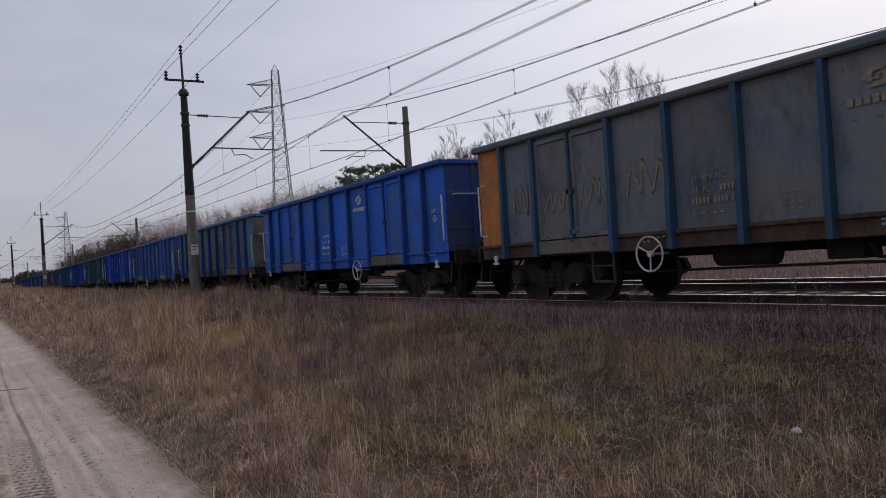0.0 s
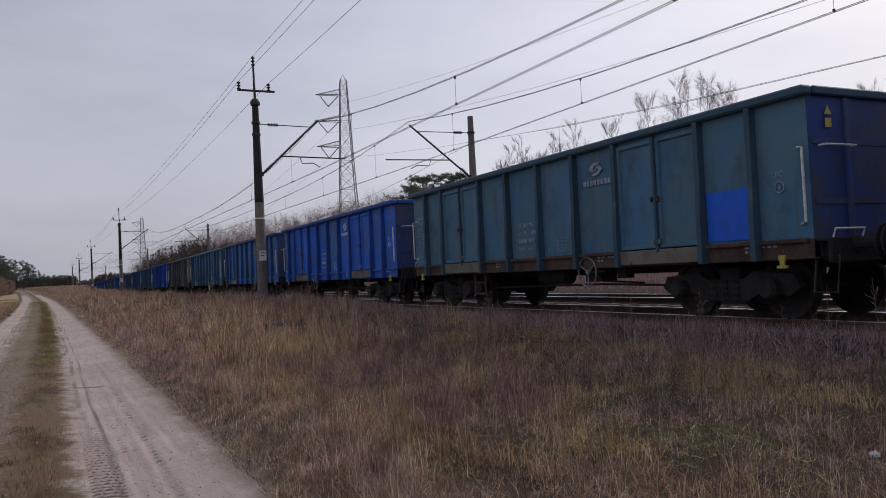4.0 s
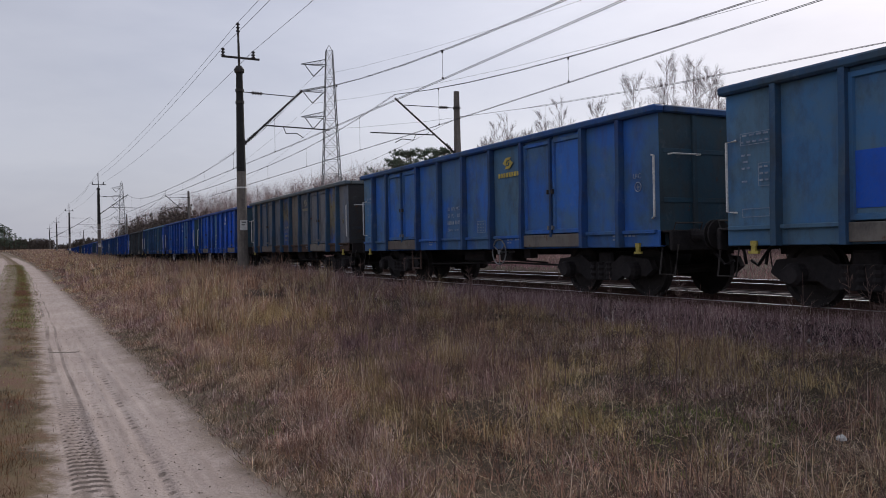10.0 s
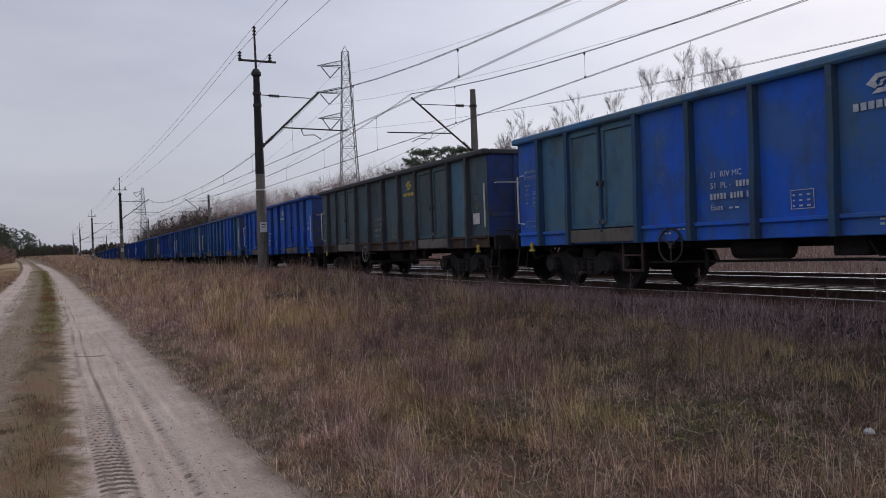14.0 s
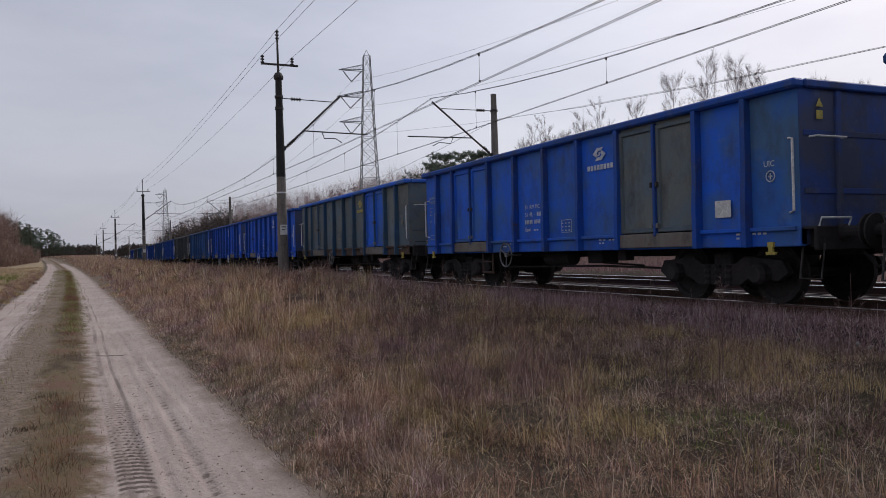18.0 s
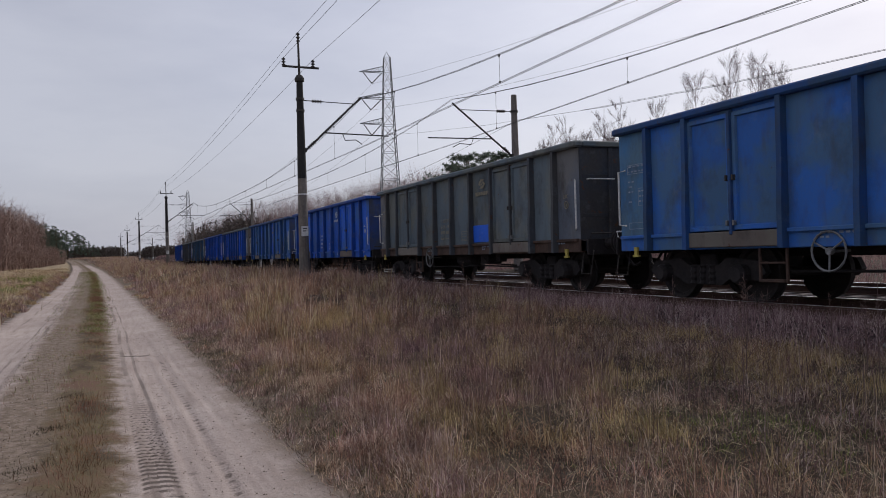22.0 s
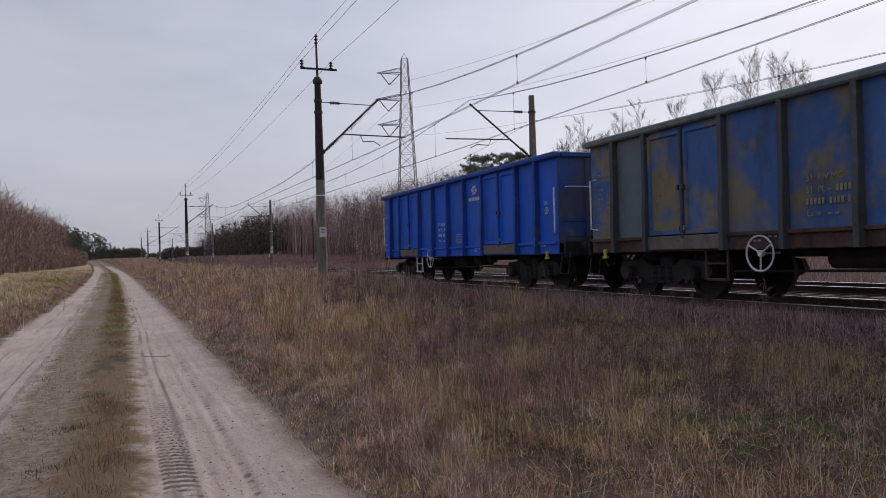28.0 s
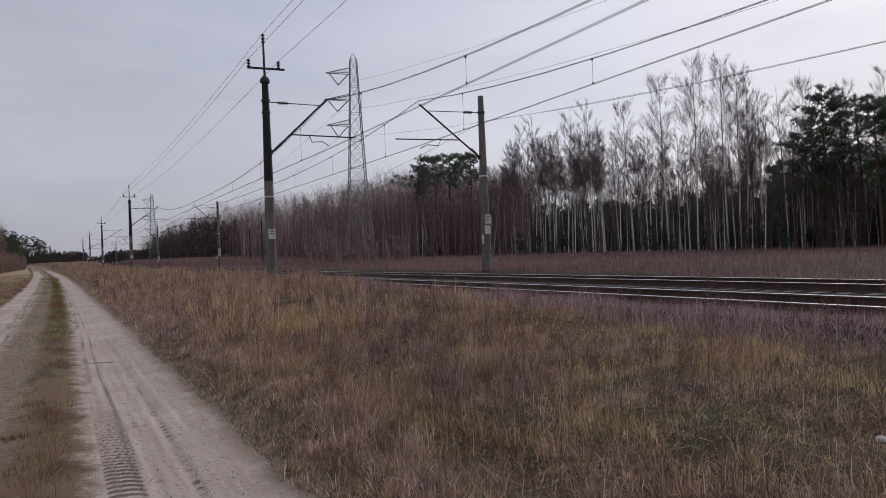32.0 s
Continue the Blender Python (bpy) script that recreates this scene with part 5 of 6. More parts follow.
L_BLUE = "bright blue open freight wagon with white stencilled bars"
L_WORN = "worn blue open freight wagon with faded panels"
L_TEAL = "faded steel-blue open freight wagon with grimy sill"
L_GREY = "weathered grey open freight wagon streaked with rust"
L_BROWN = "rust-brown open freight wagon with dirty panels"
D1 = {0: "bright_blue", 1: "bright_blue"}
D2 = {2: "bright_blue", 3: "bright_blue"}
SCHEMES = [
    dict(label="grey open freight wagon with orange rear panel and yellow scrawls", base="grey", post="post_steel", bays={0: "orange"}, end="slate", rim="grey_green", ink="ochre", wheel=(1.75, "white"), ladder=(2.85, "dark"), hooks=False,
         scrawl=[scrawl([zigzag(5.2, 1.7, 5, 0.5, 0.5, 1), zigzag(4.2, 1.6, 7, 0.8, 0.45, 2), zigzag(3.3, 1.7, 6, 0.7, 0.4, 3), zigzag(2.2, 1.75, 6, 0.9, 0.5, 4)], M_OCHRE)]),
    dict(label=L_BLUE, base="blue", end="dark_blue", wheel=(-1.55, "white"), hooks=False, ladder=(2.85, "dark")),
    dict(label=L_GREY + " and blue posts", base="sea_grey", post="post_blue", bays={7: "teal", 1: "grey"}, end="brown", ink="ochre", logo="ochre", rim="steel_blue", wheel=(-1.5, "rust")),
    dict(label=L_WORN, base="dull_blue", bays={0: "dark_blue"}, end="dark_blue", wheel=(1.7, "white"), ladder=(3.0, "dark"), scrawl=[scrawl([zigzag(1.0, 1.5, 6, 2.2, 0.9, 8), zigzag(-1.5, 1.4, 4, 0.9, 1.0, 9)], M_MARK, 0.008)]),
    dict(label="bright blue open freight wagon with white paint splashes", base="bright_blue", end="dark_blue", signs=True, ladder=(2.85, "rust"), wheel=(-1.6, "dark"), scrawl=[scrawl([zigzag(4.2, 2.2, 5, 0.5, 0.4, 11), zigzag(3.3, 2.3, 5, 0.7, 0.3, 12), zigzag(-1.6, 1.7, 5, 0.6, 0.9, 13)], M_MARK, 0.012)]),
    dict(label="faded steel-blue open freight wagon with one bright blue panel", base="teal", end="dark_blue", signs=True, wheel=(-1.5, "grey"), patch=[(-5.38, -4.52, 1.18, 1.92, "bright_blue")]),
    dict(label=L_WORN, base="blue", bays={0: "mid_blue", 4: "mid_blue"}, end="dark_blue", wheel=(1.75, "grey")),
    dict(label=L_WORN + " and ochre stencils", base="mid_blue", ink="ochre", end="dark_blue", wheel=(-1.5, "grey")),
    dict(label=L_TEAL, base="steel_blue", bays={2: "teal", 0: "teal"}, ink="ochre", end="dark_teal", rim="steel_blue", wheel=(-1.9, "white"), extra=[("plate", -2.9, 1.3, "white")]),
    dict(label=L_BROWN + " and one blue panel", base="grey_green", post="post_grey", bays={2: "mid_blue", 0: "grey", 3: "grey", 5: "teal"}, doors={0: "grey", 1: "grey"}, ink="ochre", end="brown", logo="ochre", rim="grey_green"),
    dict(label=L_BLUE, base="bright_blue", end="dark_blue", rusty=False, wheel=(-1.85, "dark"), ladder=(2.85, "rust"), extra=[("plate", -1.85, 1.62, "white"), ("plate", -5.8, 1.6, "white")]),
    dict(label=L_TEAL + " with blue patches", base="steel_blue", bays={4: "mid_blue"}, patch=[(3.55, 4.35, 1.3, 2.0, "bright_blue"), (-3.3, -2.6, 1.6, 2.1, "blue")], end="dark_teal", wheel=(-1.2, "grey"), ladder=(2.85, "dark")),
    dict(label=L_TEAL, base="mid_blue", bays={0: "steel_blue", 5: "steel_blue"}, end="dark_teal", ink="white", logo="yellow", wheel=(-1.5, "grey")),
    dict(label="weathered grey-blue open freight wagon with ochre blotches", base="grey", end="slate", bays={3: "olive", 6: "olive", 4: "brown", 1: "brown"}, post="post_steel", ink="ochre", rim="grey_green", wheel=(1.7, "rust"), ladder=(2.85, "rust")),
    dict(label=L_WORN + " between steel-blue ends", base="blue", doors={**D2}, bays={0: "teal", 1: "teal", 7: "teal", 6: "teal", 3: "steel_blue"}, end="dark_teal", ladder=(2.85, "white"), wheel=(-1.5, "grey")),
    dict(label=L_WORN, base="blue", bays={0: "mid_blue", 5: "blue"}, doors={0: "mid_blue", 1: "mid_blue", 2: "steel_blue", 3: "steel_blue"}, end="dark_teal", ladder=(2.75, "white"), wheel=(1.75, "grey")),
    dict(label=L_WORN + " with grey-green doors", base="blue", doors={0: "teal", 1: "teal", 2: "teal", 3: "teal"}, bays={1: "teal", 5: "mid_blue"}, post="post_steel", end="dark_blue", rim="steel_blue", wheel=(1.75, "dark")),
    dict(label=L_GREY + " and ochre stencils", base="sea_grey", post="post_grey", ink="ochre", logo="yellow", end="dark_blue", bays={6: "teal"}, extra=[("plate", -5.8, 1.55, "white")]),
    dict(label=L_BLUE, base="blue", bays={2: "mid_blue"}, end="dark_blue"),
    dict(label=L_TEAL + " and blue doors", base="mid_blue", doors={**D2}, bays={1: "steel_blue", 7: "teal"}, end="dark_blue", logo="ochre", wheel=(1.75, "rust"), ladder=(2.85, "rust")),
    dict(label=L_TEAL + " with white sprayed scrawl", base="mid_blue", bays={7: "steel_blue"}, end="dark_blue", ladder=(2.75, "rust"), scrawl=[scrawl([zigzag(2.3, 1.45, 9, 0.95, 0.4, 21), zigzag(2.3, 1.5, 4, 0.9, 0.1, 22)], M_MARK)]),
    dict(label=L_WORN + " with olive-grey doors", base="blue", doors={2: "grey_green", 3: "grey_green"}, bays={7: "mid_blue"}, end="dark_blue", signs=True, extra=[("plate", -4.95, 1.45, "white")], wheel=(1.75, "grey")),
    dict(label=L_GREY + " with blue doors", base="grey_green", doors={2: "blue", 3: "blue"}, post="post_steel", end="grey_green", rim="blue", ink="ochre", logo="yellow", wheel=(1.75, "grey")),
    dict(label=L_BLUE, base="bright_blue", end="dark_blue", wheel=(2.1, "white"), ladder=(2.75, "rust")),
    dict(label="bright blue open freight wagon with yellow warning marks", base="bright_blue", end="dark_blue", signs=True, rusty=False, wheel=(-1.5, "white"), ladder=(2.85, "white")),
    dict(label=L_WORN + " with grimy sill", base="mid_blue", bays={0: "steel_blue", 7: "blue"}, end="dark_blue", signs=True, extra=[("plate", -4.95, 1.5, "white")]),
    dict(label=L_GREY, base="grey_green", bays={5: "grey_green", 0: "grey", 7: "grey"}, patch=[(-2.4, -1.3, 1.18, 1.62, "bright_blue")], post="post_grey", ink="ochre", logo="ochre", end="slate", rim="grey_green", wheel=(1.75, "grey")),
    dict(label=L_WORN, base="blue", bays={0: "mid_blue"}, end="dark_blue", wheel=(1.75, "dark")),
    dict(label="worn blue open freight wagon with white ladder and hand wheel", base="mid_blue", bays={2: "blue", 5: "blue"}, end="dark_blue", logo="ochre", signs=True, ladder=(2.85, "white"), wheel=(-1.2, "white"), extra=[("plate", -4.95, 1.45, "white")]),
    dict(label=L_WORN + " with olive-grey panels", base="blue", bays={0: "steel_blue", 1: "grey_green", 5: "olive", 7: "grey", 4: "blue"}, doors={**D1, **D2}, end="brown", rim="grey_green", rusty=True, logo="ochre", ink="white"),
    dict(label=L_BLUE, base="bright_blue", bays={2: "blue"}, end="dark_blue", signs=True, ladder=(2.85, "white")),
    dict(label=L_TEAL, base="grey", bays={0: "steel_blue", 1: "steel_blue"}, post="post_steel", ink="ochre", end="slate", rim="grey"),
    dict(label="olive and blue blotched open freight wagon with ochre stencils", base="blotched", post="post_grey", end="brown", rim="grey_green", ink="ochre", logo="ochre", bays={0: "olive", 1: "grey_green"}, patch=[(-6.28, -5.55, 1.18, 1.62, "blue")], wheel=(1.75, "white")),
    dict(label="clean bright blue open freight wagon, the last of the train", base="bright_blue", end="dark_blue", rusty=False, wheel=(1.6, "white"), ladder=(2.75, "white")),
]

TRAIN = []
for k, s in enumerate(SCHEMES):
    TRAIN.append(wagon(s))

# ---------------------------------------------------------------- trees
class Strips:
    """Thin three-sided branches gathered as arrays."""

    def __init__(self):
        self.v, self.q, self.t, self.n = [], [], [], 0

    def branch(self, pts, r0, r1, sides=3):
        pts = np.asarray(pts, float)
        n = len(pts)
        d = np.gradient(pts, axis=0)
        d /= np.linalg.norm(d, axis=1, keepdims=True) + 1e-9
        ref = np.where(np.abs(d[:, 2:3]) < 0.9, np.array([[0, 0, 1.0]]), np.array([[1.0, 0, 0]]))
        a = np.cross(d, ref)
        a /= np.linalg.norm(a, axis=1, keepdims=True) + 1e-9
        c = np.cross(d, a)
        r = np.linspace(r0, r1, n)[:, None, None]
        th = np.arange(sides) * 2 * math.pi / sides
        ring = pts[:, None] + r * (a[:, None] * np.cos(th)[None, :, None] + c[:, None] * np.sin(th)[None, :, None])
        self.v.append(ring.reshape(-1, 3))
        i, k = np.meshgrid(np.arange(n - 1), np.arange(sides), indexing="ij")
        k2 = (k + 1) % sides
        self.q.append((np.stack([i * sides + k, i * sides + k2, (i + 1) * sides + k2, (i + 1) * sides + k], -1).reshape(-1, 4)) + self.n)
        self.n += n * sides

    def twigs(self, p, d, length, width, r):
        """Needle-thin triangles from points p along directions d."""
        n = len(p)
        side = np.cross(d, r.normal(size=(n, 3)))
        side /= np.linalg.norm(side, axis=1, keepdims=True) + 1e-9
        w = (width * np.ones(n))[:, None]
        L = (length * np.ones(n))[:, None]
        V = np.stack([p - side * w, p + side * w, p + d * L], 1)
        self.v.append(V.reshape(-1, 3))
        self.t.append(np.arange(3 * n).reshape(-1, 3) + self.n)
        self.n += 3 * n

    def mesh(self, name, mat):
        q = np.concatenate(self.q) if self.q else None
        t = np.concatenate(self.t) if self.t else None
        return quick_mesh(name, np.concatenate(self.v), t, q, mat)


def unit(v):
    return v / (np.linalg.norm(v, axis=-1, keepdims=True) + 1e-9)


def birch_meshes(seed, H, spread, start, lean=0.03):
    """Trunk with main limbs; crown of drooping twigs."""
    r = np.random.default_rng(seed)
    tr, cr = Strips(), Strips()
    n = 9
    z = np.linspace(0, H * 0.97, n)
    bow = np.stack([lean * z * r.uniform(-1, 1) + 0.012 * H * np.sin(z / H * 3 + r.uniform(0, 6)), lean * z * r.uniform(-1, 1) + 0.012 * H * np.cos(z / H * 2.4), z], 1)
    r0 = 0.0046 * H + 0.012
    tr.branch(bow, r0, 0.012, 6)
    stem = lambda t: np.array([np.interp(t * H * 0.97, z, bow[:, k]) for k in range(3)])
    for _ in range(int(26 + 9 * spread)):
        t = r.uniform(start, 0.97)
        base = stem(t)
        a = r.uniform(0, 6.283)
        L = H * (0.055 + 0.135 * spread * (1 - t) ** 0.6 + 0.02 * r.random())
        up = r.uniform(0.85, 2.3)
        d = unit(np.array([math.cos(a), math.sin(a), up]))
        s = np.linspace(0, 1, 5)[:, None]
        pts = base + d * L * s + np.array([0, 0, -0.10 * L]) * s ** 2 + r.normal(0, 0.02 * L, (5, 3)) * s
        cr.branch(pts, max(0.013, r0 * 0.24 * (1 - t)), 0.004, 3)
        m = 8
        ts = r.uniform(0.25, 1.0, m)
        sub_p = np.stack([np.interp(ts, np.linspace(0, 1, 5), pts[:, k]) for k in range(3)], 1)
        sub_d = unit(d[None] * 0.9 + r.normal(0, 0.40, (m, 3)) + np.array([0, 0, 0.55]))
        sub_L = L * r.uniform(0.25, 0.5, m)
        cr.twigs(sub_p, sub_d, sub_L, 0.008, r)
        for p, dd, ll in zip(sub_p, sub_d, sub_L):
            k = 20
            tt = r.uniform(0.2, 1.0, k)[:, None]
            fp = p + dd * ll * tt
            fd = unit(dd * 0.9 + r.normal(0, 0.42, (k, 3)) + np.array([0, 0, 0.25]))
            cr.twigs(fp, fd, ll * r.uniform(0.35, 0.9, k), 0.0042, r)
    return tr.mesh("trunk", M_BIRCH), cr.mesh("crown", M_TWIG)


def pine_meshes(seed, H, bare, spread, cone=False, limbs=27):
    """A pine: bare stem, then limbs that end in clumps of needles; the crown is round and uneven, or a cone when young."""
    r = np.random.default_rng(seed)
    tr, cr = Strips(), Strips()
    z = np.linspace(0, H * 0.96, 7)
    bow = np.stack([0.15 * np.sin(z * 0.3 + seed), 0.15 * np.cos(z * 0.25 + seed), z], 1)
    tr.branch(bow, 0.013 * H + 0.02, 0.03, 7)
    heavy = r.uniform(0, 6.283)
    for _ in range(limbs):
        q = r.random() ** 0.85
        t = bare + (1 - bare) * q
        a = r.uniform(0, 6.283)
        if cone:
            L = H * spread * (1.12 - t) * r.uniform(0.5, 1.15) + 0.4
        else:
            L = H * spread * (0.35 + 0.75 * math.sin(math.pi * min(1.0, 0.15 + 0.85 * q)) ** 0.8) * r.uniform(0.45, 1.1) * (1 + 0.35 * math.cos(a - heavy))
        d = unit(np.array([math.cos(a), math.sin(a), r.uniform(0.0, 0.55)]))
        base = np.array([0, 0, t * H * 0.94])
        pts = base + d * L * np.linspace(0, 1, 4)[:, None]
        tr.branch(pts, 0.05, 0.015, 3)
        m = int(5 + L * 4.2)
        ts = r.uniform(0.3, 1.05, m)[:, None]
        clump = base + d * L * ts + r.normal(0, 0.16 + 0.05 * L, (m, 3)) * np.array([1, 1, 0.55])
        k = 15
        P = np.repeat(clump, k, 0)
        D = unit(r.normal(0, 1, (m * k, 3)) + np.array([0, 0, 0.35]))
        cr.twigs(P, D, r.uniform(0.25, 0.5, m * k), 0.034, r)
    return tr.mesh("trunk", M_PINEBARK), cr.mesh("crown", M_NEEDLE)


BIRCHES = [birch_meshes(s, 20.0, sp, st) for s, sp, st in ((1, 0.9, 0.42), (2, 1.15, 0.5), (3, 0.75, 0.35), (4, 1.0, 0.55), (5, 0.65, 0.3), (6, 1.25, 0.48))]
PINES = [pine_meshes(s, 15.0, b, sp) for s, b, sp in ((11, 0.42, 0.17), (12, 0.34, 0.20), (13, 0.5, 0.18))]
UMBRELLAS = [pine_meshes(s, 15.0, 0.68, sp, limbs=30) for s, sp in ((14, 0.22), (15, 0.19))]
ROUND = [pine_meshes(s, 12.0, 0.10, 0.20, limbs=46) for s in (16, 17)]
YOUNG = [pine_meshes(s, 8.0, 0.12, 0.30, True, 36) for s in (21, 22)]


def tree(kind, meshes, x, y, s, turn, label, group):
    t = tagged(new(kind), label, "tree", group)
    t.matrix_basis = pose(x, y, float(land(x, y)) - 0.05, 0, 0, turn) @ Matrix.Scale(s, 4)
    part("trunk", meshes[0], None, t)
    part("crown", meshes[1], None, t)
    return t


tr_rng = random.Random(5)


def at_bearing(az, lateral):
    return lateral, lateral / math.tan(radians(az))


def height_to(x, y, el):
    """How tall a tree at x, y must be to top out at that elevation."""
    return math.hypot(x, y) * math.tan(radians(el)) + EYE - float(land(x, y))


# tall birches that stand over the wood, by bearing and top elevation
for az, el, lat, kind in ((30.9, 8.3, 63, 2), (32.0, 9.2, 62, 0), (32.8, 10.1, 62, 2), (35.1, 10.8, 62, 4), (36.7, 11.1, 62, 2), (39.5, 10.6, 63, 1), (42.1, 12.2, 62, 1), (44.1, 13.0, 62, 5), (46.0, 12.8, 62, 5), (46.7, 12.3, 64, 3), (47.4, 11.3, 63, 0), (48.5, 10.3, 64, 3), (49.8, 10.8, 66, 4), (51.0, 10.9, 66, 1), (53.4, 10.4, 70, 3), (56.2, 11.0, 70, 0), (58.2, 11.6, 64, 1), (60.4, 12.0, 62, 5), (62.5, 12.4, 63, 1)):
    x, y = at_bearing(az, lat)
    tree("birch_tree", BIRCHES[kind], x, y, height_to(x, y, el) / 20.2, tr_rng.uniform(0, 360), "tall bare white-barked birch at the wood's edge", "birches at the wood's edge")
for k in range(210):
    az = tr_rng.uniform(14, 63) if k % 2 == 0 else tr_rng.uniform(29, 52)
    x, y = at_bearing(az, tr_rng.uniform(59, 74))
    el = tr_rng.uniform(5.0, 8.6) if az > 31 else float(np.interp(az, [14, 20, 24, 31], [4.4, 5.6, 6.4, 6.6])) * tr_rng.uniform(0.75, 1.05)
    tree("birch_tree", BIRCHES[tr_rng.randrange(6)], x, y, height_to(x, y, el) / 20.2, tr_rng.uniform(0, 360), "slim bare birch in the wood across the railway", "birches of the wood")
for k, (az, el) in enumerate(((50.4, 7.4), (51.6, 8.9), (52.4, 10.4), (53.3, 9.3), (54.3, 9.8), (55.4, 9.4), (56.3, 9.9), (57.6, 9.2), (59.0, 9.6), (60.6, 9.0), (52.0, 6.6), (53.9, 6.9), (55.9, 7.2))):
    x, y = at_bearing(az, 60 + (k * 3.7) % 6)
    tree("pine_tree", PINES[k % 3], x, y, height_to(x, y, el) / 14.9, tr_rng.uniform(0, 360), "dark green pine among bare birches", "pines of the wood")
for k, (az, el) in enumerate(((24.1, 6.5), (25.3, 7.3), (26.4, 7.2), (27.9, 7.4))):
    x, y = at_bearing(az, 60 + k % 2)
    tree("pine_tree", UMBRELLAS[k % 2], x, y, height_to(x, y, el) / 14.1, tr_rng.uniform(0, 360), "dark flat-topped pine over the brown thicket", "pines over the thicket")
for k in range(80):
    az = tr_rng.uniform(29, 63)
    x, y = at_bearing(az, tr_rng.uniform(74, 92))
    tree("young_pine", YOUNG[k % 2], x, y, tr_rng.uniform(0.7, 1.05) * (1.35 if az > 49 else 1.0), tr_rng.uniform(0, 360), "dark young pine behind the birch trunks", "young pines in the wood")
for k in range(70):
    x, y = at_bearing(tr_rng.uniform(28, 63), tr_rng.uniform(62, 74))
    tree("young_pine", YOUNG[k % 2], x, y, tr_rng.uniform(0.4, 0.78), tr_rng.uniform(0, 360), "dark young pine between the birch trunks", "young pines in the wood")
for k in range(9):
    x, y = at_bearing(tr_rng.uniform(29, 50), tr_rng.uniform(56, 60))
    tree("young_pine", YOUNG[k % 2], x, y, tr_rng.uniform(0.2, 0.5), tr_rng.uniform(0, 360), "small dark spruce-like pine before the wood", "young pines before the wood")


def thicket(name, n, sampler, mat, label, seed, twig=1.0):
    """A dense stand of bare stems with side twigs, as one mesh."""
    r = np.random.default_rng(seed)
    x, y, h = sampler(n, r)
    n = len(x)
    z = land(x, y) - 0.1
    S = Strips()
    base = np.stack([x, y, z], 1)
    d = unit(np.stack([r.normal(0, 0.06, n), r.normal(0, 0.06, n), np.ones(n)], 1))
    S.twigs(base, d, h, (0.045 + 0.005 * h) / twig, r)
    S.twigs(base, unit(d + r.normal(0, 0.05 * twig ** 2, (n, 3))), h * 0.95, (0.04 + 0.004 * h) / twig, r)
    k = int(22 * twig)
    B, D, Hh = np.repeat(base, k, 0), np.repeat(d, k, 0), np.repeat(h, k)
    t = 0.25 + 0.75 * r.random(n * k) ** (1.0 / twig)
    P = B + D * (Hh * t)[:, None]
    dd = unit(r.normal(0, 0.55, (n * k, 3)) * (1 + 0.5 * (twig > 1)) + np.array([0, 0, 0.9]))
    S.twigs(P, dd, Hh * r.uniform(0.08, 0.2, n * k) * twig, 0.022, r)
    return tagged(new(name, S.mesh(name, mat)), label, "thicket", kind="stuff")


def right_stand(n, r):
    az = r.uniform(2.2, 32, n)
    lat = r.uniform(58, 76, n)
    x, y = lat, lat / np.tan(np.radians(az))
    keep = y < 900
    az, x, y = az[keep], x[keep], y[keep]
    el = np.interp(az, [2, 4, 6, 10, 16, 20, 24, 28, 32], [0.9, 1.7, 2.6, 3.7, 4.5, 5.4, 6.0, 5.8, 5.2])
    h = np.hypot(x, y) * np.tan(np.radians(el)) * r.uniform(0.55, 1.0, len(x)) + 1.0
    return x, y, h


thicket("brown_thicket", 3600, right_stand, M_THICKET, "dense brown leafless thicket across the railway", 31, 1.35)


def sapling_stand(n, r):
    az, d = r.uniform(15.5, 23.5, n), r.uniform(88, 99, n)
    return d * np.sin(np.radians(az)), d * np.cos(np.radians(az)), r.uniform(1.5, 5.2, n) * r.uniform(0.5, 1.0, n)


thicket("saplings", 150, sapling_stand, M_THICKET, "thin brown saplings round the pylon's foot", 36, 1.5)


def under_stand(n, r):
    az = r.uniform(28, 64, n)
    lat = r.uniform(60, 95, n)
    return lat, lat / np.tan(np.radians(az)), r.uniform(2.5, 9.0, n)


thicket("undergrowth", 2600, under_stand, M_BRUSH, "bare brown undergrowth between the birches", 32)


def left_stand(n, r):
    y = 62 + 125 * r.random(n) ** 1.2
    x = np.interp(y, [60, 100, 160, 230, 330], [-13.0, -14.2, -13.6, -11.0, -11.0]) - r.uniform(0, 9, n)
    h = np.interp(y, [60, 100, 160, 230, 330], [8.6, 9.7, 9.7, 9.2, 9.0]) * r.uniform(0.6, 1.05, n)
    return x, y, h


thicket("tawny_thicket", 2600, left_stand, M_LEFTWOOD, "leafless tawny thicket beside the sandy lane", 33, 1.5)


def left_brush(n, r):
    y = 55 + 150 * r.random(n) ** 1.3
    x = np.interp(y, [55, 100, 160, 230, 330], [-12.0, -13.0, -12.4, -10.4, -10.4]) - np.abs(r.normal(0, 1.2, n)) + 1.0
    return x, y, r.uniform(1.0, 3.6, n)


thicket("roadside_brush", 1500, left_brush, M_LEFTWOOD, "low tangled brush at the foot of the thicket", 35, 2.0)
for k in range(24):
    y = tr_rng.uniform(178, 300)
    tree("pine_tree", ROUND[k % 2], float(lane_shift(y)) - 4.5 - tr_rng.uniform(0, 7), y, tr_rng.uniform(0.68, 0.86), tr_rng.uniform(0, 360), "dark pine at the end of the thicket by the lane", "pines beside the lane")


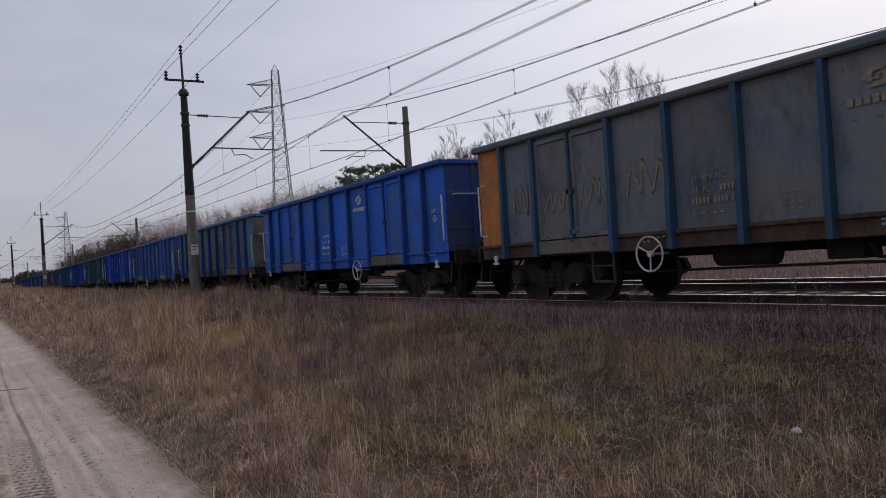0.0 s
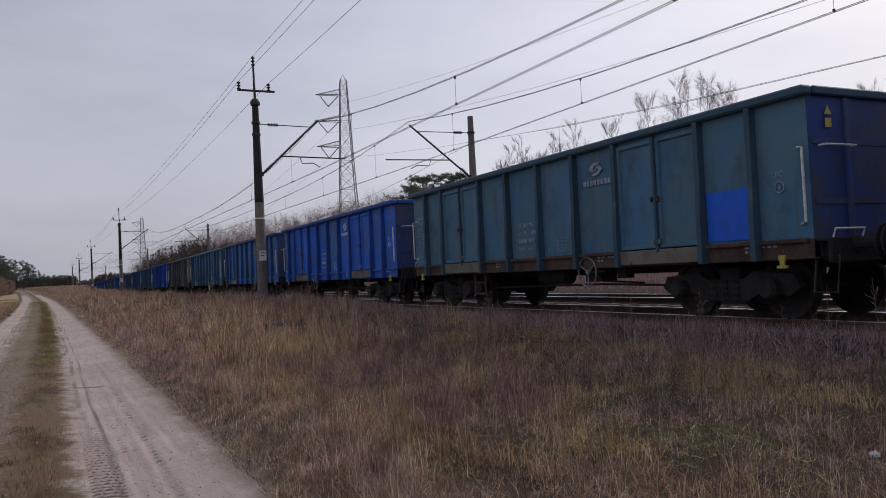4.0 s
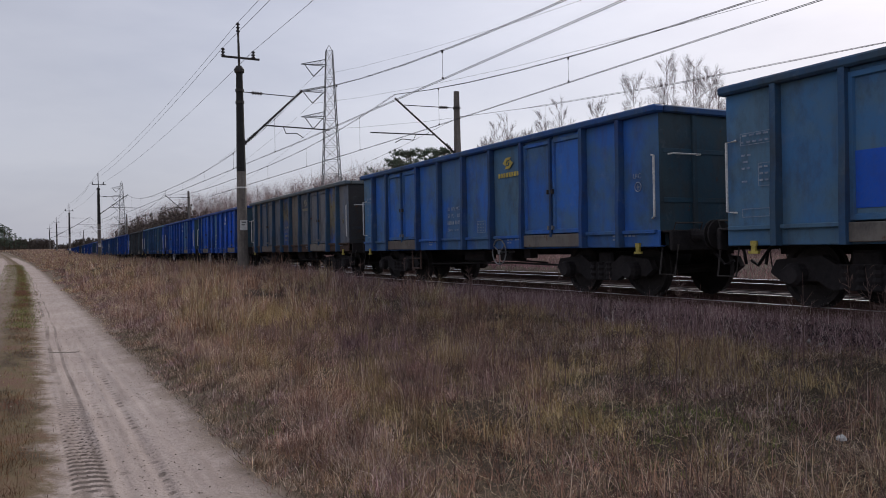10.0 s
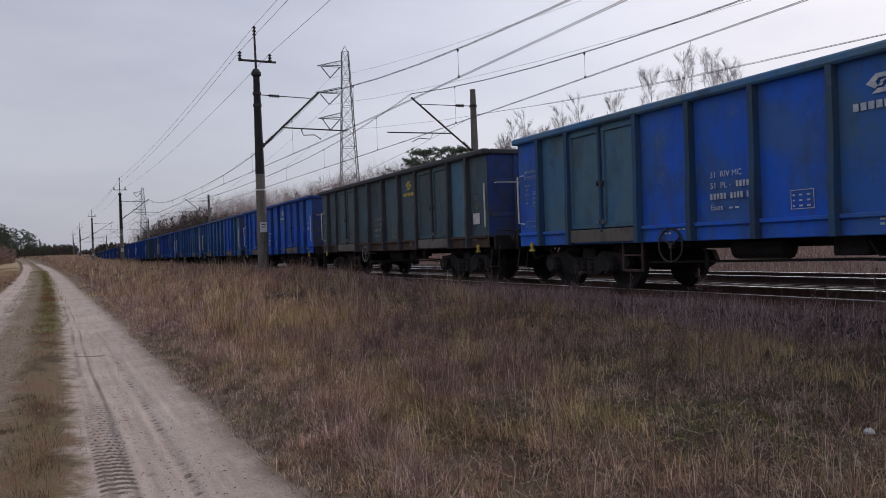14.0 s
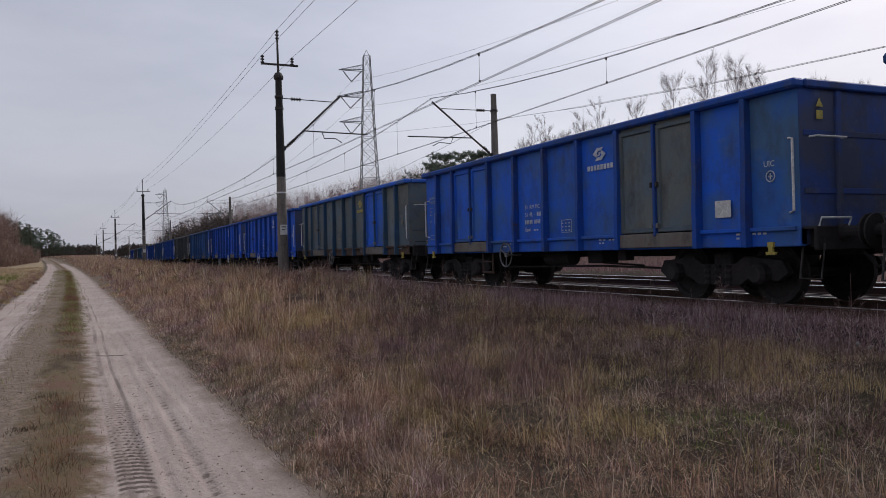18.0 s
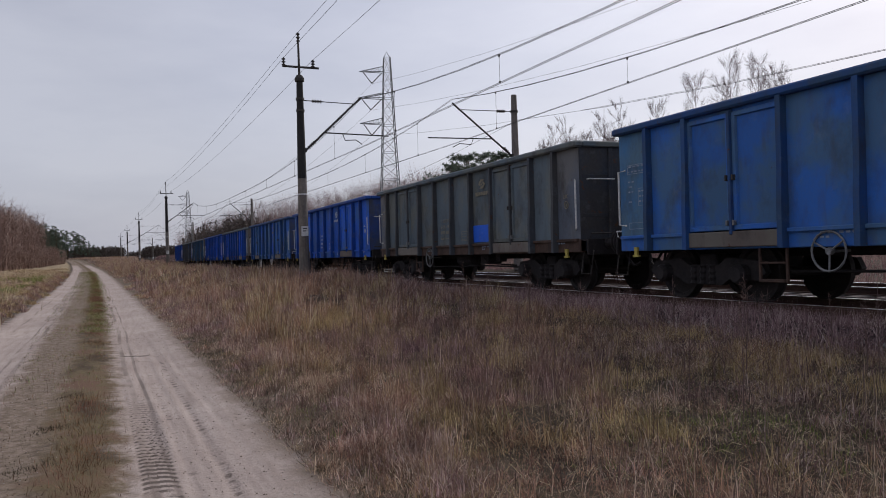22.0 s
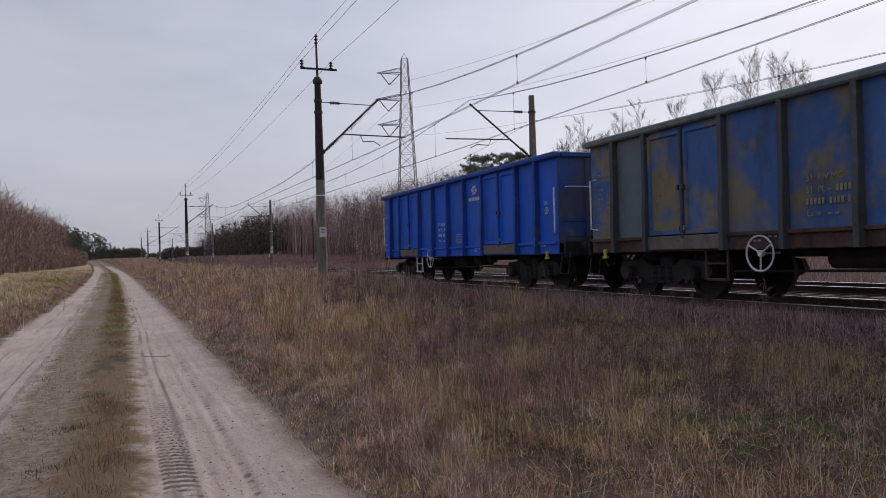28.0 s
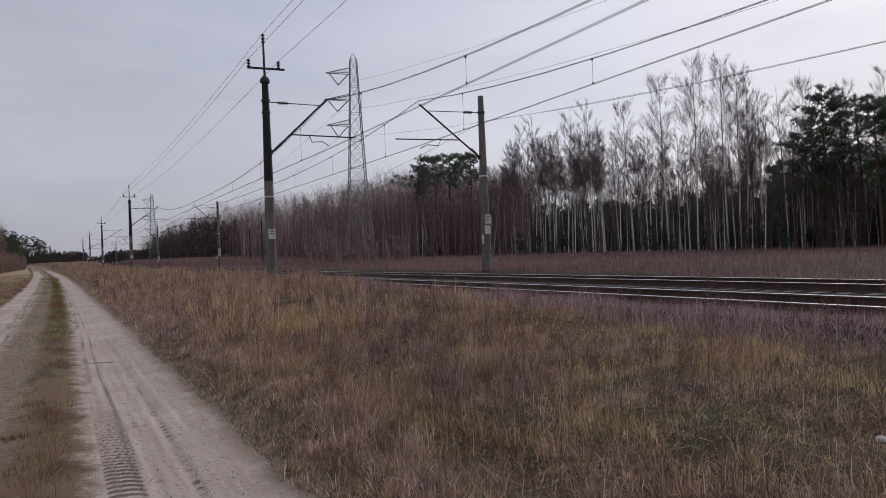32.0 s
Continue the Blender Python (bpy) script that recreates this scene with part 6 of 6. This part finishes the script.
for k, (az, el) in enumerate(((-3.6, 2.5), (-3.2, 2.4), (-2.8, 2.4), (-2.4, 2.3), (-2.1, 2.2), (-1.8, 2.0), (-1.5, 1.6), (-1.2, 1.3), (-0.9, 1.1))):
    y = 330 + 12 * (k % 3)
    x = y * math.tan(radians(az))
    tree("pine_tree", ROUND[k % 2], x, y, height_to(x, y, el) / 12.2, 50 * k, "dark pine past the lane's end", "pines past the lane's end")


def far_woods(name, x0, x1, y0, y1, h, n, seed, label, mat=None):
    """Distant pine woods closing the view, as clumped dark needles on stems."""
    r = np.random.default_rng(seed)
    x, y = r.uniform(x0, x1, n), r.uniform(y0, y1, n)
    hh = h * r.uniform(0.7, 1.1, n)
    z = land(x, y)
    S = Strips()
    k = 110
    t = r.uniform(0.1, 1.0, (n, k))
    wid = (1.15 - t) * hh[:, None] * 0.30
    a = r.uniform(0, 6.283, (n, k))
    rad = wid * np.sqrt(r.random((n, k)))
    P = np.stack([x[:, None] + rad * np.cos(a), y[:, None] + rad * np.sin(a), z[:, None] + t * hh[:, None]], -1).reshape(-1, 3)
    D = unit(r.normal(0, 1, (n * k, 3)) + np.array([0, 0, 0.5]))
    S.twigs(P, D, r.uniform(0.6, 1.5, n * k), 0.24, r)
    S.twigs(np.stack([x, y, z], 1), np.tile([0, 0, 1.0], (n, 1)), hh, 0.2, r)
    return tagged(new(name, S.mesh(name, mat or M_NEEDLE)), label, "woods", kind="stuff")


far_woods("far_pine_woods", 80, 118, 10, 330, 8.5, 900, 41, "dark pine woods deep behind the birches")
far_woods("distant_woods", -90, 90, 560, 640, 8.0, 700, 42, "dark distant woods closing the line", M_FARWOOD)
far_woods("distant_woods", -130, -24, 230, 520, 10, 650, 43, "dark distant pine woods beyond the lane")
far_woods("distant_woods", 48, 80, 330, 620, 17, 420, 44, "dark distant brown woods beyond the railway", M_FARWOOD)


# ---------------------------------------------------------------- grass
def blades(name, x, y, h, w, mat, label, seed, lean=0.35, z_off=-0.03, flat=0.0, cat="grass", simple=False):
    """Bent tapering blades of grass as one mesh."""
    r = np.random.default_rng(seed)
    n = len(x)
    z = land(x, y) + z_off
    a = r.uniform(0, 6.283, n)
    side = np.stack([np.cos(a), np.sin(a), np.zeros(n)], 1)
    b = r.uniform(0, 6.283, n)
    tilt = np.abs(r.normal(0, lean, n)) + flat
    go = np.stack([np.cos(b) * tilt, np.sin(b) * tilt, np.ones(n)], 1)
    go = unit(go)
    base = np.stack([x, y, z], 1)
    mid = base + go * (h * 0.55)[:, None]
    droop = np.stack([np.cos(b) * tilt * 1.3, np.sin(b) * tilt * 1.3, -0.55 * tilt], 1) * (h * 0.42)[:, None]
    tip = base + go * h[:, None] + droop
    W = (w * np.ones(n))[:, None]
    if simple:
        V = np.stack([base - side * W, base + side * W, tip], 1).reshape(-1, 3)
        return tagged(new(name, quick_mesh(name, V, np.arange(3 * n).reshape(-1, 3), None, mat)), label, cat, kind="stuff")
    V = np.stack([base - side * W, base + side * W, mid + side * W * 0.7, mid - side * W * 0.7, tip], 1).reshape(-1, 3)
    i = 5 * np.arange(n)
    Q = np.stack([i, i + 1, i + 2, i + 3], 1)
    T = np.stack([i + 3, i + 2, i + 4], 1)
    return tagged(new(name, quick_mesh(name, V, T, Q, mat)), label, cat, kind="stuff")


def verge_points(n, y0, y1, power, seed, u0=1.45, u1=9.0):
    r = np.random.default_rng(seed)
    y = y0 + (y1 - y0) * r.random(n) ** power
    x = r.uniform(u0, u1, n)
    u = x + lane_shift(y) * np.clip(1 - (x - 1.4) / 4, 0, 1)
    return u, y


def edge_soft(x, y):
    """Grass is short at the lane's edge and by the ballast."""
    u = x - lane_shift(y)
    return smooth(1.25, 2.7, u) * (1 - 0.4 * smooth(7.0, 8.8, x))


def low_side(x, y):
    """1 where the verge is grazed low and mossy, 0 where the grass stands tall."""
    return smooth(0.32, 1.05, x / np.maximum(y, 0.5) + 0.10 * wave(x, y, 0.8, 71))


def tufts(name, n, k, y0, y1, p, w, mat, label, seed, hmin, hmax, lean, keep=None, u0=1.45, u1=9.0, spread=0.035, cat="grass", tussock=14, gather=0.12):
    """Grass in tufts of k blades out of one root; the tufts gather in tussocks with low gaps between."""
    r = np.random.default_rng(seed)
    m = n // tussock
    x, y = verge_points(m, y0, y1, p, seed, u0, u1)
    big = r.lognormal(0, 0.35, m)
    wide = gather * np.sqrt(big) * (1 + 0.02 * np.maximum(y, 0))
    dx, dy = r.normal(0, 1, (m, tussock)), r.normal(0, 1, (m, tussock))
    stand = np.exp(-0.22 * (dx ** 2 + dy ** 2)) * big[:, None] ** 0.6
    x, y = (x[:, None] + dx * wide[:, None]).ravel(), (y[:, None] + dy * wide[:, None]).ravel()
    stand = stand.ravel()
    ok = (x - lane_shift(y) > 1.3) & (x < 9.3)
    if keep is not None:
        ok &= keep(x, y, r)
    x, y, stand = x[ok], y[ok], stand[ok]
    clump = np.clip(0.95 + 0.3 * wave(x, y, 1.6, 61) + 0.15 * wave(x, y, 5.0, 62), 0.4, 1.4)
    h = (0.35 + 0.85 * stand) * clump * r.uniform(hmin, hmax, len(x)) * (0.25 + 0.75 * edge_soft(x, y)) * (1 - 0.35 * low_side(x, y))
    X, Y = np.repeat(x, k) + r.normal(0, spread, len(x) * k), np.repeat(y, k) + r.normal(0, spread, len(x) * k)
    return blades(name, X, Y, np.repeat(h, k) * r.uniform(0.45, 1.1, len(X)), w, mat, label, seed + 1, lean, cat=cat, simple=y0 > 30)


tall = lambda x, y, r: r.random(len(x)) > 0.62 * low_side(x, y)
low = lambda x, y, r: r.random(len(x)) < 0.12 + 0.88 * low_side(x, y)
tufts("dry_grass", 19000, 12, -5, 13, 0.85, 0.0022, M_GRASS, "tall dry brown grass on the verge", 51, 0.20, 0.46, 0.95, tall)
tufts("dry_grass", 9000, 10, 13, 34, 1.0, 0.0048, M_TALLGRASS, "tall dry brown grass on the verge", 53, 0.28, 0.58, 0.55, None)
tufts("dry_grass", 7000, 8, 34, 130, 1.3, 0.012, M_TALLGRASS, "tall dry brown grass on the verge", 55, 0.35, 0.65, 0.3, None, spread=0.08)
tufts("green_grass", 21000, 12, -5, 20, 1.1, 0.0026, M_GREENGRASS, "yellow-green grass tufts on the verge", 57, 0.17, 0.40, 1.35, low, spread=0.06)
tufts("green_grass", 9000, 12, -5, 30, 1.2, 0.003, M_GREENGRASS, "short green grass along the lane's edge", 59, 0.22, 0.42, 0.7, None, 1.1, 2.2)
tufts("dead_weeds", 3200, 2, 2, 40, 1.2, 0.003, M_WEED, "thin dark dead weed stems on the verge", 63, 0.35, 0.80, 0.25, None, 2.2, 8.9, cat="weeds", tussock=2, gather=0.3)
r = np.random.default_rng(67)
y = -4 + 64 * r.random(9000) ** 1.25
x = 9.35 - 1.75 * r.random(len(y)) ** 1.35
top = np.interp(x, [7.95, 8.75, 9.4], [0.0, 0.17, 0.19])
hh = r.uniform(0.22, 0.5, len(y)) * np.clip(0.9 + 0.4 * wave(x, y, 1.4, 86), 0.35, 1.4) * np.interp(x, [7.6, 8.6, 9.1, 9.35], [1.0, 1.0, 0.75, 0.4])
k = 9
blades("shoulder_weeds", np.repeat(x, k) + r.normal(0, 0.05, 9 * len(y)), np.repeat(y, k) + r.normal(0, 0.05, 9 * len(y)), np.repeat(hh, k) * r.uniform(0.45, 1.1, 9 * len(y)), 0.0036, M_HEATH, "dark reddish dry weeds on the ballast shoulder", 68, 0.55, np.repeat(top, k), 0.0, "weeds", simple=True)
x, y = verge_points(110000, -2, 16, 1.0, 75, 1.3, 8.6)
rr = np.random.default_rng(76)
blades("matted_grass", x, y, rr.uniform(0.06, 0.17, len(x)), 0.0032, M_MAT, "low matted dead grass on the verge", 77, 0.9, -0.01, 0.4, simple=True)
x, y = verge_points(30000, 1, 16, 0.9, 65, 1.8, 8.4)
blades("fallen_straw", x, y, np.random.default_rng(5).uniform(0.05, 0.17, len(x)), 0.0020, M_STRAW, "pale fallen straw on the verge", 66, 0.5, 0.05, 1.0, "straw", simple=True)


def weed(x, y, h, seed):
    """A tall branching dead weed."""
    r = np.random.default_rng(seed)
    S = Strips()
    S.branch([(0, 0, 0), (0.02, 0.01, h * 0.5), (r.normal(0, 0.05), r.normal(0, 0.05), h)], 0.006, 0.002, 3)
    for k in range(9):
        t = r.uniform(0.35, 0.95)
        d = unit(np.array([r.normal(), r.normal(), 1.3]))
        L = h * 0.32 * (1.1 - t)
        S.branch([(0, 0, h * t), tuple(np.array([0, 0, h * t]) + d * L)], 0.003, 0.0015, 3)
        S.twigs(np.array([0, 0, h * t]) + d * L * r.uniform(0.3, 1, (6, 1)), unit(r.normal(0, 1, (6, 3)) + d), 0.05, 0.003, r)
    ob = tagged(new("weed", S.mesh("weed", M_WEED)), "tall dead branching weed in the verge grass", "weed", "tall weeds in the verge")
    ob.location = (x, y, float(land(x, y)) - 0.02)


wr = random.Random(12)
for k in range(70):
    yy = 4.5 + 26 * wr.random() ** 1.4
    xx = wr.uniform(3.0, 8.3)
    weed(xx, yy, wr.uniform(0.5, 1.05), 900 + k)
# golden and yellow-green clumps that stand out of the verge
def clump_patch(name, cx, cy, rx, ry, n, k, h0, h1, mat, label, seed):
    r = np.random.default_rng(seed)
    x, y = r.normal(cx, rx, n), r.normal(cy, ry, n)
    X, Y = np.repeat(x, k) + r.normal(0, 0.035, n * k), np.repeat(y, k) + r.normal(0, 0.035, n * k)
    blades(name, X, Y, np.repeat(r.uniform(h0, h1, n), k) * r.uniform(0.5, 1.1, n * k), 0.003, mat, label, seed + 1, 0.55)


clump_patch("golden_grass", 3.9, 14.8, 0.45, 1.3, 420, 12, 0.25, 0.42, M_GOLD, "pale golden grass drift in the verge", 151)
clump_patch("golden_grass", 6.6, 6.1, 0.30, 0.35, 90, 12, 0.14, 0.26, M_GOLD, "yellow-green grass clump near the rails", 153)
for q, (px, py) in enumerate(((7.3, 8.6), (7.7, 11.5), (7.1, 6.9), (7.6, 15.5), (6.0, 4.9), (5.0, 7.2), (6.6, 12.6), (7.9, 20.0))):
    clump_patch("golden_grass", px, py, 0.32, 0.45, 70, 12, 0.14, 0.28, M_GOLD, "yellow-green grass clump near the rails", 170 + 2 * q)
clump_patch("golden_grass", 5.6, 9.6, 0.5, 0.6, 120, 12, 0.16, 0.3, M_GOLD, "yellowish grass clump in the verge", 155)
clump_patch("moss_grass", 4.2, 4.2, 0.7, 0.5, 160, 12, 0.06, 0.14, M_LUSH, "fresh green tufts low in the verge", 157)
clump_patch("moss_grass", 1.9, 8.0, 0.25, 3.5, 260, 10, 0.05, 0.12, M_LUSH, "fresh green tufts by the lane's edge", 159)
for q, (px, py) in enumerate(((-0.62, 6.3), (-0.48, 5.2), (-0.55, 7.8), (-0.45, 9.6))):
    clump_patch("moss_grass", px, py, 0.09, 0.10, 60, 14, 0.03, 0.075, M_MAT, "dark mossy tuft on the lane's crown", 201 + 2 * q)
# middle strip of the lane and its left verge
r = np.random.default_rng(8)
y = -6 + 106 * r.random(150000) ** 1.7
u = r.normal(-0.18, 0.125, len(y)) + 0.06 * wave(y * 0.3, y, 0.7, 81)
x = u + lane_shift(y)
keep = r.random(len(y)) < 0.5 + 0.55 * wave(x, y, 1.6, 82)
u, x, y = u[keep], x[keep], y[keep]
blades("lane_grass", x, y, r.uniform(0.025, 0.095, len(y)) * (1 + 0.7 * wave(x, y, 1.5, 64)) + 0.01, 0.0032, M_LANEGRASS, "short worn grass and moss between the wheel tracks", 65, 0.9, simple=True)
y = -6 + 60 * r.random(26000) ** 1.5
u = np.concatenate([r.normal(-0.7, 0.2, 13000), r.normal(1.42, 0.13, 13000)])
x = u + lane_shift(y)
blades("trodden_grass", x, y, r.uniform(0.015, 0.055, len(y)), 0.004, M_LANEGRASS, "sparse trodden grass at the wheel tracks' edges", 69, 1.1, simple=True)
y = 18 + 75 * r.random(22000) ** 1.2
x = lane_shift(y) + r.normal(-0.15, 0.17, len(y))
blades("lane_grass", x, y, r.uniform(0.03, 0.10, len(y)), 0.007, M_LUSH, "greener worn grass along the lane's crown", 195, 0.8, simple=True)
y = 3 + 105 * r.random(120000) ** 1.1
wide = smooth(13, 30, y)
u = r.uniform(-1.22 - 0.3 * wide, 0.08 + 0.26 * wide) + 0.08 * wave(y * 0.3, y, 0.6, 85)
x = u + lane_shift(y)
keep = r.random(len(y)) < (0.22 + 0.78 * smooth(7, 20, y)) * (0.62 + 0.5 * wave(x, y, 1.1, 87))
x, y = x[keep], y[keep]
pick = r.random(len(y)) < 0.35 + 0.3 * smooth(20, 50, y)
for sel, mat, label in ((pick, M_LUSH, "low green grass over the lane's middle"), (~pick, M_LANEGRASS, "low brown grass over the lane's middle")):
    blades("lane_grass", x[sel], y[sel], r.uniform(0.02, 0.085, sel.sum()), 0.004 + 0.00012 * y[sel], mat, label, 197, 0.9, simple=True)
y = -8 + 128 * r.random(110000) ** 1.25
u = -2.3 - np.abs(r.normal(0, 4.0, len(y)))
x = u + lane_shift(y)
hum = 0.55 + 0.45 * np.clip(wave(x, y, 0.9, 83), -1, 1)
edge = smooth(-2.2, -3.3, u)
sel = r.random(len(x)) < 0.72 + 0.28 * wave(x, y, 0.35, 84)
blades("field_straw", x[sel], y[sel], r.uniform(0.08, 0.34, sel.sum()) * (edge * hum)[sel] + 0.02, 0.010, M_STRAW, "pale tawny straw left of the lane", 68, 0.8, cat="straw", simple=True)
u, x, y, hum, edge = u[~sel], x[~sel], y[~sel], hum[~sel], edge[~sel]
blades("field_grass", x, y, r.uniform(0.05, 0.28, len(y)) * edge * hum + 0.02, 0.009, M_GREENGRASS, "tawny and green rough grass left of the lane", 66, 0.7, simple=True)
y = -6 + 100 * r.random(5000) ** 1.3
x = lane_shift(y) - 2.45 - np.abs(r.normal(0, 0.5, len(y))) + 0.2 * wave(y, y * 0.4, 1.3, 88)
x, y = np.repeat(x, 9) + r.normal(0, 0.05, 45000), np.repeat(y, 9) + r.normal(0, 0.05, 45000)
blades("dry_grass", x, y, r.uniform(0.06, 0.24, len(y)), 0.005, M_GRASS, "brown tufts along the lane's far edge", 169, 0.7)
y = r.normal(52, 10, 6000)
x = lane_shift(y) - 3.4 - np.abs(r.normal(0, 1.4, len(y)))
y, x = y[wave(x, y, 0.9, 90) > 0.05], x[wave(x, y, 0.9, 90) > 0.05]
blades("field_grass", x, y, r.uniform(0.16, 0.36, len(y)), 0.016, M_LUSH, "fresh green grass patch beside the lane", 166, 0.7)
# rough straw tussocks over the bank beside the lane
cy = -4 + 110 * r.random(1500) ** 1.3
cx = lane_shift(cy) - 2.7 - np.abs(r.normal(0, 3.2, len(cy)))
big = r.lognormal(0, 0.4, len(cy))
x, y = np.repeat(cx, 22) + r.normal(0, 0.13, 33000) * np.repeat(big, 22), np.repeat(cy, 22) + r.normal(0, 0.13, 33000) * np.repeat(big, 22)
hh = np.repeat(big, 22) * r.uniform(0.1, 0.34, 33000)
half = np.arange(33000) % 44 < 22
blades("field_straw", x[half], y[half], hh[half], 0.008, M_STRAW, "pale straw tussocks on the bank beside the lane", 191, 0.9, cat="straw", simple=True)
blades("dry_grass", x[~half], y[~half], hh[~half], 0.008, M_GRASS, "brown grass tussocks on the bank beside the lane", 193, 0.9, simple=True)
# field across the railway
y = -10 + 190 * r.random(150000) ** 1.1
x = 17.6 + 46 * r.random(150000) ** 1.3
blades("far_field_grass", x, y, r.uniform(0.2, 0.48, len(y)), 0.011, M_FIELD, "brown heathy grass beyond the railway", 67, 0.4, simple=True)
y = 170 + 290 * r.random(45000)
x = 17.6 + 55 * r.random(45000) ** 1.3
blades("far_field_grass", x, y, r.uniform(0.25, 0.6, len(y)), 0.06, M_FIELD, "brown heathy grass beyond the railway", 167, 0.5, simple=True)
y = 100 + 330 * r.random(45000) ** 1.2
x = 1.6 + 6.3 * r.random(45000) + lane_shift(y) * np.clip(1 - r.random(45000), 0, 1)
blades("dry_grass", x, y, r.uniform(0.25, 0.6, len(y)), 0.03, M_TALLGRASS, "tall dry brown grass on the far verge", 168, 0.45, simple=True)


def verge_stone(x, y, s):
    g = Geo()
    rr = random.Random(3)
    g.lathe([(0.3 * s, 0), (s, 0.25 * s), (0.95 * s, 0.75 * s), (0.45 * s, 1.15 * s)], (0, 0, 0), 2, 9)
    g.v = [(px * rr.uniform(0.8, 1.2), py * rr.uniform(0.8, 1.2), pz * rr.uniform(0.9, 1.1)) for px, py, pz in g.v]
    ob = tagged(part("stone", g, M_SIGN), "pale rounded stone lying in the grass", "stone")
    ob.location = (x, y, float(land(x, y)) + 0.06)


verge_stone(*[c * (EYE - 0.25) / math.tan(radians(12.2)) for c in (math.sin(radians(54.85)), math.cos(radians(54.85)))], 0.034)


# ---------------------------------------------------------------- lattice pylons
def pylon(x, y, H, turn, label):
    p = tagged(new("lattice_pylon"), label, "pylon", "lattice pylons")
    p.matrix_basis = pose(x, y, float(land(x, y)) - 0.1, 0, 0, turn)
    b, t = 1.75, 0.42
    half = lambda z: b + (t - b) * (z / H) ** 0.75
    lev = [H * k / 15 for k in range(16)]
    corners = ((-1, -1), (1, -1), (1, 1), (-1, 1))
    for sx, sy in corners:
        part("leg", Geo().tube([(sx * half(z), sy * half(z), z) for z in lev], 0.06, 0.05, 4), M_GALV, p)
    for i in range(4):
        (ax, ay), (bx, by) = corners[i], corners[(i + 1) % 4]
        g = Geo()
        for k in range(15):
            h0, h1 = half(lev[k]), half(lev[k + 1])
            g.tube([(ax * h0, ay * h0, lev[k]), (bx * h1, by * h1, lev[k + 1])], 0.03, sides=4)
            g.tube([(bx * h0, by * h0, lev[k]), (ax * h1, ay * h1, lev[k + 1])], 0.03, sides=4)
            g.tube([(ax * h1, ay * h1, lev[k + 1]), (bx * h1, by * h1, lev[k + 1])], 0.026, sides=4)
        part("bracing", g, M_GALV, p)["kind"] = "stuff"
    part("peak", Geo().tube([(-t, 0, H), (0, 0, H + 0.8), (t, 0, H)], 0.05, sides=4), M_GALV, p)
    for z, L in ((H * 0.93, 3.6), (H * 0.80, 3.9), (H * 0.675, 3.7)):
        h = half(z)
        g = Geo().tube([(-h, -h, z), (-L, 0, z), (-h, h, z)], 0.05, sides=4).tube([(-h, 0, z + 0.75), (-L, 0, z + 0.03)], 0.05, sides=4)
        for k in range(1, 5):
            xx = -h - (L - h) * k / 5
            g.tube([(xx, 0, z), (xx, 0, z + 0.75 * (1 - k / 5))], 0.025, sides=4)
            g.tube([(xx, 0, z), (xx + (L - h) / 5, 0, z + 0.75 * (1 - (k - 1) / 5))], 0.025, sides=4)
        arm = part("crossarm", g, M_GALV, p)
        for xx in (-L + 0.5, -h - 0.2):
            insulator(arm, (xx, 0, z - 0.1), (-(L + h) / 2, 0, z - 1.5), 0.11, 7)
    return p


PY = (math.sin(radians(19.5)) * 100, math.cos(radians(19.5)) * 100)
pylon(PY[0], PY[1], 26.4, -12, "grey lattice steel pylon with three side arms before the wood")
PY2 = (math.sin(radians(5.0)) * 310, math.cos(radians(5.0)) * 310)
pylon(PY2[0], PY2[1], 24.5, -12, "distant grey lattice steel pylon")
# one conductor from each arm, sagging on over the wood's edge
for z, L in ((0.93, 3.6), (0.80, 3.9), (0.675, 3.7)):
    ends = []
    for (px, py), hh in ((PY2, 24.5), (PY, 26.4)):
        h = 1.75 + (0.42 - 1.75) * z ** 0.75
        m = (L + h) / 2
        ends.append(Vector((px - m * math.cos(radians(12)), py + m * math.sin(radians(12)), float(land(px, py)) - 0.1 + hh * z - 1.55)))
    ends.append(ends[1] + (ends[1] - ends[0]) * Vector((1, 1, 0)))
    pts = []
    for a, b in zip(ends[:-1], ends[1:]):
        pts += [a.lerp(b, k / 14) - Vector((0, 0, 7.5 * (1 - (k / 7 - 1) ** 2))) for k in range(14)]
    wire("power_wire", pts, 0.011, "thin pale conductor hung between the lattice pylons", "pylon conductors")
for x0, y0 in ((38.0, 186.0), (33.0, 150.0)):
    q = tagged(part("wooden_pole", Geo().lathe([(0.16, 0), (0.11, 8.2)], (0, 0, 0), 2, 8), M_BROWNBARK), "slim grey wooden pole beyond the railway", "pole", "poles beyond the railway")
    q.location = (x0, y0, float(land(x0, y0)) - 0.1)



# ---------------------------------------------------------------- the train rolls past
def motions():
    """Each wagon rolls along the near track towards the camera's right."""
    for k, w in enumerate(TRAIN):
        rows = []
        for t in (0, 4, 8, 12, 16, 20, 24, 28, 32):
            s = 15.93 * t + 0.0035 * t * t - 0.10 * math.sin(math.pi * min(t, 28) / 28)
            rows.append((t, pose(TRACK_1, 13.04 - HALF + PITCH * k - s, RAIL_Z)))
        walk(w, rows)


motions()
